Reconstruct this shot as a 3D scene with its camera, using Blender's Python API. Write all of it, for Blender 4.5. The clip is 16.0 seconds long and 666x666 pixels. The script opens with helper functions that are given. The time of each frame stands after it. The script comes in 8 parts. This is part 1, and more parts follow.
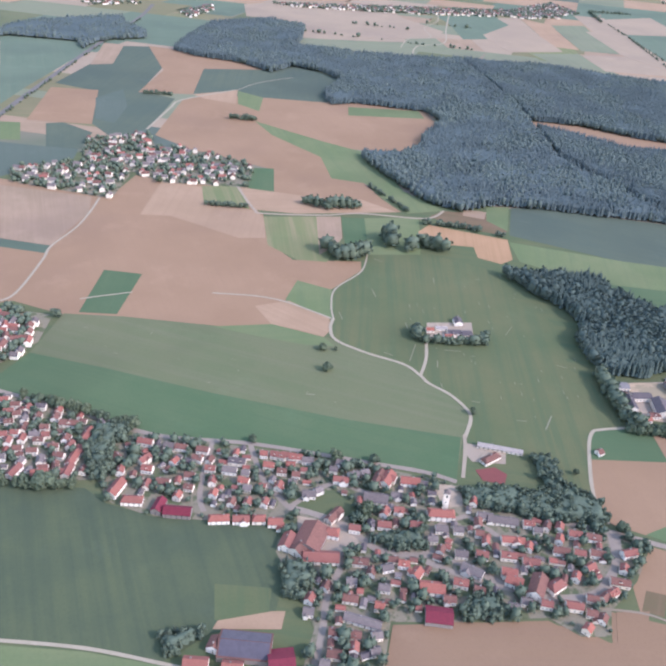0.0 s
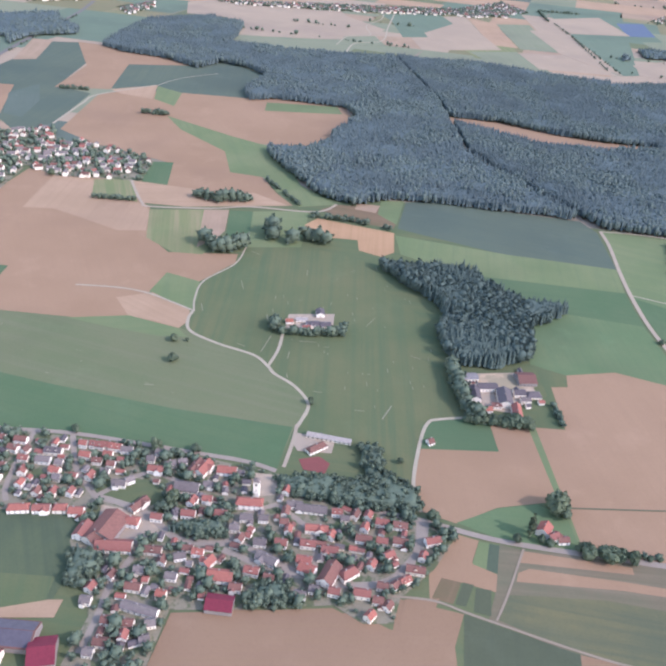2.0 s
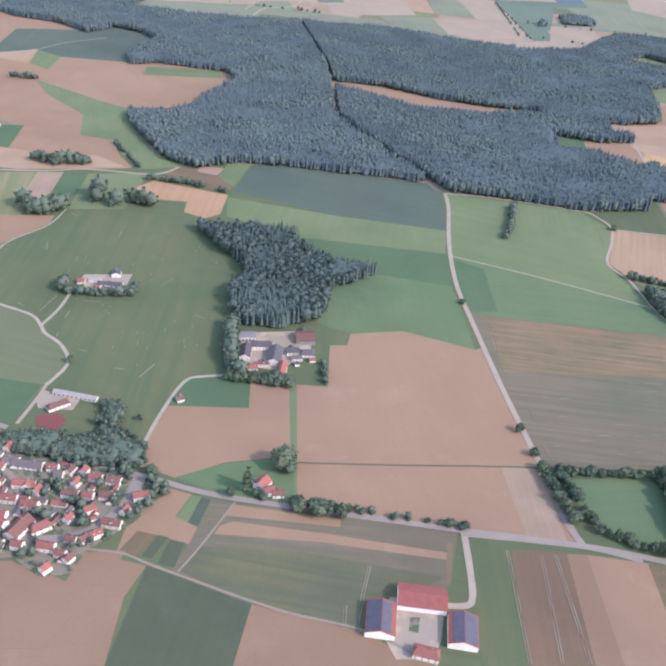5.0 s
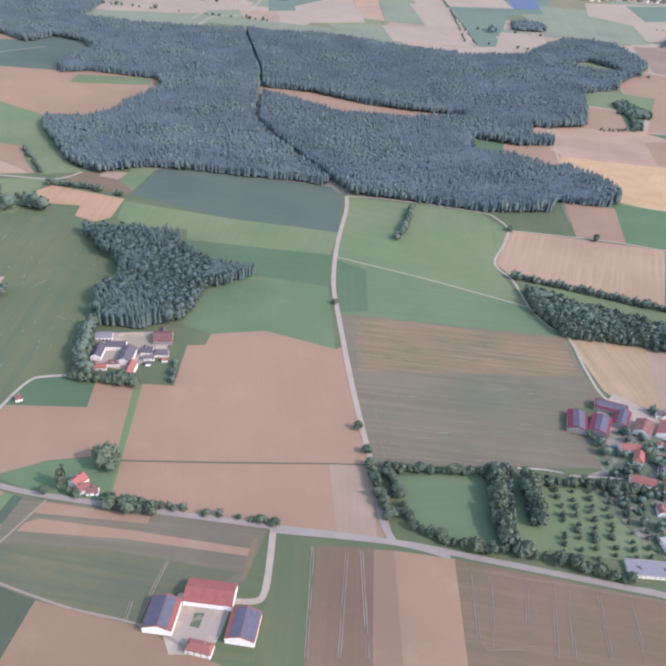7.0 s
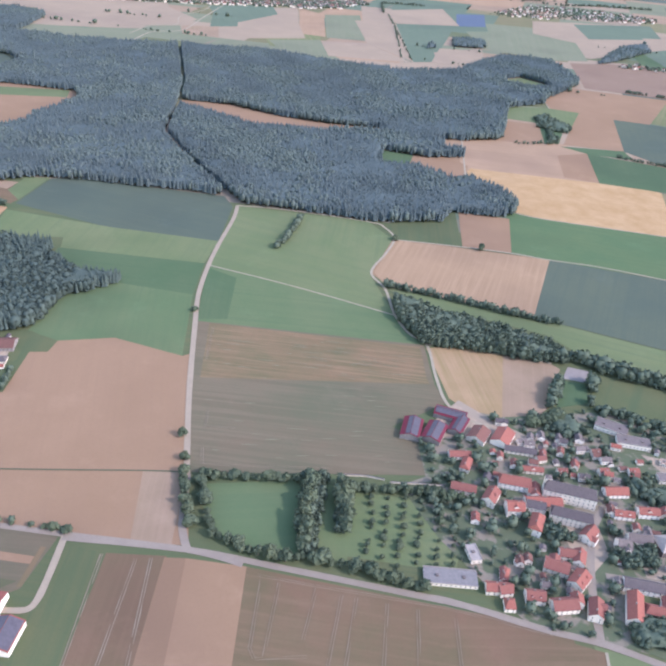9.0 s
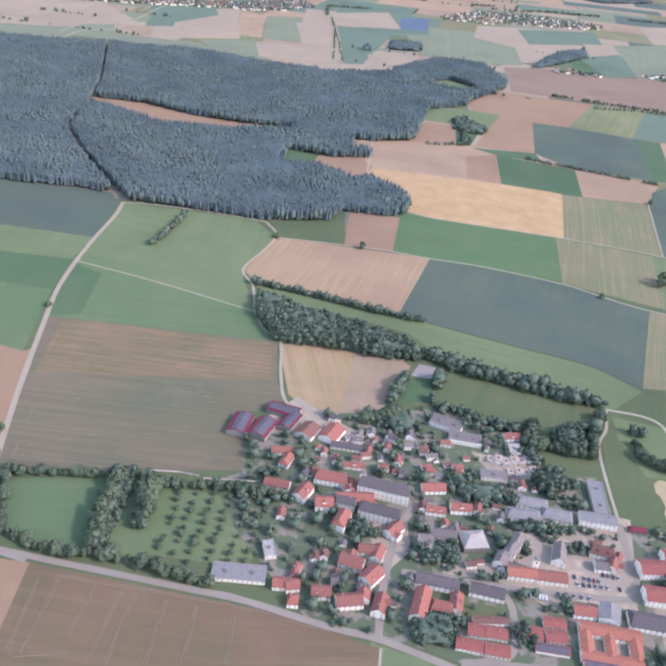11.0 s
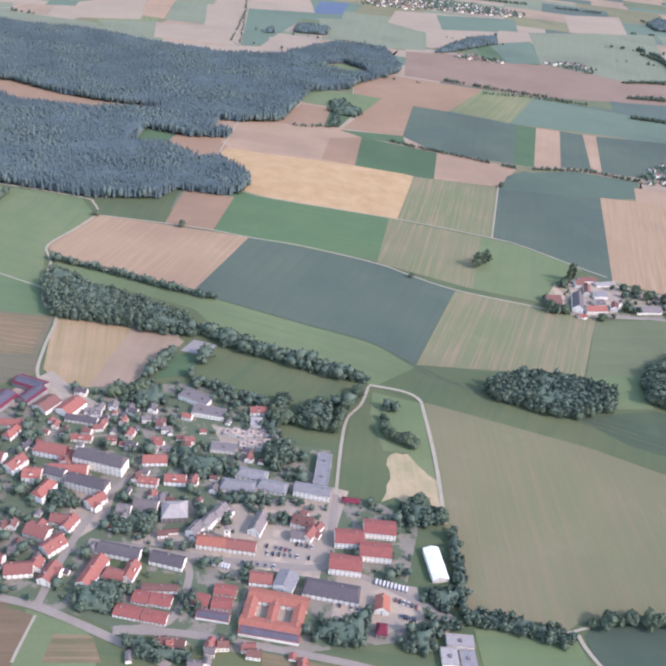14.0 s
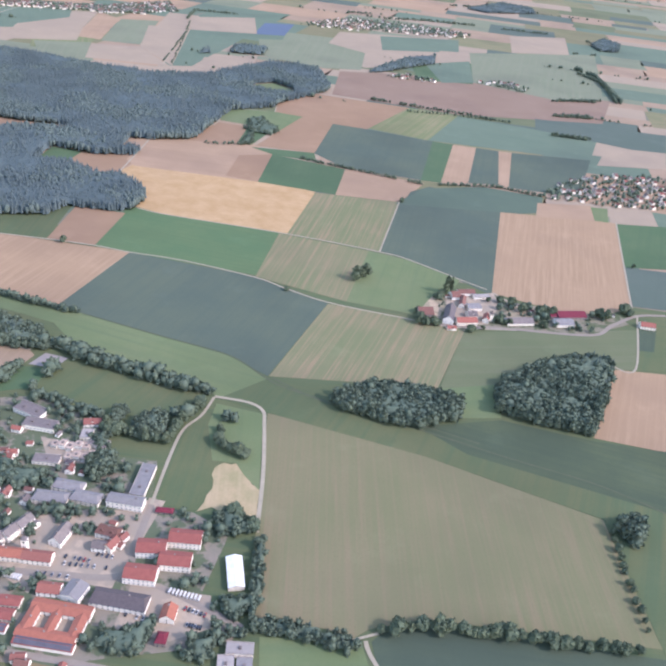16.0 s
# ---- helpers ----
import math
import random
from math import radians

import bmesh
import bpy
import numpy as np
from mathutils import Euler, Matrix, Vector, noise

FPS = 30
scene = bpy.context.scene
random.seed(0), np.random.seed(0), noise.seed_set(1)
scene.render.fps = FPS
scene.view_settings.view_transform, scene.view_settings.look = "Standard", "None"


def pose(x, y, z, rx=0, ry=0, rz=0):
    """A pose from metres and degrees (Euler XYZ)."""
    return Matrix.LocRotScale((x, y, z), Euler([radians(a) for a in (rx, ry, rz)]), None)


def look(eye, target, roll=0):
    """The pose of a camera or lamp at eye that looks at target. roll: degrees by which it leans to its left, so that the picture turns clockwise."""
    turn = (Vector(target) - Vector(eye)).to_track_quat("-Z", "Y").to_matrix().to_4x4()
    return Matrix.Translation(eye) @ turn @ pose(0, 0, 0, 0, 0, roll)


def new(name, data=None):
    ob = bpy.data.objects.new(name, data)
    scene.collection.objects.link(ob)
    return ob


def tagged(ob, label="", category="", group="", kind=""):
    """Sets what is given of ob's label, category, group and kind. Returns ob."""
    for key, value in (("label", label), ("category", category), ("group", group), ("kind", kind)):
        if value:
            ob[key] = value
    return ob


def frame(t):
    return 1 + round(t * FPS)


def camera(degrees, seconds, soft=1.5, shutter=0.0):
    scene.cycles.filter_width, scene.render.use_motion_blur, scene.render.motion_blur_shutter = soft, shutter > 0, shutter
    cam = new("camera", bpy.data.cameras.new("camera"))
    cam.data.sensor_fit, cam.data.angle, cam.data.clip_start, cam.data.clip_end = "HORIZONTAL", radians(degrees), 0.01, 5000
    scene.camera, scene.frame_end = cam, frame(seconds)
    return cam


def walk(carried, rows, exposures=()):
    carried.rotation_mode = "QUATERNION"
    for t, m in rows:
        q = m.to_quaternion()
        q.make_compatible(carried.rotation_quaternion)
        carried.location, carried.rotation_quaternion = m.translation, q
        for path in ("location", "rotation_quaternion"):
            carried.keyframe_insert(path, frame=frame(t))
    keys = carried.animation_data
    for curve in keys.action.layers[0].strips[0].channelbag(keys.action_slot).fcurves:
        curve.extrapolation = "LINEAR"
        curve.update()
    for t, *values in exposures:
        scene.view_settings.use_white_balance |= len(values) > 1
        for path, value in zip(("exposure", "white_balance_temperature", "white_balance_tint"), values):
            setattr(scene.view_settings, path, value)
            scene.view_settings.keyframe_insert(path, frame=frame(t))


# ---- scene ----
cam = camera(47.00, 16.0, soft=2.7)
# seconds, eye x y z, turn x y z
PATH = [
    (0.0, 0.0, 0.0, 215.53, 57.331, -4.09, 3.4),
    (0.5, 17.36, 0.63, 215.41, 57.218, -4.278, 3.248),
    (1.0, 34.77, 1.31, 215.27, 57.289, -4.356, 3.071),
    (1.5, 52.31, 2.04, 215.13, 57.374, -4.349, 2.894),
    (2.0, 69.83, 2.6, 214.86, 57.512, -4.446, 2.783),
    (2.5, 87.31, 3.29, 214.66, 57.404, -4.478, 2.593),
    (3.0, 104.63, 4.0, 214.31, 56.993, -4.56, 2.51),
    (3.5, 121.92, 4.8, 213.65, 56.376, -4.515, 2.344),
    (4.0, 139.26, 5.32, 213.19, 55.908, -4.589, 2.267),
    (4.2, 146.35, 5.44, 213.19, 55.749, -4.554, 2.183),
    (6.3, 222.4, 5.08, 214.74, 56.271, -4.106, 2.349),
    (6.5, 229.62, 5.1, 214.82, 56.377, -3.99, 2.335),
    (7.0, 247.61, 5.28, 214.64, 56.552, -3.954, 2.344),
    (7.5, 265.53, 6.0, 214.18, 56.935, -3.956, 2.271),
    (8.0, 283.44, 6.93, 213.51, 57.394, -3.915, 2.132),
    (8.5, 301.25, 7.84, 212.76, 57.768, -4.016, 2.0),
    (9.0, 318.82, 8.76, 212.2, 57.977, -4.25, 1.882),
    (9.2, 325.71, 9.03, 212.09, 58.099, -4.399, 1.834),
    (11.3, 396.79, 11.17, 212.11, 58.428, -5.201, 0.841),
    (11.5, 403.61, 11.21, 212.22, 58.389, -5.272, 0.737),
    (12.0, 420.87, 10.91, 212.83, 58.479, -5.498, 0.527),
    (12.5, 438.19, 10.44, 213.68, 58.448, -5.717, 0.349),
    (13.0, 455.66, 9.85, 214.67, 58.205, -5.833, 0.186),
    (13.5, 473.06, 9.08, 215.57, 57.908, -6.021, 0.022),
    (14.0, 490.24, 8.03, 216.35, 57.749, -6.122, -0.227),
    (14.5, 507.38, 6.83, 217.35, 58.117, -6.193, -0.486),
    (15.0, 524.64, 5.49, 218.58, 58.486, -6.191, -0.732),
    (15.5, 542.0, 4.26, 219.94, 58.929, -6.222, -0.968),
    (16.0, 559.44, 3.11, 221.38, 59.335, -6.179, -1.232),
]
walk(cam, [(t, pose(*p)) for t, *p in PATH], [(0.0, 1.73, 5500, 25), (16.0, 1.73, 5500, 25)])

# ---- light ----
SUN_ELEVATION, SUN_AZIMUTH = 38.0, -21.0          # degrees; azimuth counted from +x towards +y
world = bpy.data.worlds.new("sky")
scene.world = world
world.use_nodes = True
sky = world.node_tree.nodes.new("ShaderNodeTexSky")
sky.sky_type, sky.sun_disc = "NISHITA", False
sky.sun_elevation, sky.sun_rotation = radians(SUN_ELEVATION), radians(90 - SUN_AZIMUTH)
sky.air_density, sky.dust_density = 1.8, 1.0
background = world.node_tree.nodes["Background"]
world.node_tree.links.new(sky.outputs["Color"], background.inputs["Color"])
background.inputs["Strength"].default_value = 0.15
sun_data = bpy.data.lights.new("sun", "SUN")
sun_data.energy, sun_data.angle, sun_data.color = 1.45, radians(0.8), (1.0, 0.93, 0.84)
sun = new("sun", sun_data)
ce, se = math.cos(radians(SUN_ELEVATION)), math.sin(radians(SUN_ELEVATION))
sun.matrix_world = look((0, 0, 0), (-ce * math.cos(radians(SUN_AZIMUTH)), -ce * math.sin(radians(SUN_AZIMUTH)), -se))

# ---- materials ----
def blank(name, roughness=0.9, specular=0.15):
    m = bpy.data.materials.new(name)
    m.use_nodes = True
    b = m.node_tree.nodes["Principled BSDF"]
    b.inputs["Roughness"].default_value = roughness
    b.inputs["Specular IOR Level"].default_value = specular
    return m, m.node_tree.nodes, m.node_tree.links, b


def noise_node(n, l, vector, scale, detail=4.0, rough=0.6):
    t = n.new("ShaderNodeTexNoise")
    t.inputs["Scale"].default_value, t.inputs["Detail"].default_value, t.inputs["Roughness"].default_value = scale, detail, rough
    l.new(vector, t.inputs["Vector"])
    return t.outputs["Fac"]


def spread(n, l, value, lo, hi):
    r = n.new("ShaderNodeMapRange")
    r.inputs["From Min"].default_value, r.inputs["From Max"].default_value = lo, hi
    l.new(value, r.inputs["Value"])
    return r.outputs["Result"]


def blend(n, l, fac, a, b, how="MIX"):
    m = n.new("ShaderNodeMix")
    m.data_type, m.blend_type = "RGBA", how
    for socket, value in ((m.inputs["Factor"], fac), (m.inputs["A"], a), (m.inputs["B"], b)):
        if isinstance(value, (int, float)):
            socket.default_value = value
        elif isinstance(value, tuple):
            socket.default_value = (*value, 1)
        else:
            l.new(value, socket)
    return m.outputs["Result"]


def times(n, l, a, b):
    m = n.new("ShaderNodeMath")
    m.operation = "MULTIPLY"
    for socket, value in zip(m.inputs, (a, b)):
        if isinstance(value, (int, float)):
            socket.default_value = value
        else:
            l.new(value, socket)
    return m.outputs[0]


# base colour, second colour, row colour, rows' strength, rows' spacing in metres, size of the patches
CROPS = {
    "soil": ((0.215, 0.131, 0.076), (0.192, 0.116, 0.066), (0.194, 0.118, 0.070), 0.35, 3.0, 0.012),
    # pinkish soil, its colour lightened and greyed somewhat to carry distance haze
    "soilp": ((0.232, 0.148, 0.088), (0.264, 0.169, 0.102), (0.205, 0.130, 0.076), 0.4, 3.4, 0.015),
    "stub": ((0.228, 0.153, 0.097), (0.196, 0.134, 0.081), (0.264, 0.172, 0.113), 0.5, 2.6, 0.03),
    "stub2": ((0.231, 0.152, 0.074), (0.264, 0.169, 0.095), (0.177, 0.129, 0.056), 0.7, 4.6, 0.02),
    "stubm": ((0.246, 0.182, 0.118), (0.208, 0.165, 0.100), (0.190, 0.149, 0.088), 0.2, 3, 0.1),
    "orange": ((0.281, 0.164, 0.086), (0.252, 0.146, 0.076), (0.218, 0.129, 0.063), 0.6, 3.2, 0.02),
    "gold": ((0.333, 0.212, 0.106), (0.268, 0.162, 0.073), (0.293, 0.181, 0.085), 0.7, 3.0, 0.06),
    "strip": ((0.134, 0.130, 0.058), (0.106, 0.119, 0.052), (0.187, 0.148, 0.079), 0.8, 6, 0.012),
    "strip2": ((0.140, 0.123, 0.064), (0.113, 0.117, 0.055), (0.200, 0.137, 0.079), 0.8, 2.8, 0.012),
    "lbrown": ((0.136, 0.116, 0.060), (0.115, 0.108, 0.052), (0.166, 0.119, 0.069), 0.6, 3.2, 0.008),
    "brown2": ((0.149, 0.097, 0.053), (0.097, 0.085, 0.042), (0.190, 0.125, 0.071), 0.7, 2.0, 0.03),
    "brown": ((0.120, 0.088, 0.054), (0.092, 0.086, 0.050), (0.144, 0.108, 0.068), 0.6, 3, 0.011),
    "meadow": ((0.099, 0.116, 0.051), (0.122, 0.127, 0.060), (0.082, 0.102, 0.051), 0.35, 5, 0.016),
    "mead2": ((0.091, 0.099, 0.048), (0.108, 0.105, 0.054), (0.115, 0.108, 0.062), 0.6, 5.5, 0.011),
    "mead3": ((0.075, 0.085, 0.039), (0.097, 0.093, 0.044), (0.062, 0.080, 0.040), 0.75, 6, 0.014),
    "mead4": ((0.078, 0.077, 0.043), (0.106, 0.092, 0.045), (0.066, 0.069, 0.042), 0.6, 5, 0.022),
    "grassd": ((0.060, 0.088, 0.041), (0.076, 0.097, 0.047), (0.054, 0.080, 0.041), 0.35, 4, 0.013),
    "grassb": ((0.082, 0.108, 0.049), (0.101, 0.116, 0.055), (0.071, 0.098, 0.048), 0.4, 4, 0.018),
    "cropg": ((0.058, 0.084, 0.041), (0.072, 0.093, 0.046), (0.050, 0.077, 0.040), 0.3, 3, 0.02),
    "cropg2": ((0.070, 0.101, 0.046), (0.087, 0.111, 0.049), (0.061, 0.090, 0.042), 0.4, 3.5, 0.02),
    "beet2": ((0.058, 0.062, 0.036), (0.068, 0.070, 0.039), (0.050, 0.055, 0.034), 0.4, 3.5, 0.015),
    "mead5": ((0.055, 0.065, 0.037), (0.071, 0.079, 0.040), (0.046, 0.057, 0.035), 0.55, 5, 0.022),
    "soilm": ((0.180, 0.118, 0.079), (0.165, 0.106, 0.070), (0.166, 0.110, 0.075), 0.35, 3.0, 0.012),
    "beet": ((0.053, 0.064, 0.041), (0.065, 0.074, 0.043), (0.045, 0.056, 0.038), 0.4, 3.5, 0.015),
    "pinkb": ((0.135, 0.080, 0.048), (0.096, 0.076, 0.039), (0.157, 0.101, 0.061), 0.5, 3.2, 0.012),
    # far greens: distance haze is put into these paler, greyer colours
    "hazeley": ((0.143, 0.140, 0.085), (0.130, 0.132, 0.078), (0.161, 0.148, 0.094), 0.5, 5, 0.01),
    "hazegreen": ((0.099, 0.117, 0.076), (0.088, 0.108, 0.070), (0.110, 0.122, 0.078), 0.4, 5, 0.01),
    # reddish-brown soil, its darkness partly the view's dim rim put into the colour
    "soilr": ((0.183, 0.112, 0.065), (0.165, 0.100, 0.057), (0.167, 0.100, 0.063), 0.35, 3.0, 0.012),
    # far soil, paled in its base colour to stand in for haze
    "hazesoil": ((0.245, 0.178, 0.116), (0.217, 0.158, 0.106), (0.223, 0.160, 0.106), 0.35, 3.0, 0.012),
    "furrow": ((0.239, 0.151, 0.086), (0.218, 0.137, 0.077), (0.269, 0.173, 0.101), 0.85, 2.0, 0.02),
    "crop": ((0.077, 0.094, 0.061), (0.069, 0.084, 0.057), (0.069, 0.081, 0.055), 0.3, 3, 0.02),
    "dcrop": ((0.065, 0.076, 0.054), (0.079, 0.087, 0.056), (0.056, 0.069, 0.052), 0.35, 4, 0.012),
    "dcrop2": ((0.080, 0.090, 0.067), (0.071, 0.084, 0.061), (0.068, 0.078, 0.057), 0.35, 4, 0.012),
    "gravel": ((0.196, 0.161, 0.138), (0.223, 0.184, 0.155), (0.171, 0.14, 0.122), 0.1, 2, 0.1),
    "sand": ((0.296, 0.211, 0.116), (0.211, 0.169, 0.083), (0.323, 0.236, 0.136), 0.4, 4, 0.09),
    "navy": ((0.079, 0.092, 0.118), (0.085, 0.099, 0.126), (0.07, 0.083, 0.107), 0.4, 3, 0.02),
}


def crop_material(kind, angle):
    """Soil or plants in rows at that angle: broad patches, drilled rows, tramlines and fine clods."""
    base, second, row, strength, gap, size = CROPS[kind]
    m, n, l, b = blank(kind + "_ground", 0.95, 0.05)
    place = n.new("ShaderNodeNewGeometry").outputs["Position"]
    turn = n.new("ShaderNodeMapping")
    turn.inputs["Rotation"].default_value = (0, 0, radians(-angle))
    l.new(place, turn.inputs["Vector"])
    stretch = n.new("ShaderNodeMapping")
    stretch.inputs["Scale"].default_value = (0.03, 1, 1)
    l.new(turn.outputs["Vector"], stretch.inputs["Vector"])
    col = blend(n, l, spread(n, l, noise_node(n, l, place, size, 6.0, 0.68), 0.38, 0.62), base, second)
    drill = noise_node(n, l, stretch.outputs["Vector"], 1.0 / gap, 3.0, 0.7)
    fade = noise_node(n, l, place, 0.02, 2.0)
    col = blend(n, l, times(n, l, times(n, l, spread(n, l, drill, 0.45, 0.62), strength), spread(n, l, fade, 0.25, 0.6)), col, row)
    lines = n.new("ShaderNodeTexWave")
    lines.bands_direction, lines.wave_profile = "Y", "SIN"
    lines.inputs["Scale"].default_value, lines.inputs["Distortion"].default_value, lines.inputs["Detail Scale"].default_value = 0.31 / (gap * 2.2), 1.2, 0.05
    l.new(turn.outputs["Vector"], lines.inputs["Vector"])
    col = blend(n, l, times(n, l, spread(n, l, lines.outputs["Fac"], 0.90, 1.0), strength * 0.45), col, row)
    grain = noise_node(n, l, place, 0.9, 4.0, 0.75)
    dark = tuple(v * 0.72 for v in base)
    col = blend(n, l, times(n, l, spread(n, l, grain, 0.5, 0.8), 0.45), col, dark)
    # broad random patches darker than the base, blue lowered least
    dark_patch = noise_node(n, l, place, 0.0085, 3.0, 0.5)
    col = blend(n, l, times(n, l, spread(n, l, dark_patch, 0.52, 0.70), 0.6), col, tuple(v * f for v, f in zip(base, (0.74, 0.74, 0.80))))
    pale = noise_node(n, l, place, 0.035, 6.0, 0.7)
    col = blend(n, l, times(n, l, spread(n, l, pale, 0.56, 0.75), 0.35), col, tuple(min(1, v * 1.22 + 0.012) for v in base))
    l.new(col, b.inputs["Base Color"])
    return m


def patchy(name, base, second, scale, roughness=0.9, spots=None, share=0.37):
    m, n, l, b = blank(name, roughness, 0.03)
    place = n.new("ShaderNodeNewGeometry").outputs["Position"]
    col = blend(n, l, spread(n, l, noise_node(n, l, place, scale, 5.0, 0.7), 0.35, 0.65), base, second)
    if spots:
        col = blend(n, l, spread(n, l, noise_node(n, l, place, scale * share, 3.0), 0.44, 0.5), col, spots)
    col = blend(n, l, times(n, l, noise_node(n, l, place, scale * 7, 3.0), 0.5), col, tuple(v * 0.6 for v in base))
    l.new(col, b.inputs["Base Color"])
    return m


def per_object(name, base, second, roughness=0.8, scale=1.2, specular=0.2, islands=False, leafy=False, broad=False):
    """A colour that varies from piece to piece, with grain and stains."""
    m, n, l, b = blank(name, roughness, specular)
    chance = n.new("ShaderNodeNewGeometry").outputs["Random Per Island"] if islands else n.new("ShaderNodeObjectInfo").outputs["Random"]
    col = blend(n, l, chance, base, second)
    place = n.new("ShaderNodeNewGeometry").outputs["Position"]
    grain = spread(n, l, noise_node(n, l, place, scale, 4.0, 0.7), 0.35, 0.75)
    col = blend(n, l, times(n, l, grain, 0.3 if broad else 0.55), col, tuple(v * 0.55 for v in base))
    if broad:
        wide_ = spread(n, l, noise_node(n, l, place, 0.035, 3.0, 0.6), 0.36, 0.66)
        col = blend(n, l, times(n, l, wide_, 0.75), col, tuple(v * 0.78 for v in base))
    l.new(col, b.inputs["Base Color"])
    if leafy:
        bump = n.new("ShaderNodeBump")
        bump.inputs["Strength"].default_value, bump.inputs["Distance"].default_value = 0.35, 0.4
        l.new(noise_node(n, l, place, 1.6, 3.0, 0.65), bump.inputs["Height"])
        l.new(bump.outputs["Normal"], b.inputs["Normal"])
    return m


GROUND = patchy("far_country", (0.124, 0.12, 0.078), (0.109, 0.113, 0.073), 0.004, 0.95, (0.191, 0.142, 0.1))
GARDEN = patchy("garden_ground", (0.074, 0.086, 0.042), (0.104, 0.102, 0.056), 0.16, 0.95, (0.190, 0.152, 0.104), 0.9)
TOWN_GROUND = patchy("town_ground", (0.205, 0.160, 0.118), (0.150, 0.132, 0.092), 0.13, 0.95, (0.068, 0.088, 0.044), 0.8)
ASPHALT = patchy("asphalt", (0.205, 0.160, 0.122), (0.232, 0.183, 0.138), 0.15)
PATH = patchy("gravel_track", (0.295, 0.236, 0.164), (0.245, 0.202, 0.134), 0.25)
LANE = patchy("lane_concrete", (0.285, 0.218, 0.150), (0.245, 0.190, 0.132), 0.2)
VERGE = patchy("earth_verge", (0.070, 0.078, 0.045), (0.088, 0.086, 0.052), 0.2)
BALLAST = patchy("ballast", (0.144, 0.124, 0.107), (0.12, 0.102, 0.084), 0.2)
PAVING = patchy("yard_paving", (0.345, 0.254, 0.172), (0.272, 0.202, 0.139), 0.22, 0.9, (0.240, 0.184, 0.132))
SANDY = patchy("sandy_earth", (0.365, 0.262, 0.165), (0.285, 0.205, 0.130), 0.25, 0.95, (0.215, 0.170, 0.105))
COURT = patchy("clay_court", (0.167, 0.056, 0.048), (0.149, 0.054, 0.045), 0.2)
# far forest needles: paler and bluer than the near firs, haze put into the colour
HAZY_CONIFER = per_object("hazy_conifer_needles", (0.077, 0.092, 0.085), (0.087, 0.103, 0.094), 0.9, 0.5, 0.03, True, False, True)
BROADLEAF = per_object("leafy_crowns", (0.080, 0.097, 0.066), (0.097, 0.112, 0.073), 0.9, 0.5, 0.03, True, True)
# far forest leaves, likewise with distance haze mixed into the colour
HAZY_LEAVES = per_object("hazy_forest_leaves", (0.084, 0.100, 0.086), (0.101, 0.118, 0.096), 0.9, 0.5, 0.03, True, False, True)
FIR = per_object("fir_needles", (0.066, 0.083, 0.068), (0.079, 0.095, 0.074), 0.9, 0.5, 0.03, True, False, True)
LEAVES = per_object("tree_leaves", (0.073, 0.088, 0.055), (0.094, 0.106, 0.061), 0.9, 0.7, 0.03, False, True)
BARK = per_object("bark", (0.10, 0.075, 0.055), (0.13, 0.10, 0.07), 0.9, 3.0)
PLASTER = per_object("plaster", (0.78, 0.68, 0.57), (0.66, 0.55, 0.42), 0.9, 0.9, 0.1)
BRICK = per_object("barn_boards", (0.17, 0.13, 0.11), (0.26, 0.22, 0.19), 0.9, 1.5)
LAWN = crop_material("mead3", 20)
GLASS = per_object("window_glass", (0.03, 0.035, 0.045), (0.06, 0.065, 0.075), 0.15, 1.0, 0.5)
ROOFS = {
    "r": per_object("red_roof_tiles", (0.252, 0.090, 0.064), (0.170, 0.072, 0.056), 0.85, 1.1, 0.1),
    "d": per_object("brown_roof_tiles", (0.122, 0.060, 0.046), (0.168, 0.078, 0.058), 0.85, 1.1, 0.1),
    "g": per_object("grey_roof_tiles", (0.108, 0.082, 0.072), (0.165, 0.128, 0.110), 0.8, 1.0),
    "m": per_object("maroon_roof_sheet", (0.119, 0.016, 0.025), (0.137, 0.021, 0.03), 0.75, 0.8),
    "n": per_object("slate_roof", (0.074, 0.056, 0.054), (0.098, 0.076, 0.070), 0.7, 0.9),
    "w": per_object("white_sheet_roof", (0.290, 0.236, 0.196), (0.225, 0.183, 0.152), 0.55, 0.6),
    "b": per_object("blue_grey_metal_roof", (0.155, 0.134, 0.122), (0.190, 0.162, 0.146), 0.8, 0.7),
    "o": per_object("orange_roof_tiles", (0.262, 0.090, 0.054), (0.240, 0.082, 0.050), 0.7, 0.9),
    "W": per_object("white_fabric_roof", (0.62, 0.56, 0.49), (0.66, 0.59, 0.52), 0.9, 0.5, 0.05),
    "t": per_object("terrace_paving", (0.40, 0.285, 0.205), (0.33, 0.235, 0.175), 0.9, 0.8, 0.05),
    "R": per_object("bright_red_metal_roof", (0.212, 0.066, 0.048), (0.194, 0.060, 0.045), 0.8, 0.5),
}
SOLAR = per_object("solar_panels", (0.072, 0.060, 0.068), (0.088, 0.075, 0.082), 0.6, 0.6, 0.15)


# ---- builders ----
def mesh_of(name, verts, faces, *materials):
    me = bpy.data.meshes.new(name)
    me.from_pydata(verts, [], faces)
    for m in materials:
        me.materials.append(m)
    me.update()
    return me


def part(name, bm, material, parent, label=""):
    me = bpy.data.meshes.new(name)
    bm.to_mesh(me)
    bm.free()
    me.materials.append(material)
    ob = new(name, me)
    ob.parent = parent
    return tagged(ob, label)


LEVEL = [0.05]


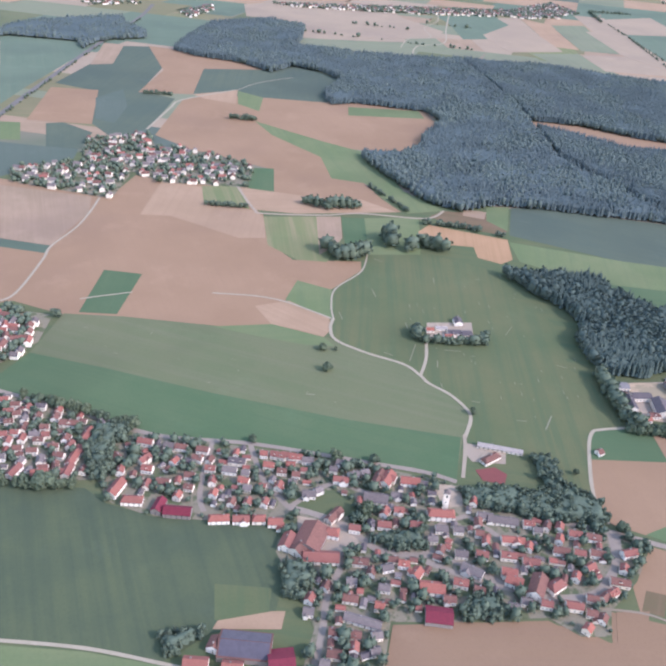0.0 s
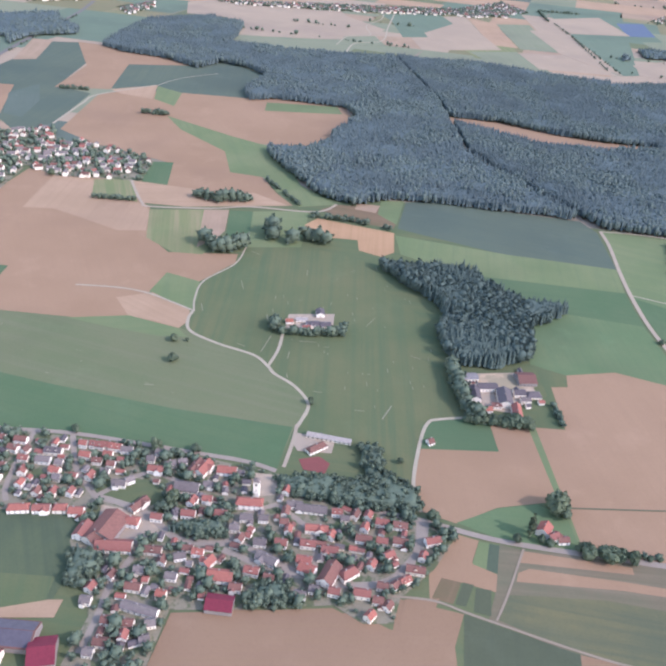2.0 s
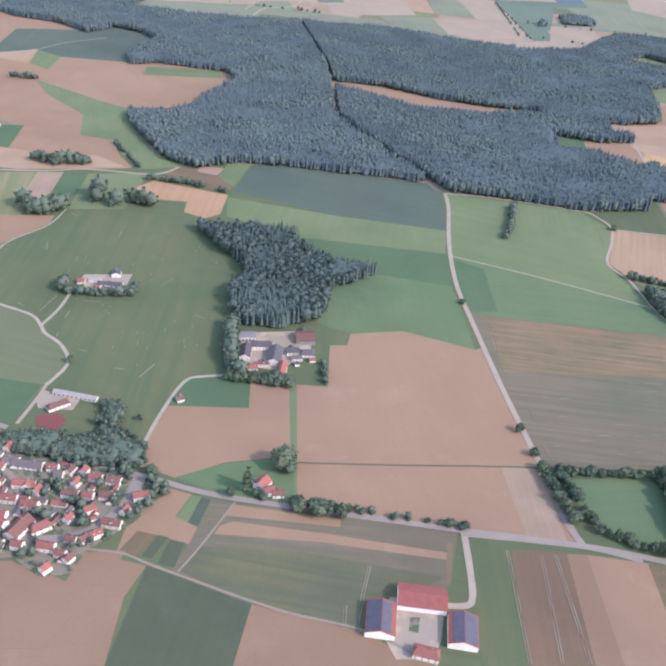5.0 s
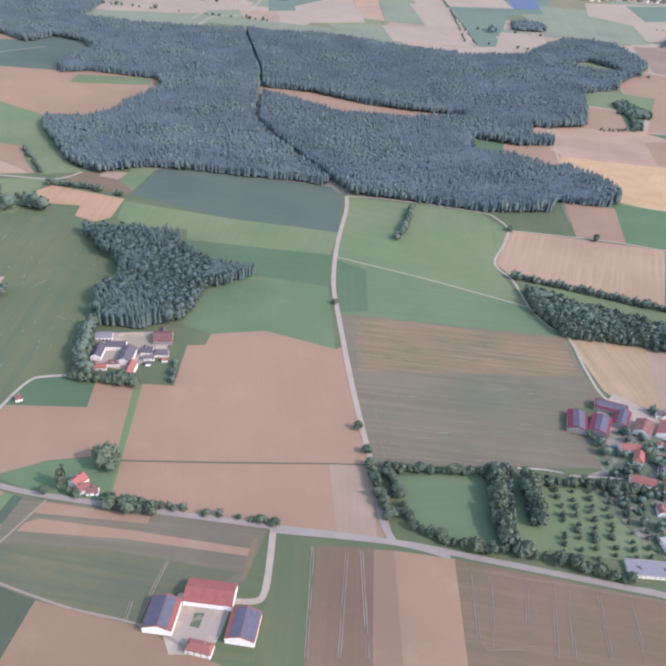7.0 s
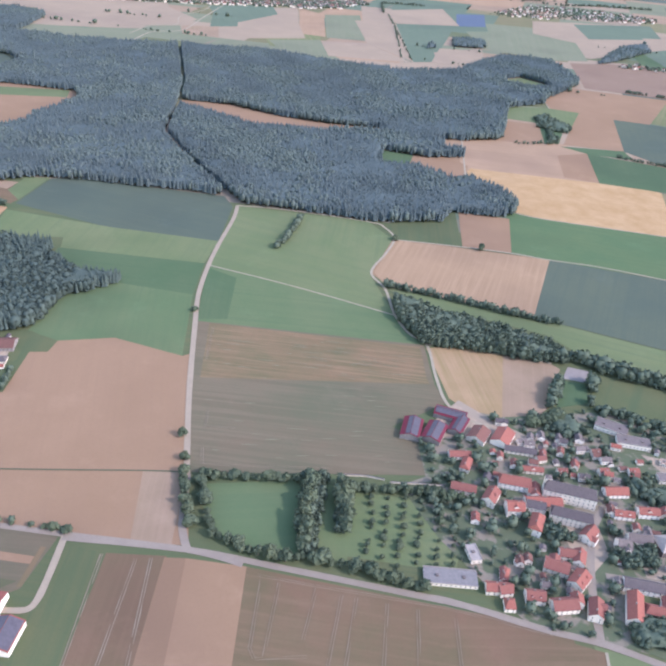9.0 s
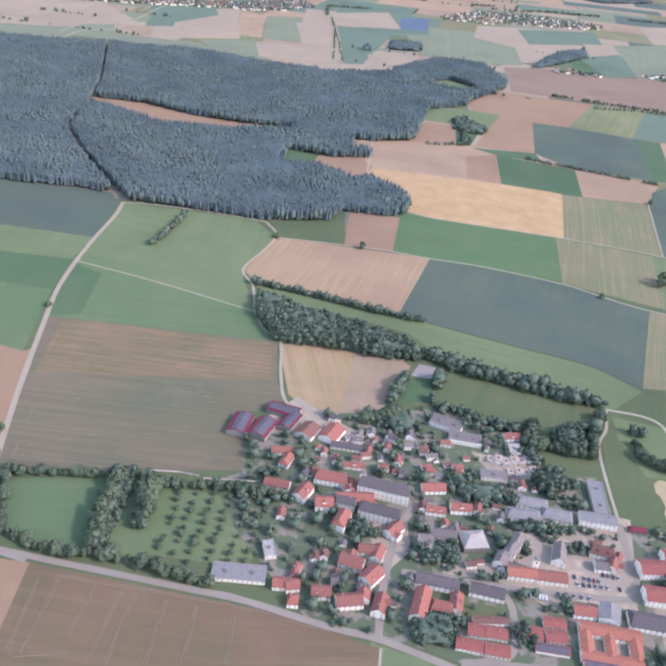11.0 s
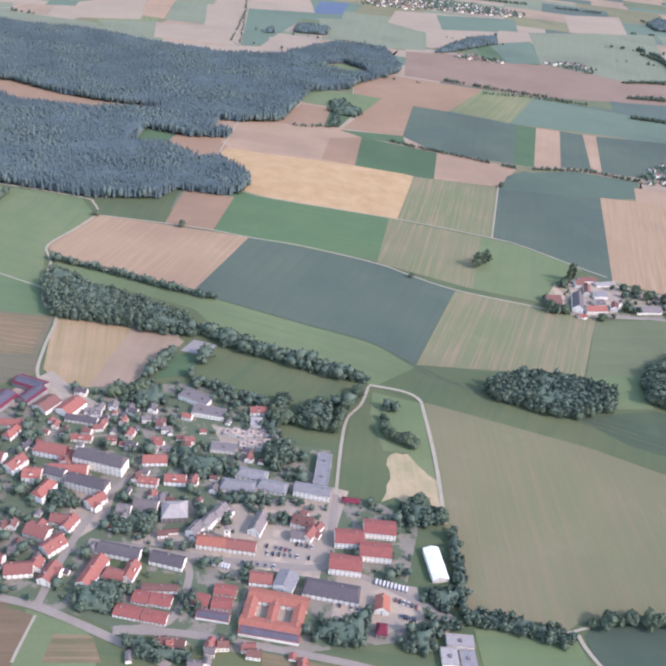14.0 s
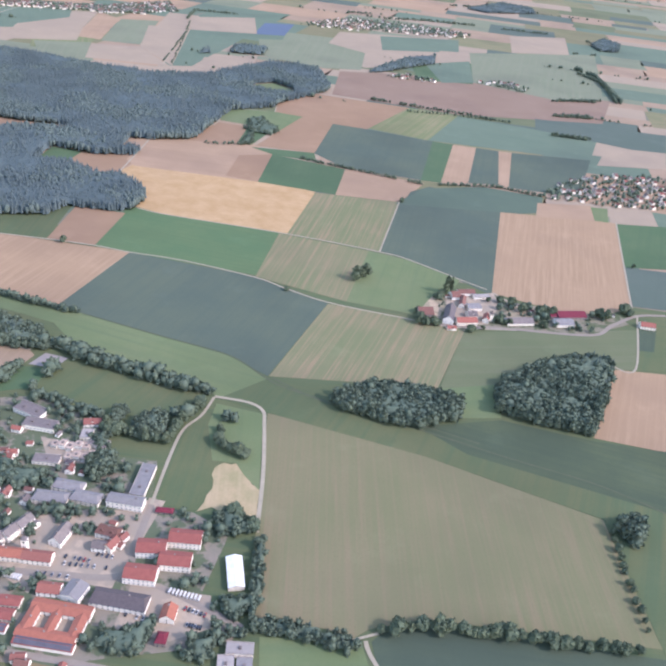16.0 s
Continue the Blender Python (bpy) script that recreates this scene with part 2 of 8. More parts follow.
def sheet(name, pts, material, label, category, depth=0.06):
    """A piece of ground with an edge, laid over the pieces before it."""
    LEVEL[0] += 0.0006
    z, c = LEVEL[0], len(pts)
    area = sum(pts[i - 1][0] * pts[i][1] - pts[i][0] * pts[i - 1][1] for i in range(c))
    pts = pts if area > 0 else pts[::-1]
    bm = bmesh.new()
    top = [bm.verts.new((x, y, z)) for x, y in pts]
    low = [bm.verts.new((x, y, z - depth)) for x, y in pts]
    face = bm.faces.new(top)
    for i in range(c):
        bm.faces.new((top[i - 1], low[i - 1], low[i], top[i]))
    bm.normal_update()
    bmesh.ops.triangulate(bm, faces=[face])
    return tagged(part(name, bm, material, None), label, category, kind="structure")


WORDS = {
    "soil": "bare harrowed tan soil", "soilp": "bare pinkish-brown ploughed soil", "stub": "pale straw stubble", "stub2": "ripe cereal with drilled rows",
    "stubm": "pale mown headland strip", "orange": "orange-gold cereal stubble in swaths", "gold": "golden ripe wheat with lodged patches",
    "strip": "mown meadow in pale swaths", "strip2": "yellow-green hay meadow in rows", "lbrown": "thin olive-brown aftermath in drill rows",
    "brown": "dull brown cut meadow", "brown2": "pinkish brown stubble with straw streaks", "meadow": "fresh green meadow", "mead2": "grey-green grazed meadow", "mead3": "olive green meadow with tramlines",
    "mead4": "dark olive mown meadow", "grassd": "deep green young grass", "grassb": "bright green grass ley", "cropg": "dark green root crop",
    "cropg2": "green clover crop", "beet": "dark green sugar beet", "mead5": "dark green damp meadow", "soilm": "bare mauve-brown ploughed soil", "beet2": "dark olive green root crop", "hazeley": "green ley paled in colour for distance haze", "hazegreen": "green crop dulled in colour for distance haze", "furrow": "ploughed tan soil in clear furrows", "hazesoil": "bare soil paled in colour for distance haze", "soilr": "bare reddish-brown worked soil", "pinkb": "thin pinkish-brown regrowth", "crop": "dull green crop strip", "dcrop": "dark blue-green maize crop", "dcrop2": "grey-green maize crop",
    "gravel": "pale gravel yard", "sand": "bare sandy earth with tufts", "navy": "dark blue field of solar panels",
}


def field(kind, rows, *pts):
    return sheet("field", pts, crop_material(kind, rows), f"field of {WORDS[kind]}", "field")


def ribbon(name, pts, width, material, label, category):
    """A road or track of that width along a bent line."""
    LEVEL[0] += 0.0006
    z, line, fine = LEVEL[0], [Vector(p) for p in pts], []
    for i in range(len(line) - 1):
        p0, p1, p2, p3 = line[max(i - 1, 0)], line[i], line[i + 1], line[min(i + 2, len(line) - 1)]
        for k in range(6):
            t = k / 6
            fine.append(0.5 * (2 * p1 + (p2 - p0) * t + (2 * p0 - 5 * p1 + 4 * p2 - p3) * t * t + (3 * p1 - p0 - 3 * p2 + p3) * t ** 3))
    fine.append(line[-1])
    verts, faces = [], []
    for i, p in enumerate(fine):
        d = (fine[min(i + 1, len(fine) - 1)] - fine[max(i - 1, 0)]).normalized()
        side = Vector((-d.y, d.x)) * width / 2 * (1 + 0.12 * noise.noise((p.x * 0.2, p.y * 0.2, 0)))
        verts += [(p.x + side.x, p.y + side.y, z), (p.x - side.x, p.y - side.y, z)]
        if i:
            faces.append((2 * i - 2, 2 * i - 1, 2 * i + 1, 2 * i))
    return tagged(new(name, mesh_of(name, verts, faces, material)), label, category, kind="structure")


TRAMLINE = patchy("wheel_marks", (0.215, 0.160, 0.110), (0.180, 0.140, 0.095), 0.3)
STUBBLE_STRIP = patchy("straw_strip", (0.185, 0.165, 0.105), (0.150, 0.142, 0.085), 0.3)

SURFACES = {"path": (PATH, "path", "pale gravel farm track between fields"), "lane": (LANE, "lane", "pale concrete farm lane between fields"),
            "road": (ASPHALT, "road", "grey asphalt road through the country"), "track": (BALLAST, "railway_line", "dark railway line on ballast with scrub verges"),
            "trackd": (VERGE, "ditch", "dark grassy ditch with earth banks"), "stubm": (None, "headland", "pale mown strip in a field"), "dash": (STUBBLE_STRIP, "straw_line", "pale line of cut straw on a meadow")}


def wheel_lines(width, pts):
    """Two thin uneven wheel lines side by side, here and there overgrown."""
    LEVEL[0] += 0.0006
    verts, faces, z = [], [], LEVEL[0]
    for shift in (-0.42, 0.42):
        for (x0, y0), (x1, y1) in zip(pts, pts[1:]):
            d = math.hypot(x1 - x0, y1 - y0)
            ux, uy, n, last = (x1 - x0) / d, (y1 - y0) / d, max(2, int(d / 1.2)), False
            for k in range(n + 1):
                x, y = x0 + ux * d * k / n, y0 + uy * d * k / n
                g = noise.noise((x * 0.16, y * 0.16, shift * 3))
                half = max(0.04, width * (0.26 + 0.3 * g))
                px, py = x - uy * (shift + 0.12 * g), y + ux * (shift + 0.12 * g)
                verts += [(px - uy * half, py + ux * half, z), (px + uy * half, py - ux * half, z)]
                if last and g > -0.42:
                    c = len(verts)
                    faces.append((c - 4, c - 3, c - 1, c - 2))
                last = True
    return tagged(new("headland", mesh_of("headland", verts, faces, TRAMLINE)), "pale wheel lines in a field", "headland", kind="structure")


def way(kind, width, *pts):
    if kind == "stubm" and width < 0.8:
        return wheel_lines(width, pts)
    material, name, label = SURFACES[kind]
    return ribbon(name, pts, width, material or TRAMLINE, label, name.replace("_", " "))


def inside(x, y, pts):
    hit = False
    for (x0, y0), (x1, y1) in zip(pts, pts[1:] + pts[:1]):
        if (y0 > y) != (y1 > y) and x < (x1 - x0) * (y - y0) / (y1 - y0) + x0:
            hit = not hit
    return hit


def off_line(x, y, pts):
    best = 1e9
    for (x0, y0), (x1, y1) in zip(pts, pts[1:]):
        dx, dy = x1 - x0, y1 - y0
        t = max(0, min(1, ((x - x0) * dx + (y - y0) * dy) / (dx * dx + dy * dy + 1e-9)))
        best = min(best, math.hypot(x - x0 - t * dx, y - y0 - t * dy))
    return best


# crown shapes: unit height, ragged
def conifer_shape(rng, tiers=3, sides=5):
    verts, faces = [], []
    for k in range(tiers):
        z0, z1, r = 0.15 + 0.22 * k, 0.58 + 0.20 * k, 0.20 - 0.035 * k
        c, lean = len(verts), rng.uniform(0, 6.28)
        for i in range(sides):
            a, q = lean + 6.283 * i / sides, r * rng.uniform(0.72, 1.15)
            verts.append((q * math.cos(a), q * math.sin(a), z0 + rng.uniform(-0.05, 0.05)))
        verts.append((rng.uniform(-0.02, 0.02), rng.uniform(-0.02, 0.02), min(z1, 1.0)))
        faces += [(c + i, c + (i + 1) % sides, c + sides) for i in range(sides)]
    return np.array(verts), faces


def crown_shape(rng, lobes, sub, wide=0.36, low=0.14, tufts=60, leaf=0.07):
    """A crown of a few fused lobes, uneven at two sizes, with leafy tufts standing out all over it."""
    bm, centres, skin = bmesh.new(), [], []
    for k in range(lobes):
        a, h = 2.4 * k + rng.uniform(-0.5, 0.5), (k + 0.5) / lobes
        out = 0.0 if lobes == 1 else wide * 0.5 * math.sin(math.pi * (0.25 + 0.7 * h)) * rng.uniform(0.6, 1.15)
        r = wide * (rng.uniform(0.82, 1.0) if lobes == 1 else rng.uniform(0.52, 0.74) * (1.06 - 0.3 * h))
        tall = (0.96 - low) / 2 / r if lobes == 1 else rng.uniform(0.95, 1.3)
        z = (0.96 + low) / 2 if lobes == 1 else low + r * 0.8 + (0.95 - low - r * 1.75) * h
        centres.append((Vector((out * math.cos(a), out * math.sin(a), z)), r, tall))
    for c, r, tall in centres:
        made = bmesh.ops.create_icosphere(bm, subdivisions=sub, radius=1.0)
        seed_ = Vector((rng.uniform(0, 90), rng.uniform(0, 90), rng.uniform(0, 90)))
        for v in made["verts"]:
            d = v.co.copy()
            f = 1 + 0.42 * noise.noise(d * 1.9 + seed_) + 0.34 * noise.noise(d * 4.6 + seed_) + rng.uniform(-0.07, 0.07)
            v.co = c + Vector((d.x * r * f, d.y * r * f, d.z * r * tall * f))
            if d.z > -0.5 and all((v.co - c2).length > r2 * 0.9 for c2, r2, _ in centres if c2 is not c):
                skin.append((v.co.copy(), d))
    for _ in range(tufts):
        p, d = rng.choice(skin)
        d = (d + Vector((rng.gauss(0, 0.32), rng.gauss(0, 0.32), rng.gauss(0.2, 0.32)))).normalized()
        side = d.cross(Vector((rng.gauss(0, 1), rng.gauss(0, 1), rng.gauss(0, 1)))).normalized() * leaf * rng.uniform(0.5, 1.0)
        p = p + side * rng.uniform(-0.8, 0.8) - d * leaf * 0.45
        bm.faces.new([bm.verts.new(q) for q in (p - side, p + side, p + d * leaf * rng.uniform(0.9, 1.7) + side * rng.uniform(-0.9, 0.9))])
    bm.verts.index_update()
    verts = np.array([v.co[:] for v in bm.verts])
    faces = [tuple(v.index for v in f.verts) for f in bm.faces]
    bm.free()
    return verts, faces


def scatter_mesh(name, shapes, spots, material):
    """One mesh of many trees: spots are rows of x, y, height, width."""
    rng = np.random.default_rng(len(spots) + 7)
    all_v, all_f, base = [], [], 0
    for s, (verts, faces) in enumerate(shapes):
        mine = spots[s::len(shapes)]
        if not len(mine):
            continue
        turn = rng.uniform(0, 6.283, len(mine))
        c, sn = np.cos(turn)[:, None], np.sin(turn)[:, None]
        x = (verts[:, 0] * c - verts[:, 1] * sn) * mine[:, 3:4] + mine[:, 0:1]
        y = (verts[:, 0] * sn + verts[:, 1] * c) * mine[:, 3:4] + mine[:, 1:2]
        z = verts[:, 2] * mine[:, 2:3]
        all_v.append(np.stack([x, y, z], -1).reshape(-1, 3))
        f = np.array(faces)
        all_f.append((f[None] + (base + len(verts) * np.arange(len(mine)))[:, None, None]).reshape(-1, f.shape[1]))
        base += len(verts) * len(mine)
    v, f = np.concatenate(all_v), np.concatenate(all_f)
    me = bpy.data.meshes.new(name)
    me.vertices.add(len(v))
    me.vertices.foreach_set("co", v.ravel())
    me.loops.add(f.size)
    me.loops.foreach_set("vertex_index", f.ravel().astype(np.int32))
    me.polygons.add(len(f))
    me.polygons.foreach_set("loop_start", np.arange(0, f.size, f.shape[1], dtype=np.int32))
    me.update(calc_edges=True)
    me.materials.append(material)
    return new(name, me)


RNG = random.Random(11)
CONIFERS = [conifer_shape(RNG) for _ in range(6)]
CLUMPS = [crown_shape(RNG, 1, 1, 0.27, 0.12, 5, 0.11) for i in range(14)]
SMALL_CROWNS = [crown_shape(RNG, 1, 1, 0.34, 0.04, 6, 0.12) for i in range(8)]
COPSE_CROWNS = [crown_shape(RNG, RNG.choice((2, 3, 4)), 1, RNG.uniform(0.30, 0.42), 0.04, 120, 0.10) for i in range(12)]
WOOD_CROWNS = [crown_shape(RNG, RNG.choice((1, 2, 2)), 1, RNG.uniform(0.30, 0.38), 0.04, 70, 0.10) for i in range(12)]
HOLES, RIDES, GROVES, PAVED = [], [], [], []


def canopy(pts, tall, step):
    """The closed leaf layer under the tree tops of a wood: a rolling sheet that falls off towards the edge."""
    xs, ys = [p[0] for p in pts], [p[1] for p in pts]
    cols, rows = int((max(xs) - min(xs)) / step) + 2, int((max(ys) - min(ys)) / step) + 2
    verts, index, faces = [], {}, []

    def leafy(i, j):
        x, y = min(xs) + i * step, min(ys) + j * step
        return inside(x, y, pts) and not any(inside(x, y, h) for h in HOLES) and all(off_line(x, y, r) >= 2.2 for r in RIDES)

    keep = {(i, j) for i in range(cols) for j in range(rows) if leafy(i, j)}
    for i, j in sorted(keep):
        x, y = min(xs) + i * step, min(ys) + j * step
        edge = any((i + a, j + b) not in keep for a in (-1, 0, 1) for b in (-1, 0, 1))
        h = 0.25 if edge else 0.64 + 0.10 * noise.noise((x * 0.05, y * 0.05, 4.0)) + 0.22 * noise.noise((x * 0.31, y * 0.31, 8.0))
        index[i, j] = len(verts)
        verts.append((x + step * 0.3 * noise.noise((x, y, 1.5)), y + step * 0.3 * noise.noise((x, y, 7.5)), tall * h))
    for i, j in sorted(keep):
        ring = [(i, j), (i + 1, j), (i + 1, j + 1), (i, j + 1)]
        if all(q in index for q in ring):
            faces.append(tuple(index[q] for q in ring))
    return verts, faces


def wood(name, gap, tall, needles, label, *pts):
    """A wood on a footprint: close-set crowns of uneven height, firs and broadleaves mixed in patches."""
    rng = random.Random(len(pts) * 31 + int(abs(pts[0][0])))
    xs, ys = [p[0] for p in pts], [p[1] for p in pts]
    firs, leafy, pts, near = [], [], list(pts), name != "forest"
    if name == "copse":
        GROVES.append(pts)
    y = min(ys)
    while y < max(ys):
        x = min(xs)
        while x < max(xs):
            px, py = x + rng.uniform(-0.8, 0.8) * gap, y + rng.uniform(-0.8, 0.8) * gap
            x += gap
            if not inside(px, py, pts) or any(inside(px, py, h) for h in HOLES) or any(off_line(px, py, r) < 2.2 for r in RIDES):
                continue
            patch = noise.noise((px * 0.018, py * 0.018, 3.1)) + 0.35 * noise.noise((px * 0.09, py * 0.09, 1.0))
            h = tall * (rng.uniform(0.80, 1.06) + 0.20 * noise.noise((px * 0.03, py * 0.03, 9.0)))
            if name == "copse":
                h *= 0.62 + 0.45 * rng.random() ** 0.7
            if patch + rng.uniform(-0.25, 0.25) < needles:
                firs.append((px, py, h * rng.uniform(0.85, 1.10), h * rng.uniform(0.60, 0.80)))
            else:
                leafy.append((px, py, h * rng.uniform(0.85, 1.02), h * (rng.uniform(0.66, 0.98) if name == "copse" else rng.uniform(0.62, 0.95))))
        y += gap
    top = None
    # the far forest takes the hazed colours, nearer woods the plain ones
    for kind, spots, shapes, mat in (("conifers", firs, CONIFERS, FIR if near else HAZY_CONIFER), ("broadleaves", leafy, COPSE_CROWNS if name == "copse" else WOOD_CROWNS if near else CLUMPS, HAZY_LEAVES if not near else BROADLEAF if name == "copse" else FIR)):
        if spots:
            if top is None:
                top = tagged(new(name), label, "forest", kind="stuff")
            ob = scatter_mesh(kind, shapes, np.array(spots), mat)
            ob.parent = top
            tagged(ob, kind="stuff")
    layer = canopy(pts, tall, 1.5 if name == "copse" else 2.6)
    if layer[1]:
        under = new("understorey", mesh_of("understorey", *layer, BROADLEAF if name == "copse" else FIR if near else HAZY_CONIFER))
        under.data.polygons.foreach_set("use_smooth", [True] * len(under.data.polygons))
        under.parent = top
        tagged(under, kind="stuff")
    return top


def trunk_bmesh(rng, limbs=4):
    bm = bmesh.new()
    bmesh.ops.create_cone(bm, cap_ends=True, segments=7, radius1=0.034, radius2=0.016, depth=0.6, matrix=Matrix.Translation((0, 0, 0.3)))
    for k in range(limbs):
        a = 6.283 * k / limbs + rng.uniform(-0.4, 0.4)
        m = Matrix.Translation((0, 0, 0.38 + 0.05 * k)) @ Matrix.Rotation(a, 4, "Z") @ Matrix.Rotation(radians(48), 4, "Y") @ Matrix.Translation((0, 0, 0.12))
        bmesh.ops.create_cone(bm, cap_ends=True, segments=5, radius1=0.014, radius2=0.005, depth=0.26, matrix=m)
    return bm


TREE_KINDS = []
for k in range(7):
    verts_, faces_ = crown_shape(RNG, (5, 6, 4, 5, 3, 1, 1)[k], 2, (0.45, 0.50, 0.42, 0.47, 0.40, 0.15, 0.13)[k], 0.14 if k < 5 else 0.05, 300, 0.075)
    bm_ = trunk_bmesh(RNG)
    bark_mesh = bpy.data.meshes.new("trunk")
    bm_.to_mesh(bark_mesh)
    bm_.free()
    bark_mesh.materials.append(BARK)
    crown_mesh = mesh_of("crown", verts_.tolist(), faces_, LEAVES)
    TREE_KINDS.append((bark_mesh, crown_mesh))


def tree(x, y, size=1.0, kind=None, group="", label=""):
    rng = RNG
    k = rng.randrange(5) if kind is None else kind
    h = 5.6 * size * rng.uniform(0.85, 1.15)
    slim = 0.72 if k >= 5 else 1.0
    top = new("tree")
    top.matrix_basis = Matrix.LocRotScale((x, y, 0), Euler((0, 0, rng.uniform(0, 6.28))), (h * slim * rng.uniform(0.9, 1.15), h * slim * rng.uniform(0.9, 1.15), h))
    for name, data in zip(("trunk", "crown"), TREE_KINDS[k]):
        new(name, data).parent = top
    return tagged(top, label or ("tall slender dark green poplar" if k >= 5 else "leafy dark green broadleaf tree with rounded crown"), "tree", group)


JOINED = []


def tree_row(gap, size, far, *pts):
    """Trees of uneven size along a bent line; far ones are kept for one joined hedgerow."""
    left = 0.0
    for (x0, y0), (x1, y1) in zip(pts, pts[1:]):
        d = math.hypot(x1 - x0, y1 - y0)
        s = left
        while s < d:
            x, y = x0 + (x1 - x0) * s / d + RNG.uniform(-0.7, 0.7), y0 + (y1 - y0) * s / d + RNG.uniform(-0.7, 0.7)
            if far and noise.noise((x * 0.06, y * 0.06, 2.0)) < -0.32:
                pass
            elif far:
                h = 5.6 * size * RNG.uniform(0.75, 1.25)
                JOINED.append((x, y, h, h * RNG.uniform(0.9, 1.25)))
            else:
                tree(x, y, size * RNG.uniform(0.75, 1.2), None, "trees in a row", "leafy green hedgerow tree beside a field")
            s += gap * RNG.uniform(0.75, 1.3) * (0.62 if far and size > 0.5 else 1.0)
        left = s - d


PLACED, TURNS = [], []
SHARED = {}
LABELS = {"r": "white-walled house with red tiled gable roof", "d": "white-walled house with brown tiled gable roof", "g": "pale house with weathered grey tiled roof",
          "m": "long building with maroon sheet roof", "n": "pale building with dark slate roof", "w": "flat white-roofed low building", "b": "building with blue-grey metal roof",
          "s": "barn with dark solar panels on its roof", "q": "barn with grey solar panels on its brown roof", "o": "building with bright orange tiled roof", "R": "pale long school block with bright red roof"}


def box_bmesh(x0, y0, z0, x1, y1, z1):
    bm = bmesh.new()
    bmesh.ops.create_cube(bm, size=1, matrix=Matrix.Translation(((x0 + x1) / 2, (y0 + y1) / 2, (z0 + z1) / 2)) @ Matrix.Diagonal((x1 - x0, y1 - y0, z1 - z0, 1)))
    return bm


def shared(key, make, material):
    if key not in SHARED:
        bm = make()
        me = bpy.data.meshes.new(key[0])
        bm.to_mesh(me)
        bm.free()
        me.materials.append(material)
        SHARED[key] = me
    return SHARED[key]


def gable_walls(bm, m, l, w, h, rise):
    a, b = l / 2, w / 2
    ring = [bm.verts.new(m @ Vector(p)) for p in ((-a, -b, 0), (a, -b, 0), (a, b, 0), (-a, b, 0), (-a, -b, h), (a, -b, h), (a, b, h), (-a, b, h), (-a, 0, h + rise), (a, 0, h + rise))]
    for f in ((0, 1, 5, 4), (1, 2, 6, 9, 5), (2, 3, 7, 6), (3, 0, 4, 8, 7), (4, 5, 9, 8), (7, 8, 9, 6)):
        bm.faces.new([ring[i] for i in f])


# cross wings and dormers: place along the house, size along and across, height share, on which long side
WINGS = {0: (), 1: ((0.16, 0.46, 0.62, 1.0, -1),), 2: ((-0.2, 0.42, 0.7, 0.92, -1),), 3: ((-0.22, 0.2, 0.34, 1.28, -1), (0.22, 0.2, 0.34, 1.28, -1)), 4: ((0.0, 0.26, 0.36, 1.3, -1),),
         5: ((0.34, 0.5, 0.85, 0.55, -1),), 6: ((-0.12, 0.44, 0.66, 1.0, 1),)}


def wing_places(l, w, h, wing):
    for u, along, out, share, side in WINGS[wing]:
        yield Matrix.Translation((u * l, side * w * out / 2, 0)) @ Matrix.Rotation(radians(90), 4, "Z"), w * out * (1.0 if share > 1.2 else 1.25), l * along, h * share


def body_bmesh(l, w, h, rise, hip=0.0, wing=0):
    """Walls up to the eaves with a gable at either end, and those of a cross wing or dormer."""
    if hip:
        return box_bmesh(-l / 2, -w / 2, 0, l / 2, w / 2, h)
    bm = bmesh.new()
    gable_walls(bm, Matrix.Identity(4), l, w, h, rise)
    for m, wl, ww, wh in wing_places(l, w, h, wing):
        gable_walls(bm, m, wl, ww, wh, ww * 0.34)
    return bm


def slopes(bm, m, l, w, h, rise, hip, thick, o):
    a, b, drop = l / 2 + o * 0.7, w / 2 + o, rise * o / (w / 2)
    ends = a - hip
    outer = [(-a, -b, h - drop), (a, -b, h - drop), (a, b, h - drop), (-a, b, h - drop), (-ends, 0, h + rise), (ends, 0, h + rise)]
    top = [bm.verts.new(m @ Vector((x, y, z + thick))) for x, y, z in outer]
    low = [bm.verts.new(m @ Vector((x, y, z + 0.01))) for x, y, z in outer]
    for s, f in ((top, 1), (low, -1)):
        for q in ((0, 1, 5, 4), (2, 3, 4, 5), (1, 2, 5), (3, 0, 4)) if hip else ((0, 1, 5, 4), (2, 3, 4, 5)):
            bm.faces.new([s[i] for i in q][::f])
    for i, j in ((0, 1), (1, 2), (2, 3), (3, 0)) if hip else ((0, 1), (1, 5), (5, 2), (2, 3), (3, 4), (4, 0)):
        bm.faces.new((top[i], low[i], low[j], top[j]))


def roof_bmesh(l, w, h, rise, hip, thick=0.14, wing=0):
    """Thick slopes that stand over the eaves; hip draws the ridge in; a wing has slopes of its own."""
    bm = bmesh.new()
    slopes(bm, Matrix.Identity(4), l, w, h, rise, hip, thick, 0.16)
    for m, wl, ww, wh in wing_places(l, w, h, wing):
        slopes(bm, m, wl, ww, wh, ww * 0.34, 0, thick * 0.8, 0.1)
    return bm


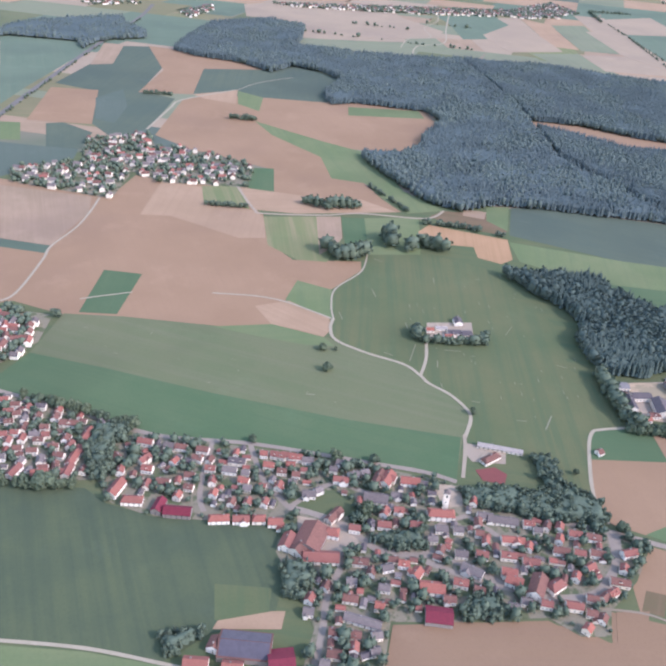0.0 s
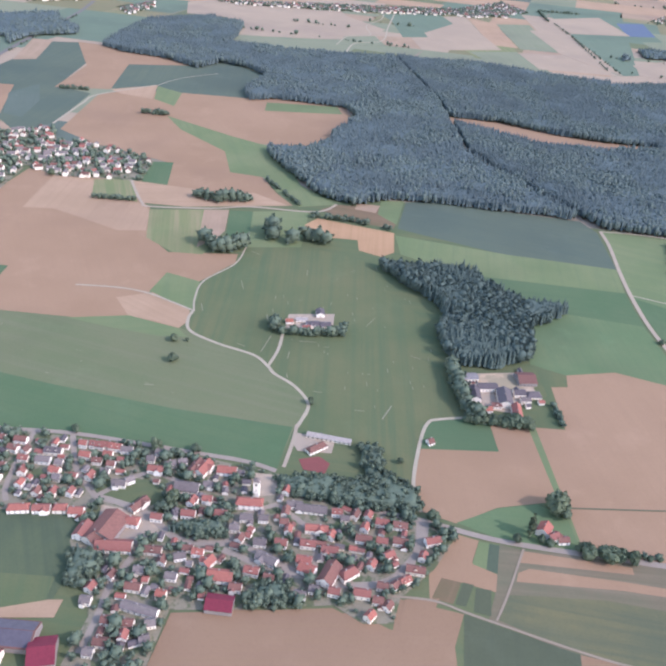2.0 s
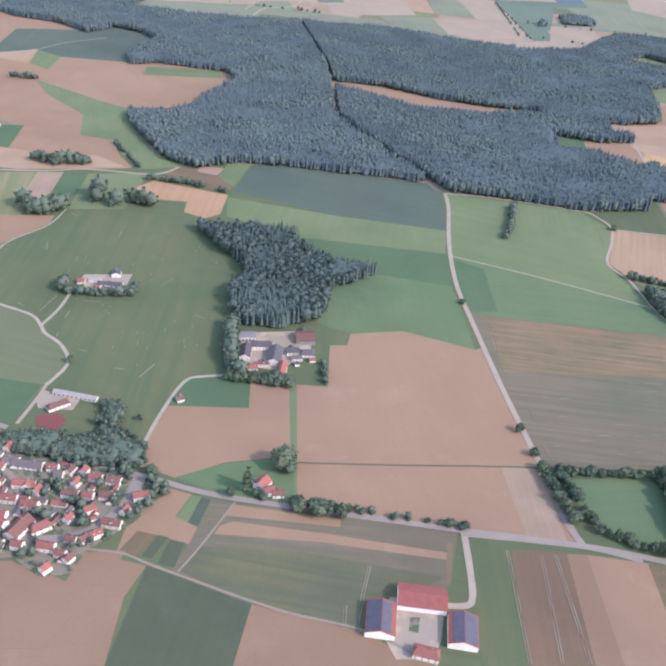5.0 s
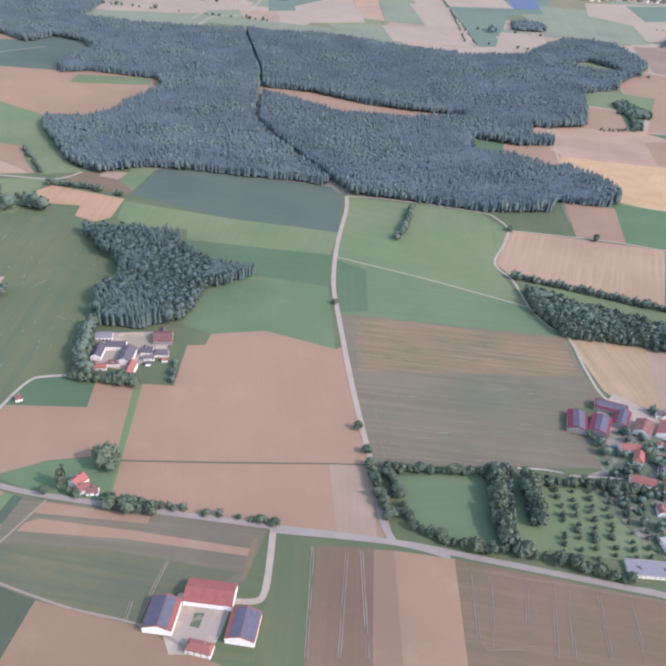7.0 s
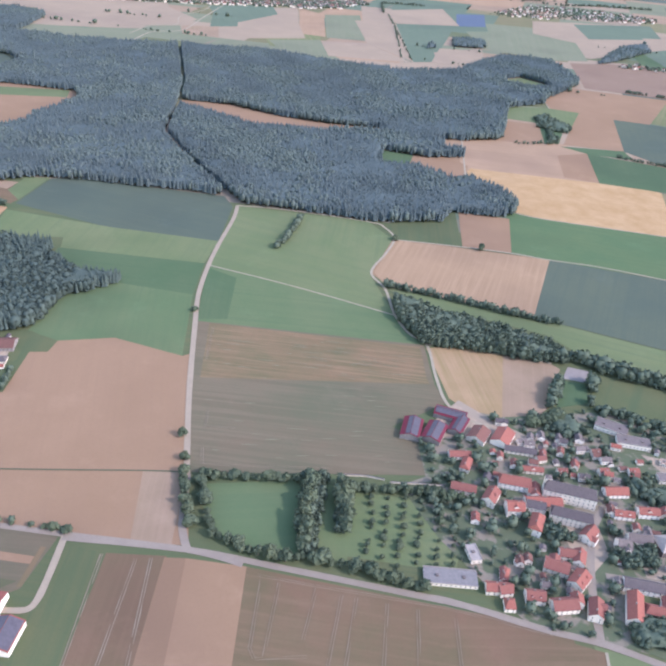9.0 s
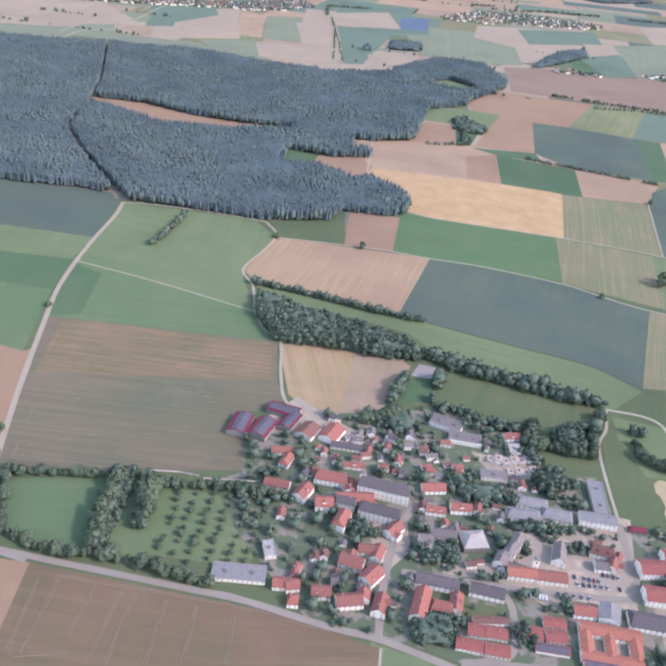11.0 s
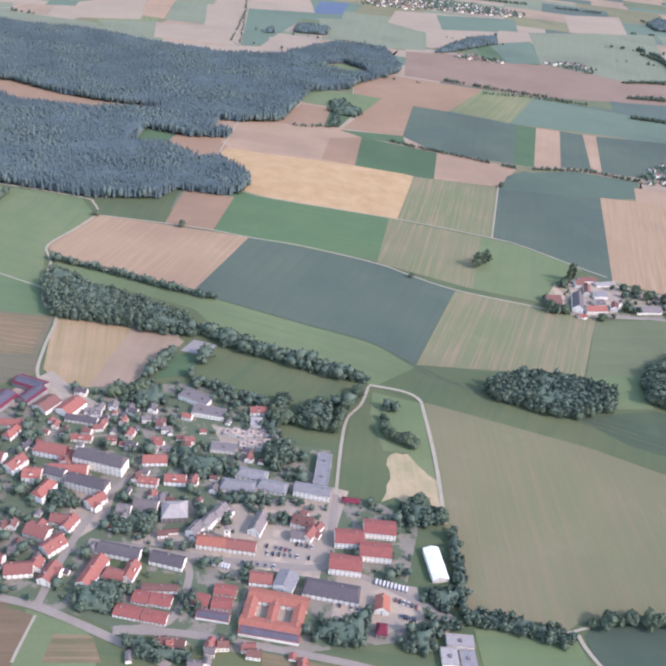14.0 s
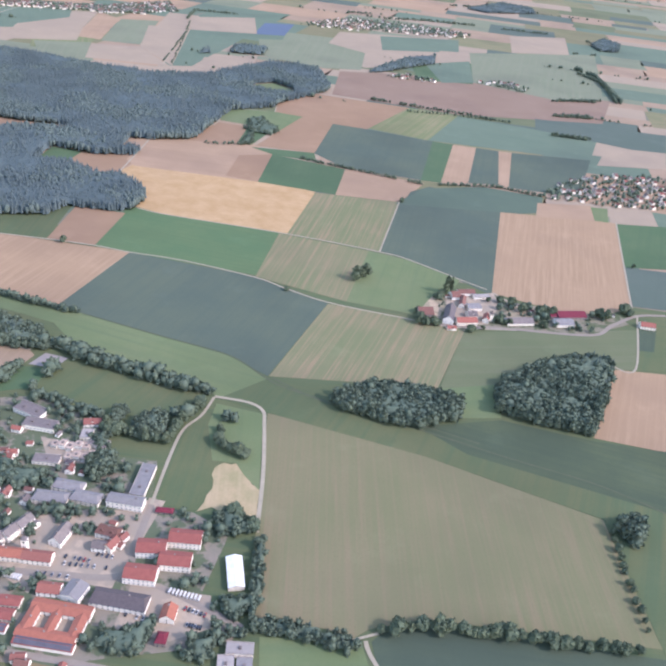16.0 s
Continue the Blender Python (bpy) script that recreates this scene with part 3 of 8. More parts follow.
def tower(x, y, angle, side, h, peak, label):
    """A square tower: shaft, cornice, belfry openings, hipped cap."""
    top = new("tower")
    top.matrix_basis = pose(x, y, 0, 0, 0, angle)
    a = side / 2
    part("shaft", box_bmesh(-a, -a, 0, a, a, h), PLASTER, top)
    part("cornice", box_bmesh(-a - 0.12, -a - 0.12, h, a + 0.12, a + 0.12, h + 0.22), PLASTER, top)
    bm = bmesh.new()
    bmesh.ops.create_cone(bm, cap_ends=True, segments=4, radius1=(a + 0.15) * 1.414, radius2=0.02, depth=peak, matrix=Matrix.Translation((0, 0, h + 0.22 + peak / 2)) @ Matrix.Rotation(radians(45), 4, "Z"))
    part("cap", bm, ROOFS["g"], top, "low grey hipped roof cap")
    for k in range(4):
        ob = part("opening", box_bmesh(-0.32, -a - 0.02, h * 0.78, 0.32, -a + 0.1, h * 0.93), GLASS, top)
        ob.matrix_basis = pose(0, 0, 0, 0, 0, 90 * k)
        ob = part("slit", box_bmesh(-0.14, -a - 0.02, h * 0.45, 0.14, -a + 0.1, h * 0.55), GLASS, top)
        ob.matrix_basis = pose(0, 0, 0, 0, 0, 90 * k)
    return tagged(top, label, "tower")


def car_body_bmesh(l, w, h0, h1, inset):
    """A lofted shell: sill, shoulder and roof sections."""
    bm = bmesh.new()
    rows = []
    for z, dx, dy in ((h0, 0, 0), ((h0 + h1) / 2, -0.02, 0), (h1, inset, 0.06)):
        rows.append([bm.verts.new(p) for p in ((-l / 2 + dx, -w / 2 + dy, z), (l / 2 - dx, -w / 2 + dy, z), (l / 2 - dx, w / 2 - dy, z), (-l / 2 + dx, w / 2 - dy, z))])
    for r0, r1 in zip(rows, rows[1:]):
        for i in range(4):
            bm.faces.new((r0[i - 1], r0[i], r1[i], r1[i - 1]))
    bm.faces.new(rows[0][::-1])
    bm.faces.new(rows[-1])
    return bm


def car(x, y, angle, paint, van=False):
    l, h = (2.3, 0.95) if van else (1.9, 0.62)
    top = new("van" if van else "car")
    top.matrix_basis = pose(x, y, LEVEL[0] + 0.01, 0, 0, angle)
    key = "van" if van else "car"
    for name, data, m in (("body", shared(("body", key, paint.name), lambda: car_body_bmesh(l, 0.78, 0.1, 0.36 if not van else h, 0.03), paint), None),
                          ("cabin", shared(("cabin", key), lambda: car_body_bmesh(l * (0.5 if not van else 0.3), 0.7, 0.34, h if not van else h - 0.1, 0.12), GLASS), pose(-0.08 if not van else l * 0.37, 0, 0))):
        ob = new(name, data)
        ob.parent = top
        if m:
            ob.matrix_basis = m
    return tagged(top, f"{paint['word']} parked {'van' if van else 'car'} on the paved lot", "van" if van else "car", "parked vehicles")


PAINTS = []
for word, c in (("white", (0.50, 0.44, 0.38)), ("silver grey", (0.24, 0.21, 0.19)), ("black", (0.035, 0.03, 0.028)), ("dark blue", (0.04, 0.045, 0.075)), ("red", (0.30, 0.03, 0.03))):
    m_ = per_object("car_paint_" + word.replace(" ", "_"), c, tuple(v * 0.9 for v in c), 0.5, 2.0, 0.2)
    m_["word"] = word
    PAINTS.append(m_)


def car_row(count, x0, y0, x1, y1, turn, vans=False):
    """Cars side by side along a line, with gaps."""
    for i in range(count):
        if vans or RNG.random() < 0.85:
            t = (i + 0.5) / count
            car(x0 + (x1 - x0) * t, y0 + (y1 - y0) * t, turn + RNG.uniform(-4, 4), PAINTS[0] if vans else RNG.choice(PAINTS[:4] * 3 + PAINTS[4:]), vans)


def windows_for(top, l, w, h, storeys, per, angle):
    """Dark panes on the sunny sides; the backs of the houses are blank."""
    pane = shared(("window", round(h / storeys, 1)), lambda: box_bmesh(-0.2, -0.03, 0, 0.2, 0.03, 0.55), GLASS)
    for turn, wide, off, count in ((0, l, w, per), (90, w, l, 1 if per < 4 else 2), (180, l, w, per), (270, w, l, 1 if per < 4 else 2)):
        if math.sin(radians(angle + turn - 90)) > 0.25:
            continue
        for f in range(storeys):
            for i in range(count):
                ob = new("window", pane)
                ob.parent, ob.matrix_basis = top, pose(0, 0, 0, 0, 0, turn) @ pose(-wide / 2 + wide * (i + 0.5) / count, -off / 2 - 0.012, h * (f + 0.32) / storeys)


def house(x, y, angle, l, w, h, kind, storeys=1, panes=3, pitch=0.72, hip=0.0, label="", group="", shed=False, small=False, wing=0):
    """A house with its ridge at that angle: walls, roof, chimney, windows; barns carry panels."""
    PLACED.append((x, y, max(l, w) / 2, min(l, w) / 2))
    TURNS.append(angle)
    if not wing and not shed and not hip and 3.4 < l < 9.0 and w < 7 and kind in "rdgn":
        wing = int(abs(x * 7.3 + y * 3.1)) % 9
        wing = wing if wing < 7 else 0
    roof_kind = {"s": "m", "q": "d", "C": "n", "O": "o", "S": "R"}.get(kind, kind)
    rise = w / 2 * pitch
    barn = kind in "sSmq" or w >= 8.5
    l, w, h, rise, hip = (round(v, 1) for v in (l, w, h, rise, hip))
    name = "shed" if shed else "cottage" if small else "barn" if barn and kind in "sSmdq" else "house"
    top = new(name)
    top.matrix_basis = pose(x, y, 0, 0, 0, angle)
    plain = kind in "CORWS" or not barn
    walls = new("body", shared(("body", l, w, h, rise, hip, plain, wing), lambda: body_bmesh(l, w, h, rise, hip, wing), PLASTER if plain else BRICK))
    roof = new("roof", shared(("roof", l, w, h, rise, hip, roof_kind, wing), lambda: roof_bmesh(l, w, h, rise, hip, 0.14, wing), ROOFS[roof_kind]))
    walls.parent = roof.parent = top
    if kind in "sSq":
        run = math.hypot(w / 2, rise)
        for side, share in ((-1, 0.96), (1, 0.70)) if kind == "S" else ((-1, 0.93), (1, 0.93)) if kind == "q" else ((-1, 0.74), (1, 0.5)):
            bm = box_bmesh(-l * 0.47, 0.12, 0, l * 0.47, run * share, 0.07)
            slope = math.degrees(math.atan2(rise, w / 2))
            panel = part("solar_roof", bm, SOLAR, roof, "dark blue glassy solar panels")
            panel.matrix_basis = pose(0, 0, h + rise + 0.17, 0, 0, 180 if side < 0 else 0) @ pose(0, 0, 0, -slope)
    elif not barn and not shed and kind not in "W":
        c = new("chimney", shared(("chimney",), lambda: box_bmesh(-0.22, -0.22, 0, 0.22, 0.22, 1.0), BRICK))
        c.parent, c.matrix_basis = roof, pose(l * RNG.uniform(-0.3, 0.3), 0.3, h + rise - 0.45)
    if panes and kind not in "W":
        windows_for(top, l, w, h, storeys, panes, angle)
    return tagged(top, label or (LABELS.get(kind) or LABELS[roof_kind]), name, group)


def flat_block(x, y, angle, l, w, h, kind, label="low building with a flat pale roof and parapet"):
    """A flat-roofed building: walls, sunk roof deck, parapet and roof boxes."""
    PLACED.append((x, y, max(l, w) / 2, min(l, w) / 2))
    TURNS.append(angle)
    l, w, h = round(l, 1), round(w, 1), round(h, 1)
    top = new("flat_roofed_building")
    top.matrix_basis = pose(x, y, 0, 0, 0, angle)
    part("body", box_bmesh(-l / 2, -w / 2, 0, l / 2, w / 2, h), PLASTER, top)
    deck = part("roof_deck", box_bmesh(-l / 2 - 0.1, -w / 2 - 0.1, h, l / 2 + 0.1, w / 2 + 0.1, h + 0.12), ROOFS[kind], top)
    for y0, y1 in ((-w / 2 - 0.12, -w / 2 + 0.1), (w / 2 - 0.1, w / 2 + 0.12)):
        part("parapet", box_bmesh(-l / 2 - 0.12, y0, h + 0.1, l / 2 + 0.12, y1, h + 0.34), ROOFS["w"], deck)
    for i in range(max(1, int(l / 7))):
        u = -l / 2 + l * (i + 0.5) / max(1, int(l / 7))
        part("roof_box", box_bmesh(u - 0.5, -0.6, h + 0.1, u + 0.5, 0.5, h + 0.6), ROOFS["g"], deck)
    windows_for(top, l, w, h, 1 if h < 3 else 2, max(3, int(l / 1.6)), angle)
    return tagged(top, label, "building")


def clear_of(x, y, room):
    return all((x - a) ** 2 + (y - b) ** 2 > (room + 0.85 * r + 0.15 * s) ** 2 for a, b, r, s in PLACED)


def infill(count, sheds, *pts):
    """Small houses and sheds in the gaps of a village, turned like their neighbours."""
    rng, pts, made, tries = random.Random(count * 7 + sheds), list(pts), 0, 0
    xs, ys = [p[0] for p in pts], [p[1] for p in pts]
    while made < count + sheds and tries < 20000:
        tries += 1
        x, y = rng.uniform(min(xs), max(xs)), rng.uniform(min(ys), max(ys))
        small = made >= count
        if not inside(x, y, pts) or not clear_of(x, y, 1.4 if small else 2.2) or any(inside(x, y, q) for q in GROVES + PAVED):
            continue
        if any(off_line(x, y, r) < w / 2 + (1.3 if small else 2.4) for r, w in STREETS):
            continue
        near = min(range(len(TURNS)), key=lambda i: (PLACED[i][0] - x) ** 2 + (PLACED[i][1] - y) ** 2)
        turn = TURNS[near] + rng.choice((0, 0, 90)) + rng.uniform(-4, 4)
        made += 1
        if small:
            house(x, y, turn, rng.choice((2.2, 2.8, 3.4)), rng.choice((1.9, 2.3)), 1.3, rng.choice("rdgn"), 1, 0, 0.5, label="small garden shed with a low gable roof", shed=True)
        else:
            house(x, y, turn, rng.choice((3.4, 3.8, 4.3)), rng.choice((2.7, 3.0)), rng.choice((1.9, 2.2)), rng.choice("rrddgggn"), 1, 2, small=True)


def streaks(count, angle, lengths, width, material, name, label, *pts):
    """Short thin lines of cut straw or bare wheel marks lying on a field."""
    rng, pts, verts, faces = random.Random(count + int(angle)), list(pts), [], []
    xs, ys = [p[0] for p in pts], [p[1] for p in pts]
    LEVEL[0] += 0.0006
    z, tries = LEVEL[0], 0
    while len(faces) < count * 3 and tries < 9000:
        tries += 1
        x, y = rng.uniform(min(xs), max(xs)), rng.uniform(min(ys), max(ys))
        a = radians(angle + rng.gauss(0, 2) + (90 if lengths[1] < 8 and rng.random() < 0.12 else 0))
        n, w = rng.uniform(*lengths), width * rng.uniform(0.5, 1.2)
        d = Vector((math.cos(a), math.sin(a)))
        if not inside(x, y, pts) or not inside(x + d.x * n, y + d.y * n, pts):
            continue
        base, bend = len(verts), rng.uniform(-0.05, 0.05)
        for k in range(4):
            u = k / 3
            px, py = x + d.x * n * u - d.y * bend * n * u * u, y + d.y * n * u + d.x * bend * n * u * u
            half = w / 2 * (0.35, 1.0, 0.8, 0.2)[k]
            verts += [(px - d.y * half, py + d.x * half, z), (px + d.y * half, py - d.x * half, z)]
        faces += [(base + 2 * k, base + 2 * k + 1, base + 2 * k + 3, base + 2 * k + 2) for k in range(3)]
    tagged(new(name, mesh_of(name, verts, faces, material)), label, "straw", kind="stuff")


def garden_trees(count, pts, sizes=(0.3, 1.05), room=0.8):
    """Garden trees and bushes between the houses, off the roads, as one joined planting."""
    rng = random.Random(count)
    xs, ys, pts, spots = [p[0] for p in pts], [p[1] for p in pts], list(pts), []
    tries = 0
    while len(spots) < count and tries < count * 40:
        tries += 1
        x, y = rng.uniform(min(xs), max(xs)), rng.uniform(min(ys), max(ys))
        if inside(x, y, pts) and clear_of(x, y, room) and not any(inside(x, y, q) for q in PAVED) and all(off_line(x, y, r) > w / 2 + 0.7 for r, w in STREETS):
            h = 5.0 * rng.uniform(sizes[0] ** 0.5, sizes[1] ** 0.5) ** 2
            spots.append((x, y, h, h * rng.uniform(0.85, 1.3)))
    return tagged(scatter_mesh("garden_planting", GARDEN_CROWNS, np.array(spots), BROADLEAF), "leafy green garden trees and bushes between houses", "trees", kind="stuff")


GARDEN_CROWNS = [crown_shape(RNG, 1 + i % 2, 1, 0.40, 0.05, 60, 0.12) for i in range(9)]


def hamlet(count, *pts):
    """A far village: small gabled houses at chance along two directions, joined by kind of surface, with trees between."""
    rng = random.Random(count + 5)
    xs, ys, pts = [p[0] for p in pts], [p[1] for p in pts], list(pts)
    made, tries, spots, walls = 0, 0, [], ([], [])
    roofs = {k: ([], []) for k in "rdg"}
    top = tagged(new("far_village"), "far village of small white houses with red and grey roofs", "village", kind="stuff")

    def add(store, bm, m):
        base = len(store[0])
        bm.verts.index_update()
        store[0].extend((m @ v.co)[:] for v in bm.verts)
        store[1].extend(tuple(base + v.index for v in f.verts) for f in bm.faces)
        bm.free()

    while made < count and tries < count * 80:
        tries += 1
        x, y = rng.uniform(min(xs), max(xs)), rng.uniform(min(ys), max(ys))
        if inside(x, y, pts) and clear_of(x, y, 1.2):
            l, w, h, m = rng.choice((3.8, 4.4, 5.6)), rng.choice((3.2, 3.6)), rng.choice((2.0, 2.5)), pose(x, y, 0, 0, 0, rng.choice((8, 98)) + rng.uniform(-14, 14))
            add(walls, body_bmesh(l, w, h, w * 0.38), m)
            add(roofs[rng.choice("rddggg")], roof_bmesh(l, w, h, w * 0.38, 0), m)
            PLACED.append((x, y, l / 2, w / 2))
            made += 1
    while len(spots) < count * 4.5 and tries < count * 160:
        tries += 1
        x, y, t = rng.uniform(min(xs), max(xs)), rng.uniform(min(ys), max(ys)), rng.uniform(1.8, 5.0)
        if inside(x, y, pts) and clear_of(x, y, 0.2):
            spots.append((x, y, t, t * 1.2))
    tagged(new("plastered_walling", mesh_of("plastered_walling", *walls, PLASTER)), kind="stuff").parent = top
    for k, store in roofs.items():
        if store[0]:
            tagged(new("tiled_roofing", mesh_of("tiled_roofing", *store, ROOFS[k])), kind="stuff").parent = top
    tagged(scatter_mesh("planting", SMALL_CROWNS, np.array(spots), BROADLEAF), kind="stuff").parent = top


STREETS = []


def far_patchwork():
    """Fields beyond the near country: quads of uneven size in a slanting grid, and hedges and small woods among them."""
    rng = random.Random(21)
    # many of these kinds carry the distance haze in their colour
    kinds = ["hazesoil", "soilp", "stub", "hazesoil", "hazeley", "mead2", "dcrop2", "hazegreen", "strip2", "stub", "hazegreen", "lbrown", "hazeley"]
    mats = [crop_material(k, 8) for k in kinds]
    verts, faces, picks, trees_ = [], [], [], []
    turn = Matrix.Rotation(radians(-7), 2)
    y = 560.0
    while y < 4600:
        deep = rng.uniform(34, 80) * (1 + y / 2500)
        x = -2600 + rng.uniform(0, 80)
        while x < 4600:
            wide = rng.uniform(45, 130) * (1 + y / 3000)
            cut = rng.uniform(0.35, 0.65) if rng.random() < 0.4 else 1.0
            for a, b in ((0, cut), (cut, 1.0)) if cut < 1 else ((0, 1.0),):
                slant = 0.12 * deep
                quad = [(x + a * 0, y + a * deep), (x + wide, y + a * deep), (x + wide + slant * b, y + b * deep), (x + slant * b, y + b * deep)]
                base = len(verts)
                verts += [(*(turn @ Vector(q)), 0.03) for q in quad]
                faces.append((base, base + 1, base + 2, base + 3))
                picks.append(rng.randrange(len(mats)))
            if rng.random() < 0.16 and y > 900:
                for k in range(int(wide / 4)):
                    if noise.noise((x + k * 0.35, y, 2.0)) > 0.05:
                        p = turn @ Vector((x + k * 4 + rng.uniform(-3, 3), y + rng.uniform(-1.5, 1.5)))
                        size = 2.0 + 4.5 * rng.random() ** 2
                        trees_.append((p.x, p.y, size, size * rng.uniform(1.0, 1.7)))
            x += wide
        y += deep
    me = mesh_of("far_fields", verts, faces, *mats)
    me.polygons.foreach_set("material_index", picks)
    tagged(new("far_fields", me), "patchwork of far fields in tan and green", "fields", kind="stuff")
    tagged(scatter_mesh("far_hedges", SMALL_CROWNS, np.array(trees_), BROADLEAF), "far dark hedgerows between fields", "hedges", kind="stuff")

# ---- ground, fields ----
tagged(new("ground", mesh_of("ground", [(-9000, -9000, 0), (9000, -9000, 0), (9000, 9000, 0), (-9000, 9000, 0)], [(0, 1, 2, 3)], GROUND)), "open farmland reaching to the horizon", "ground", kind="structure")
sheet("meadow", [(-330, 100), (900, 100), (900, 430), (300, 505), (0, 540), (-330, 575)], crop_material("mead3", 175), "green grass verges and meadow between the fields", "meadow")
field("soil", 115, (-249.5, 498.5), (-176.9, 488.2), (-167.8, 482.7), (-161.1, 527.0), (-143.2, 524.6), (-123.1, 525.3), (-103.6, 521.6), (-85.7, 525.9), (-67.3, 485.7), (-60.4, 477.9), (-52.1, 436.6), (-33.7, 415.4), (7.7, 421.4), (8.1, 409.7), (-8.3, 383.1), (-28.2, 386.4), (-32.8, 365.9), (-7.6, 352.2), (-5.3, 341.0), (-9.6, 331.9), (-36.9, 338.4), (-62.6, 332.3), (-114.0, 333.4), (-144.3, 331.0), (-174.6, 339.9), (-191.2, 331.6), (-265.8, 494.5))
field("soilp", 90, (-140.2, 518.6), (-108.8, 516.3), (-100.2, 488.6), (-66.9, 482.9), (-59.2, 473.2), (-54.2, 442.4), (-71.3, 438.8), (-98.6, 452.3), (-120.5, 462.4), (-139.7, 460.2), (-140.2, 477.9))
field("stub", 113, (-244.8, 487.6), (-179.2, 481.5), (-172.4, 456.4), (-179.2, 405.4), (-211.3, 409.4))
field("crop", 174, (-216.5, 409.5), (-179.2, 405.4), (-178.7, 395.3), (-211.8, 398.7))
field("cropg", 92, (-139.2, 382.0), (-116.9, 381.2), (-118.1, 336.1), (-137.8, 334.7))
field("meadow", 98, (-28.6, 390.4), (-8.3, 383.1), (-4.1, 352.8), (-8.2, 352.1), (-33.0, 367.3))
field("soilp", 148, (-30.9, 366.2), (-7.5, 351.3), (-5.7, 340.9), (-9.2, 332.8), (-23.4, 337.8), (-37.0, 339.7), (-48.6, 357.4))
field("mead2", 165, (-144.7, 332.2), (-114.3, 334.6), (-62.9, 333.9), (-37.0, 339.7), (-9.6, 332.7), (-4.0, 330.9), (12.7, 321.8), (32.0, 314.4), (40.0, 304.1), (53.7, 292.6), (62.3, 280.9), (60.8, 271.5), (57.2, 262.2), (51.6, 233.4), (18.2, 240.3), (-32.2, 245.2), (-71.8, 244.7), (-99.0, 250.9), (-161.8, 267.3), (-166.7, 278.1), (-154.3, 276.7), (-147.9, 295.2))
field("meadow", 14, (-67.2, 333.1), (-37.1, 340.5), (-9.6, 332.7), (-3.0, 325.1), (-17.7, 323.8), (-44.3, 328.0))
field("grassd", 165, (-147.9, 295.2), (-111.0, 288.8), (-56.4, 277.2), (2.6, 267.4), (56.2, 262.1), (52.2, 234.0), (18.2, 240.3), (-32.2, 245.2), (-71.8, 244.7), (-99.0, 250.9), (-161.8, 267.3), (-166.7, 278.1), (-154.3, 276.7))
field("mead3", 91, (-5.9, 383.5), (8.1, 408.1), (12.2, 432.8), (47.8, 440.0), (74.1, 432.3), (90.5, 424.1), (95.5, 393.4), (115.8, 368.6), (116.2, 323.5), (123.4, 317.3), (130.4, 294.4), (134.0, 281.3), (116.1, 275.1), (111.5, 261.4), (107.7, 232.4), (92.9, 242.8), (83.9, 253.4), (60.8, 261.3), (61.7, 280.9), (53.7, 292.6), (40.1, 305.9), (32.0, 314.4), (12.7, 321.8), (-2.9, 331.0), (-6.1, 347.2))
field("strip", 101, (-59.9, 474.4), (-8.7, 485.8), (-5.4, 452.6), (-13.0, 416.7), (-31.1, 416.0), (-51.5, 432.4))
field("stub", 96, (-24.6, 482.3), (-8.2, 485.9), (-5.4, 452.6), (-9.0, 439.3), (-18.3, 425.5))
field("grassd", 95, (-7.2, 484.7), (8.2, 486.7), (10.7, 452.8), (-3.2, 441.8))
field("meadow", 13, (8.2, 486.7), (45.7, 495.6), (46.0, 463.4), (45.0, 438.3), (12.2, 431.6), (10.7, 452.8))
field("orange", 89, (44.9, 473.1), (52.6, 485.1), (104.8, 472.5), (104.1, 443.0), (95.9, 435.4), (81.7, 441.5), (80.5, 456.5), (65.2, 456.5), (45.7, 456.9))
field("dcrop", 84, (-299.3, 740.3), (-282.6, 910.4), (-247.8, 919.8), (-216.8, 829.3), (-215.4, 737.2), (-178.4, 723.8), (-179.5, 632.3), (-203.3, 603.1), (-228.6, 632.3), (-252.8, 724.9))
field("soil", 105, (-297.8, 725.2), (-253.4, 729.2), (-227.5, 630.2), (-281.9, 626.1))
field("stub", 100, (-290.2, 817.5), (-306.8, 916.5), (-283.0, 917.0), (-269.7, 828.8))
field("hazegreen", 113, (-428.6, 915.3), (-339.9, 933.4), (-312.1, 872.7), (-319.5, 718.0), (-319.4, 661.2))
field("dcrop2", 108, (-248.2, 704.4), (-232.5, 739.2), (-213.5, 687.5), (-210.2, 637.6), (-228.8, 644.2))
field("soil", 113, (-255.7, 921.2), (-188.5, 910.0), (-103.3, 860.7), (-174.5, 840.8), (-165.0, 743.0), (-216.5, 733.8), (-213.5, 821.2))
field("soil", 116, (-170.0, 616.8), (-170.7, 721.9), (-126.1, 771.2), (-39.6, 756.0), (-10.8, 772.7), (57.4, 771.5), (72.8, 707.2), (50.3, 629.0), (9.1, 625.4), (-30.3, 625.6), (20.3, 522.5), (33.9, 502.6), (5.6, 497.0), (-71.7, 515.4), (-63.7, 562.1), (-93.8, 575.1), (-134.1, 590.4))
field("dcrop", 95, (-174.5, 840.8), (-103.3, 860.7), (-83.6, 897.2), (-22.7, 842.9), (-35.2, 754.4), (-97.9, 752.5), (-165.6, 745.8))
field("soilp", 97, (-165.0, 743.0), (-126.1, 771.2), (-120.3, 723.5), (-152.5, 732.1))
field("meadow", 93, (-125.6, 768.2), (-97.9, 752.5), (-95.7, 707.4), (-118.3, 724.1))
field("soil", 5, (-10.8, 772.7), (57.7, 779.0), (54.7, 753.1), (-9.7, 743.5))
field("meadow", 8, (-14.0, 746.4), (54.7, 753.1), (59.9, 729.7), (-12.8, 718.9))
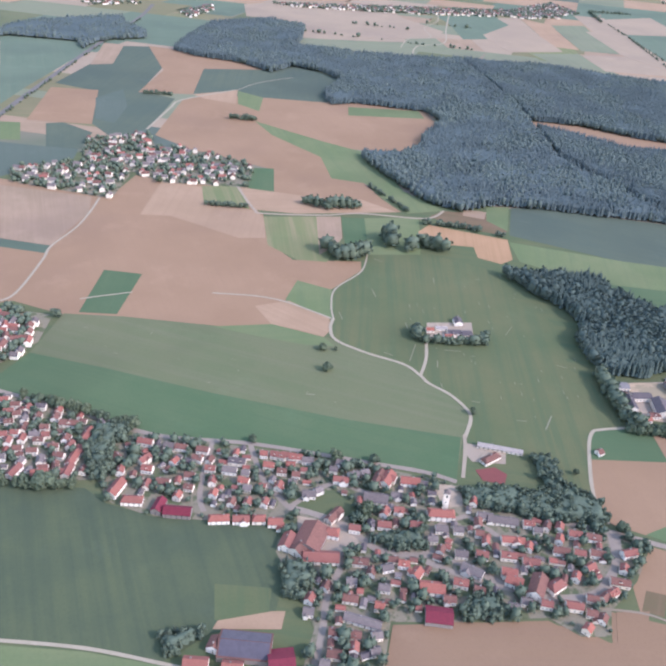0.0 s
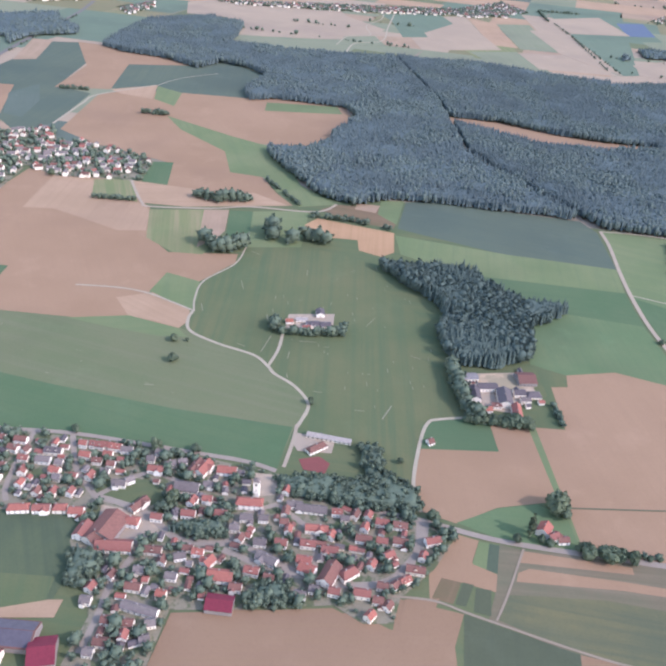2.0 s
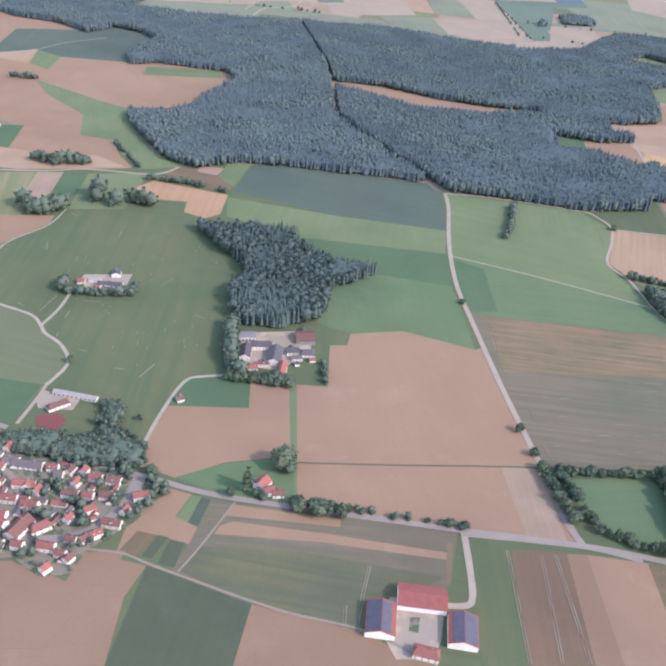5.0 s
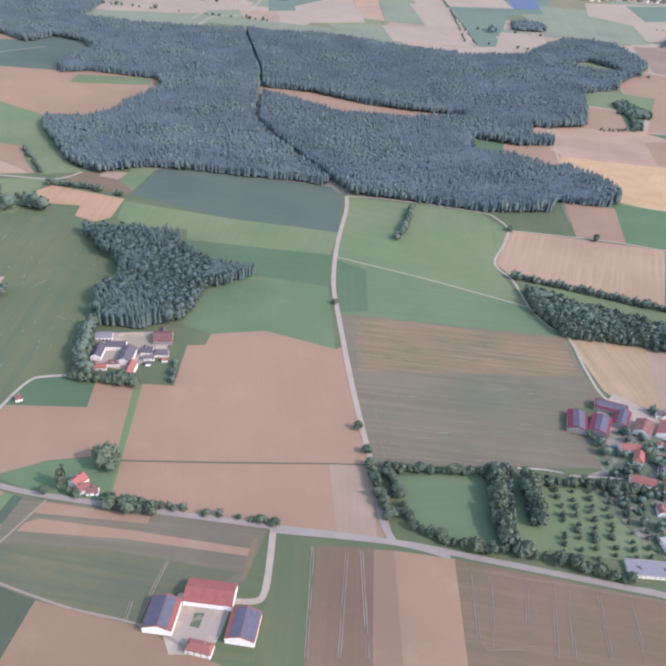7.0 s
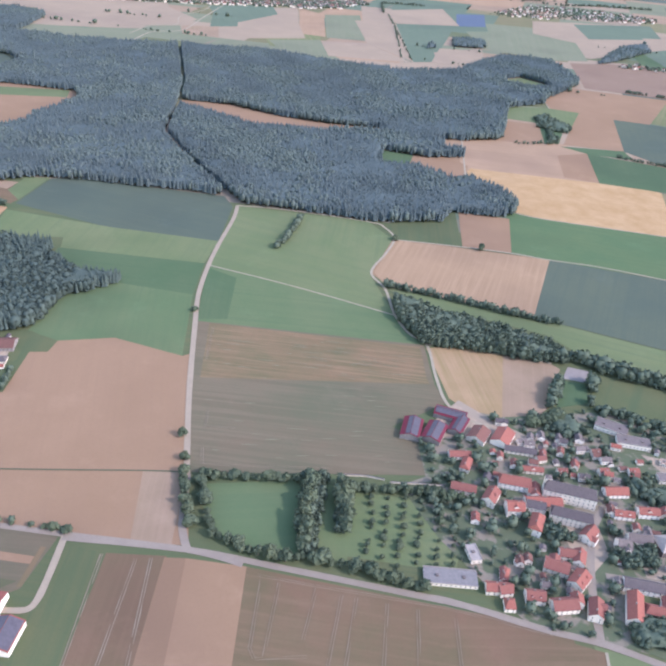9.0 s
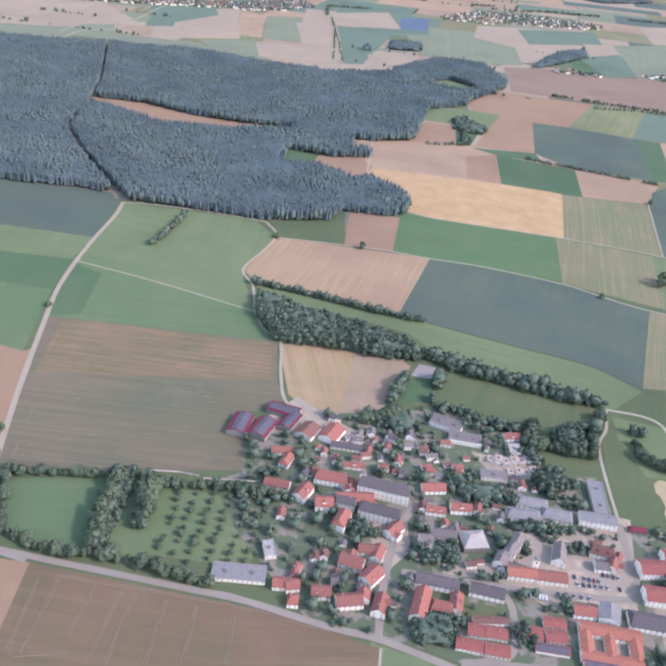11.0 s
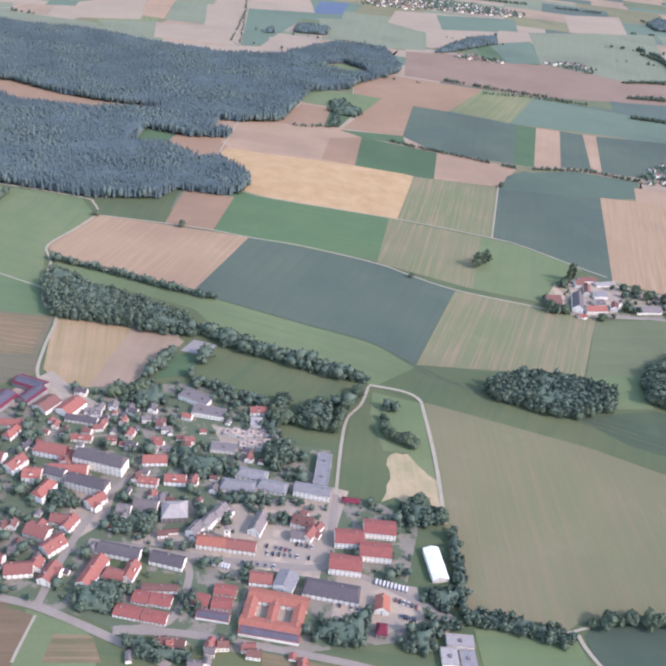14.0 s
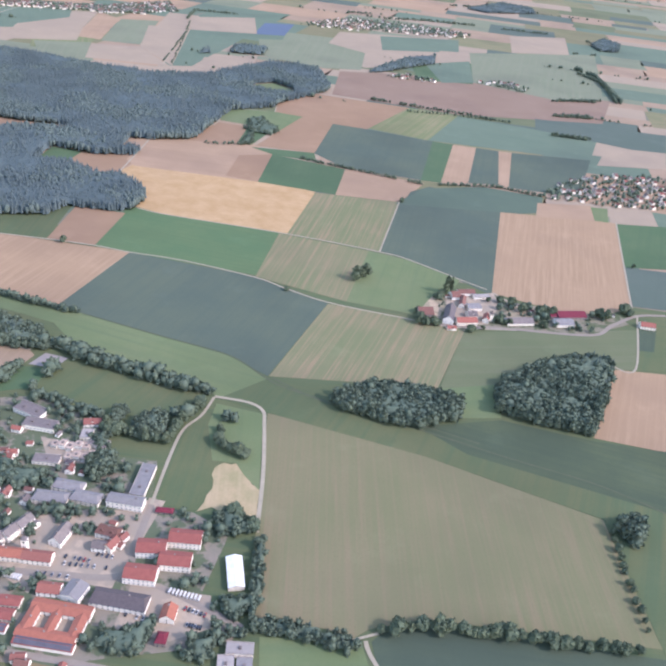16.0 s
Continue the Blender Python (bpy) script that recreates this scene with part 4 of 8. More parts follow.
field("meadow", 110, (-95.3, 677.4), (-31.2, 638.5), (9.2, 618.1), (36.2, 542.5), (64.5, 511.7), (38.4, 501.3), (25.0, 515.7), (7.3, 551.0), (-18.8, 555.1), (-30.2, 599.5), (-75.6, 643.3))
field("grassd", 97, (-83.4, 561.7), (-64.0, 564.7), (-57.7, 514.6), (-77.0, 519.8))
field("soilp", 14, (-85.0, 522.0), (-34.9, 516.0), (4.9, 518.9), (30.9, 501.9), (-37.9, 484.3), (-67.1, 484.3))
field("strip", 110, (-110.5, 517.5), (-85.6, 525.1), (-70.7, 484.9), (-103.2, 488.6))
field("dcrop", 111, (-263.7, 622.0), (-250.8, 628.1), (-220.0, 609.4), (-216.6, 570.3), (-243.3, 568.1))
field("dcrop2", 115, (-300.3, 569.8), (-242.7, 568.3), (-218.2, 569.8), (-214.5, 549.5), (-251.1, 502.2), (-265.8, 494.5))
field("meadow", 115, (-320.4, 613.6), (-283.9, 618.5), (-267.0, 577.0), (-301.6, 572.6))
field("pinkb", 167, (53.3, 499.5), (64.5, 511.7), (93.4, 512.1), (107.1, 489.9), (104.2, 479.0), (73.1, 486.0))
field("stub", 175, (78.7, 517.9), (95.4, 516.3), (92.4, 503.0), (77.7, 506.4))
field("meadow", 81, (96.4, 525.8), (113.3, 529.6), (106.6, 486.3), (93.7, 501.1))
field("hazesoil", 171, (-92.0, 1031.5), (-97.0, 1143.0), (-175.6, 1144.8), (-192.6, 1233.1), (-155.4, 1270.8), (42.6, 1239.8), (105.1, 1156.2), (74.4, 1073.7), (17.7, 1055.8))
field("hazeley", 6, (-92.5, 1036.5), (73.5, 1052.7), (57.6, 988.8), (-13.7, 989.0), (-89.8, 982.7))
field("dcrop", 160, (107.1, 479.9), (114.6, 527.9), (135.8, 532.9), (179.1, 527.8), (240.1, 521.6), (248.6, 503.6), (247.5, 446.6), (178.0, 454.0))
field("meadow", 84, (105.3, 469.2), (178.0, 455.3), (247.6, 447.8), (244.0, 415.0), (156.8, 420.4), (153.8, 435.3), (125.0, 432.5), (108.3, 441.1))
field("grassd", 177, (155.5, 421.2), (244.2, 416.1), (244.5, 377.8), (201.0, 383.0), (189.1, 388.2), (155.1, 406.4))
field("grassb", 96, (171.9, 361.8), (201.1, 384.0), (244.5, 377.8), (250.8, 317.0), (214.9, 327.5), (188.7, 321.6), (171.7, 328.5))
field("soil", 101, (188.7, 321.6), (214.9, 328.3), (250.8, 317.0), (254.0, 319.3), (269.2, 238.4), (276.7, 198.5), (233.7, 199.5), (189.9, 203.3), (169.7, 206.3), (165.1, 277.3), (179.1, 277.7), (178.9, 310.2), (187.2, 311.5))
field("meadow", 95, (161.4, 276.8), (165.3, 277.4), (171.0, 205.0), (166.2, 204.4))
field("mead3", 90, (172.8, 328.7), (186.6, 321.3), (187.3, 312.2), (178.9, 310.2), (178.7, 277.7), (163.7, 277.2), (175.7, 303.4))
field("soil", 96, (144.5, 277.6), (161.8, 276.9), (166.4, 230.9), (140.9, 224.2), (123.9, 213.7), (111.4, 217.9), (108.0, 233.6), (112.2, 256.0), (146.0, 258.5))
field("grassd", 5, (113.4, 271.1), (118.8, 276.1), (133.8, 279.8), (143.9, 277.5), (146.2, 258.2), (112.2, 255.4))
field("grassb", 1, (123.8, 214.1), (141.0, 223.8), (157.6, 227.9), (168.1, 222.8), (169.7, 205.9), (145.6, 205.3))
field("soil", 88, (112.0, 197.8), (121.3, 208.8), (131.5, 206.0), (127.8, 195.1), (138.3, 189.7), (135.2, 182.7), (123.0, 185.7), (111.3, 176.0))
field("meadow", 73, (131.6, 205.6), (142.2, 204.3), (137.8, 190.2), (127.9, 194.5))
field("beet", 72, (135.3, 205.0), (142.2, 204.1), (137.8, 190.4), (132.7, 192.4))
field("brown", 179, (139.2, 205.0), (145.7, 203.6), (188.3, 202.7), (230.5, 198.0), (225.7, 174.9), (193.8, 155.6), (159.7, 160.2), (130.8, 170.6), (135.1, 183.6))
field("soil", 179, (148.1, 202.8), (187.4, 199.6), (187.2, 196.3), (145.3, 197.2))
field("soil", 176, (144.2, 192.3), (148.6, 194.7), (183.2, 192.5), (226.7, 188.5), (225.7, 185.2), (181.5, 188.5), (143.0, 188.3))
field("brown2", 84, (226.0, 193.2), (228.1, 193.0), (225.9, 175.8), (224.1, 175.3))
field("mead4", 173, (139.0, 182.2), (173.8, 183.6), (223.6, 177.8), (193.8, 155.6), (159.6, 160.5), (134.3, 171.3))
field("pinkb", 69, (112.1, 177.9), (116.1, 186.9), (123.0, 185.7), (119.3, 176.1))
field("beet2", 68, (120.0, 176.2), (123.7, 185.8), (127.5, 185.1), (123.7, 175.5))
field("beet2", 83, (126.1, 173.6), (128.0, 183.8), (133.4, 183.5), (132.0, 172.5))
field("soilr", 10, (39.4, 165.7), (87.2, 168.8), (98.4, 163.2), (100.4, 176.3), (122.7, 172.4), (118.5, 159.4), (119.1, 133.1), (57.6, 122.7))
field("beet2", 84, (122.7, 172.4), (159.6, 160.7), (156.4, 135.0), (118.9, 133.1))
field("soilr", 3, (159.6, 160.7), (196.4, 153.8), (206.6, 148.5), (237.3, 137.9), (156.1, 133.7))
field("soil", 179, (161.3, 752.3), (210.9, 751.7), (261.5, 728.8), (309.7, 716.1), (357.4, 716.8), (357.1, 681.9), (301.9, 665.9), (238.4, 666.5), (201.8, 691.6), (168.2, 708.9))
field("meadow", 159, (251.5, 506.4), (343.3, 497.1), (359.2, 471.4), (343.5, 419.1), (356.6, 372.6), (247.5, 413.9))
field("meadow", 85, (299.2, 499.5), (343.2, 495.7), (359.2, 471.4), (347.6, 439.6), (294.1, 445.2))
field("grassb", 177, (247.5, 413.9), (356.6, 372.6), (361.6, 355.8), (371.8, 344.3), (252.4, 350.4))
field("grassd", 94, (247.0, 411.1), (265.5, 400.8), (267.2, 354.8), (251.6, 352.4))
field("brown", 177, (252.4, 350.4), (370.9, 344.6), (373.6, 310.0), (377.9, 295.4), (351.9, 275.2), (370.9, 264.4), (369.5, 245.6), (267.9, 236.1))
field("brown2", 176, (258.6, 349.2), (368.8, 342.3), (370.2, 314.9), (371.5, 309.8), (262.5, 300.6))
field("soil", 173, (359.3, 472.7), (460.7, 460.3), (433.7, 386.7), (352.8, 408.8), (344.1, 420.8))
field("stub", 93, (251.7, 235.0), (268.7, 235.7), (270.6, 198.5), (255.8, 199.1))
field("grassb", 9, (275.6, 230.3), (312.0, 236.0), (319.2, 224.5), (316.1, 198.2), (301.1, 198.1), (285.3, 205.3), (278.5, 217.9))
field("meadow", 177, (336.5, 232.2), (381.0, 229.8), (372.0, 195.3), (333.5, 199.3))
field("meadow", 88, (318.0, 236.2), (337.0, 233.4), (333.2, 196.4), (316.5, 198.7))
field("mead3", 91, (232.6, 195.3), (249.9, 192.2), (251.0, 143.2), (233.0, 136.3), (232.2, 165.6))
field("pinkb", 89, (249.1, 192.5), (270.1, 193.2), (269.6, 141.9), (247.8, 140.2))
field("soilr", 90, (269.4, 192.5), (277.2, 192.9), (278.9, 142.7), (269.0, 141.9))
field("soil", 92, (276.9, 192.9), (298.9, 191.2), (299.1, 144.3), (278.7, 142.7))
field("pinkb", 174, (298.4, 191.1), (408.3, 174.3), (411.2, 129.8), (298.9, 141.6))
field("meadow", 4, (414.7, 169.7), (436.0, 163.5), (443.6, 146.7), (416.4, 144.8))
field("brown2", 4, (425.8, 161.2), (437.7, 161.4), (442.8, 152.2), (425.1, 151.0))
field("pinkb", 4, (359.7, 176.6), (382.0, 175.2), (402.1, 171.6), (417.9, 167.4), (416.9, 154.9), (416.4, 144.8), (373.4, 141.9))
field("stub2", 101, (371.9, 341.7), (389.0, 346.8), (433.9, 337.9), (439.3, 332.0), (427.2, 299.3), (414.4, 284.4), (393.6, 284.6), (379.7, 299.7))
field("stub", 81, (411.7, 341.5), (433.9, 337.9), (439.3, 332.0), (427.2, 299.3), (414.4, 284.4), (402.7, 285.9))
field("gravel", 169, (443.9, 334.7), (456.0, 331.6), (451.7, 321.4), (438.9, 323.9))
field("grassd", 77, (435.6, 321.9), (449.1, 320.2), (447.3, 304.6), (430.2, 298.7))
field("mead3", 64, (458.5, 328.1), (477.8, 325.4), (530.1, 309.7), (519.5, 288.4), (502.6, 279.9), (485.2, 286.9), (448.1, 297.9), (449.4, 313.7))
field("meadow", 160, (353.6, 401.7), (362.3, 400.8), (452.1, 376.7), (499.3, 359.2), (535.3, 347.1), (555.6, 328.6), (563.3, 321.6), (583.2, 312.7), (658.4, 284.6), (650.6, 264.9), (559.8, 298.6), (532.1, 309.3), (499.1, 328.7), (454.8, 345.4), (439.5, 364.3), (410.3, 375.1), (381.1, 381.6))
field("furrow", 73, (360.8, 471.3), (460.6, 459.4), (437.2, 384.0), (384.7, 397.4), (352.2, 406.8), (346.1, 422.2))
field("dcrop", 69, (460.6, 459.4), (543.1, 440.4), (589.4, 413.5), (556.7, 329.2), (535.2, 346.2), (499.3, 359.2), (449.7, 377.7), (436.0, 383.8))
field("strip2", 69, (589.2, 412.4), (672.1, 396.6), (645.1, 329.9), (608.9, 330.2), (557.4, 329.3))
field("cropg2", 166, (444.8, 540.7), (557.3, 512.5), (543.8, 442.3), (436.8, 463.7))
field("soil", 87, (408.5, 527.9), (444.6, 522.8), (436.7, 465.0), (404.9, 468.2))
field("mead3", 89, (355.2, 496.3), (405.9, 528.8), (404.6, 468.2), (361.4, 471.5))
field("gold", 176, (413.2, 593.1), (430.4, 626.9), (536.6, 619.2), (581.7, 602.6), (561.9, 512.1), (469.7, 527.7), (444.3, 538.9))
field("soil", 178, (383.3, 649.5), (430.6, 645.5), (422.3, 602.7), (374.6, 604.5))
field("soilp", 174, (425.4, 697.6), (462.5, 706.5), (525.7, 712.5), (543.4, 687.3), (533.8, 613.4), (430.7, 623.8), (421.7, 637.1))
field("soil", 83, (513.0, 677.6), (542.8, 689.5), (533.8, 613.4), (506.5, 620.6))
field("grassd", 85, (352.0, 602.6), (355.9, 652.0), (382.6, 646.9), (374.6, 604.5))
field("strip2", 77, (581.5, 600.6), (651.1, 597.9), (627.6, 495.1), (561.2, 511.9))
field("dcrop", 77, (651.0, 600.7), (681.9, 640.3), (737.5, 593.2), (711.1, 494.2), (698.3, 441.2), (678.6, 460.7), (647.4, 486.0), (627.3, 495.1))
field("strip2", 76, (555.7, 512.1), (620.0, 494.8), (600.5, 417.2), (543.1, 440.4))
field("meadow", 76, (619.4, 494.7), (647.3, 485.3), (679.2, 460.9), (661.8, 428.7), (639.3, 408.7), (600.5, 417.2))
field("cropg", 84, (542.4, 689.4), (608.4, 667.1), (599.0, 600.7), (533.8, 613.4))
field("soilp", 164, (609.1, 669.5), (678.5, 649.7), (651.1, 597.9), (598.2, 600.5))
field("grassd", 1, (521.5, 704.8), (581.1, 705.6), (582.5, 682.0), (544.2, 687.6))
field("dcrop", 78, (600.3, 814.1), (704.9, 786.9), (676.9, 657.8), (608.1, 670.3), (580.2, 705.3))
field("cropg", 77, (704.2, 783.7), (725.4, 779.6), (693.9, 655.2), (676.1, 657.5))
field("soilp", 76, (724.5, 777.9), (748.3, 776.1), (719.7, 662.6), (693.9, 655.2))
field("dcrop", 76, (748.8, 776.3), (771.7, 771.4), (749.0, 664.5), (720.1, 662.7))
field("soilp", 76, (771.2, 771.3), (784.6, 770.2), (757.0, 660.4), (748.2, 663.2))
field("dcrop", 67, (784.6, 770.2), (868.7, 771.5), (819.4, 652.6), (757.0, 660.4))
field("hazegreen", 165, (692.4, 912.8), (903.2, 854.7), (868.7, 771.5), (699.2, 784.9), (600.3, 814.1), (636.3, 807.1))
field("strip", 66, (692.4, 912.8), (749.6, 898.8), (699.2, 784.9), (636.3, 807.1))
field("soil", 170, (542.0, 917.3), (556.5, 937.7), (693.5, 913.2), (636.8, 804.2), (592.0, 812.6), (538.1, 830.8))
field("meadow", 79, (482.4, 828.9), (539.2, 834.5), (569.7, 826.5), (557.0, 761.1), (523.6, 773.7), (485.2, 781.9))
field("soil", 73, (462.5, 706.5), (483.2, 773.6), (515.0, 770.5), (510.6, 711.3), (486.1, 705.5))
field("grassd", 72, (515.1, 775.0), (545.7, 786.2), (521.7, 711.2), (507.8, 709.0))
field("soil", 80, (568.3, 826.0), (601.2, 814.4), (581.1, 705.6), (525.6, 709.9), (542.0, 755.7))
field("soilm", 172, (615.9, 1074.2), (739.8, 1100.7), (990.2, 1064.2), (935.8, 933.2), (751.0, 904.8), (602.4, 939.3))
field("grassd", 81, (724.4, 1182.7), (824.3, 1227.8), (800.7, 1081.9), (722.1, 1070.1))
field("dcrop", 176, (663.6, 625.2), (682.4, 642.5), (718.8, 625.5), (769.8, 603.1), (736.9, 591.2), (653.7, 596.8))
field("crop", 176, (676.5, 636.7), (732.0, 655.6), (784.1, 643.0), (770.8, 602.7), (736.2, 595.7), (647.0, 592.6))
field("furrow", 74, (735.7, 596.3), (835.0, 597.2), (791.1, 441.1), (753.7, 420.7), (731.6, 430.8), (697.9, 446.2))
field("soilp", 3, (775.2, 627.6), (824.4, 633.1), (816.7, 597.4), (765.5, 594.3))
field("meadow", 72, (823.4, 629.8), (838.7, 629.7), (827.8, 595.5), (816.7, 597.4))
field("hazesoil", 77, (840.6, 635.2), (882.4, 642.7), (870.7, 591.9), (829.8, 596.0))
field("grassd", 66, (834.8, 594.4), (907.0, 600.4), (867.1, 511.1), (809.8, 506.8))
field("dcrop2", 66, (809.8, 506.8), (863.6, 503.3), (835.9, 441.3), (793.1, 444.3))
field("lbrown", 89, (558.4, 297.9), (584.8, 291.2), (631.4, 274.0), (704.3, 240.1), (704.8, 176.4), (620.1, 184.0), (599.9, 178.4), (593.8, 174.1), (585.1, 177.5), (558.3, 181.0), (557.6, 218.0))
field("mead3", 66, (534.2, 307.0), (558.9, 328.7), (585.0, 311.0), (629.8, 294.2), (710.0, 268.9), (745.8, 239.9), (705.3, 149.4), (704.8, 176.4), (705.3, 240.2), (631.4, 274.0), (560.4, 297.5))
field("mead2", 10, (646.4, 330.1), (669.7, 391.0), (783.9, 411.8), (765.9, 364.1), (750.4, 362.8), (700.1, 305.8), (679.8, 332.6))
field("meadow", 14, (647.5, 330.2), (681.1, 338.7), (674.5, 308.0), (652.4, 305.3))
field("mead3", 66, (783.9, 411.8), (823.9, 414.6), (801.0, 363.4), (765.9, 364.1))
field("beet", 66, (785.7, 415.3), (797.8, 415.6), (784.7, 386.0), (774.9, 386.5))
field("furrow", 66, (749.9, 362.8), (800.0, 361.1), (766.8, 286.9), (718.7, 297.2))
field("mead5", 160, (631.1, 296.0), (674.1, 306.2), (718.3, 294.5), (767.6, 288.6), (747.0, 242.6), (651.9, 277.7))
field("beet", 174, (600.3, 173.3), (604.3, 177.3), (619.8, 181.4), (715.0, 171.0), (710.0, 141.2), (603.1, 153.2))
field("meadow", 3, (562.0, 173.0), (596.7, 173.1), (601.1, 153.1), (563.3, 151.2))
field("sand", 92, (538.8, 258.2), (541.6, 260.1), (544.7, 259.3), (547.4, 260.5), (548.9, 255.9), (552.0, 253.0), (554.2, 247.9), (557.9, 245.1), (557.4, 235.5), (557.8, 224.6), (554.8, 228.5), (550.9, 229.6), (546.2, 234.0), (543.2, 230.3), (539.2, 232.9), (533.5, 229.7), (535.9, 235.0), (536.4, 239.5), (538.3, 243.7), (538.2, 248.9), (536.5, 253.5))
field("mead3", 84, (523.7, 286.5), (533.1, 289.3), (538.3, 259.8), (533.9, 230.2), (515.8, 231.2), (519.5, 266.3))
field("meadow", 91, (533.6, 302.7), (556.4, 297.0), (557.6, 244.3), (550.8, 252.8), (546.5, 260.6), (536.3, 261.0), (531.6, 285.9))
field("meadow", 20, (510.5, 950.3), (532.1, 966.0), (555.8, 940.4), (559.0, 910.0), (531.0, 912.1), (501.6, 917.7))
field("hazesoil", 20, (-136.5, 1206.7), (36.4, 1270.3), (65.1, 1182.7), (49.0, 1086.0), (-17.0, 1061.0), (-113.1, 1126.4))
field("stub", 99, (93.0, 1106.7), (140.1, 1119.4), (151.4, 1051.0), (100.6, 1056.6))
field("hazeley", 19, (49.0, 1086.0), (90.4, 1105.5), (104.2, 1052.5), (46.0, 1032.1))
field("hazesoil", 94, (152.5, 1284.2), (236.0, 1320.2), (251.4, 1118.3), (163.3, 1120.8))
field("hazegreen", 97, (114.7, 1233.6), (151.4, 1245.0), (164.7, 1130.9), (129.3, 1114.4))
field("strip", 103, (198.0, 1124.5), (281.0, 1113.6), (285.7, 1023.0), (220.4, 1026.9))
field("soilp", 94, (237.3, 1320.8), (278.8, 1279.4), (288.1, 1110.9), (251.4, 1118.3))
field("hazeley", 92, (280.1, 1280.0), (335.0, 1299.9), (342.4, 1105.5), (290.1, 1105.9))
field("hazesoil", 90, (336.5, 1390.0), (387.9, 1387.1), (389.5, 1044.6), (342.4, 1105.5))
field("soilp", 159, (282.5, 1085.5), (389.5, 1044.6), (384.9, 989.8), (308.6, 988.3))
field("hazegreen", 90, (390.4, 1282.1), (485.9, 1291.4), (461.8, 1171.5), (425.8, 1010.0), (390.4, 996.5))
field("hazesoil", 76, (443.6, 1097.9), (502.2, 1102.8), (479.8, 1011.7), (425.8, 1010.0))
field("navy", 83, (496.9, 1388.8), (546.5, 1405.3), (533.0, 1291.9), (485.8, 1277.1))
field("hazeley", 85, (537.0, 1322.8), (680.1, 1316.7), (667.0, 1155.2), (596.6, 1080.1), (575.0, 1118.5), (519.5, 1101.7))
field("hazesoil", 86, (503.7, 1120.9), (433.6, 1068.9), (433.7, 1003.2), (494.9, 1003.7))
field("hazesoil", 89, (624.8, 1384.6), (783.7, 1421.1), (781.8, 1206.7), (652.7, 1112.3), (587.4, 1181.6))
field("hazeley", 84, (496.4, 1240.0), (594.6, 1277.0), (659.0, 1220.9), (645.8, 1095.3), (592.7, 1082.4), (503.7, 1120.9))
field("hazegreen", 18, (694.3, 1387.0), (839.0, 1433.8), (818.2, 1308.0), (688.2, 1260.4))
field("hazesoil", 80, (786.5, 1308.2), (841.8, 1320.9), (828.9, 1230.8), (768.6, 1206.1))
field("hazegreen", 82, (746.8, 1188.8), (824.6, 1244.4), (803.4, 1091.2), (755.2, 1069.2))
field("hazeley", 74, (837.8, 1318.8), (1089.5, 1437.2), (982.8, 1071.3), (900.9, 1037.4), (803.4, 1091.2))
field("hazesoil", 76, (957.6, 1549.0), (1081.9, 1601.8), (1033.2, 1406.8), (919.7, 1363.6))
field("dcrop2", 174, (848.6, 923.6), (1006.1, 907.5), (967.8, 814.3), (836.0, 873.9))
field("hazesoil", 64, (906.6, 829.5), (973.5, 828.1), (948.0, 766.0), (870.6, 756.3))
field("hazesoil", 95, (379.0, 1370.8), (477.3, 1431.2), (490.6, 1280.4), (391.3, 1255.3))
field("hazegreen", 109, (98.7, 1274.7), (193.6, 1325.0), (218.3, 1209.2), (142.6, 1146.7))
field("hazesoil", 99, (161.5, 1159.5), (230.0, 1285.8), (261.9, 1089.4), (183.9, 1057.8))
field("hazesoil", 93, (327.5, 1251.9), (388.9, 1273.0), (402.5, 1000.0), (345.4, 1092.5))
field("hazeley", 99, (215.0, 1061.4), (282.2, 1086.1), (296.6, 996.0), (243.4, 985.4))
field("hazesoil", 120, (283.5, 1080.8), (345.4, 1092.5), (400.1, 998.8), (296.6, 996.0))
field("mead5", 115, (-135.1, 209.0), (-92.9, 210.5), (-82.6, 203.9), (-65.3, 199.6), (-17.7, 200.4), (-10.2, 189.1), (-12.6, 170.2), (-14.0, 158.3), (-32.5, 153.0), (-45.9, 141.0), (-70.2, 142.7), (-105.0, 143.4))
field("mead3", 101, (-35.4, 172.0), (-15.8, 172.5), (-15.5, 158.9), (-32.7, 157.8))
field("soilp", 6, (-14.6, 163.2), (-10.1, 163.7), (-10.7, 156.7), (-32.7, 154.3), (-31.7, 157.6))
field("soilr", 6, (25.6, 162.4), (50.5, 165.9), (78.2, 170.0), (89.2, 164.6), (100.1, 163.4), (102.7, 176.2), (114.8, 177.9), (99.8, 139.5), (21.0, 131.4))
field("meadow", 6, (-104.0, 141.3), (-69.9, 142.0), (-44.3, 139.7), (-29.4, 137.0), (-38.9, 122.7), (-93.0, 117.2))

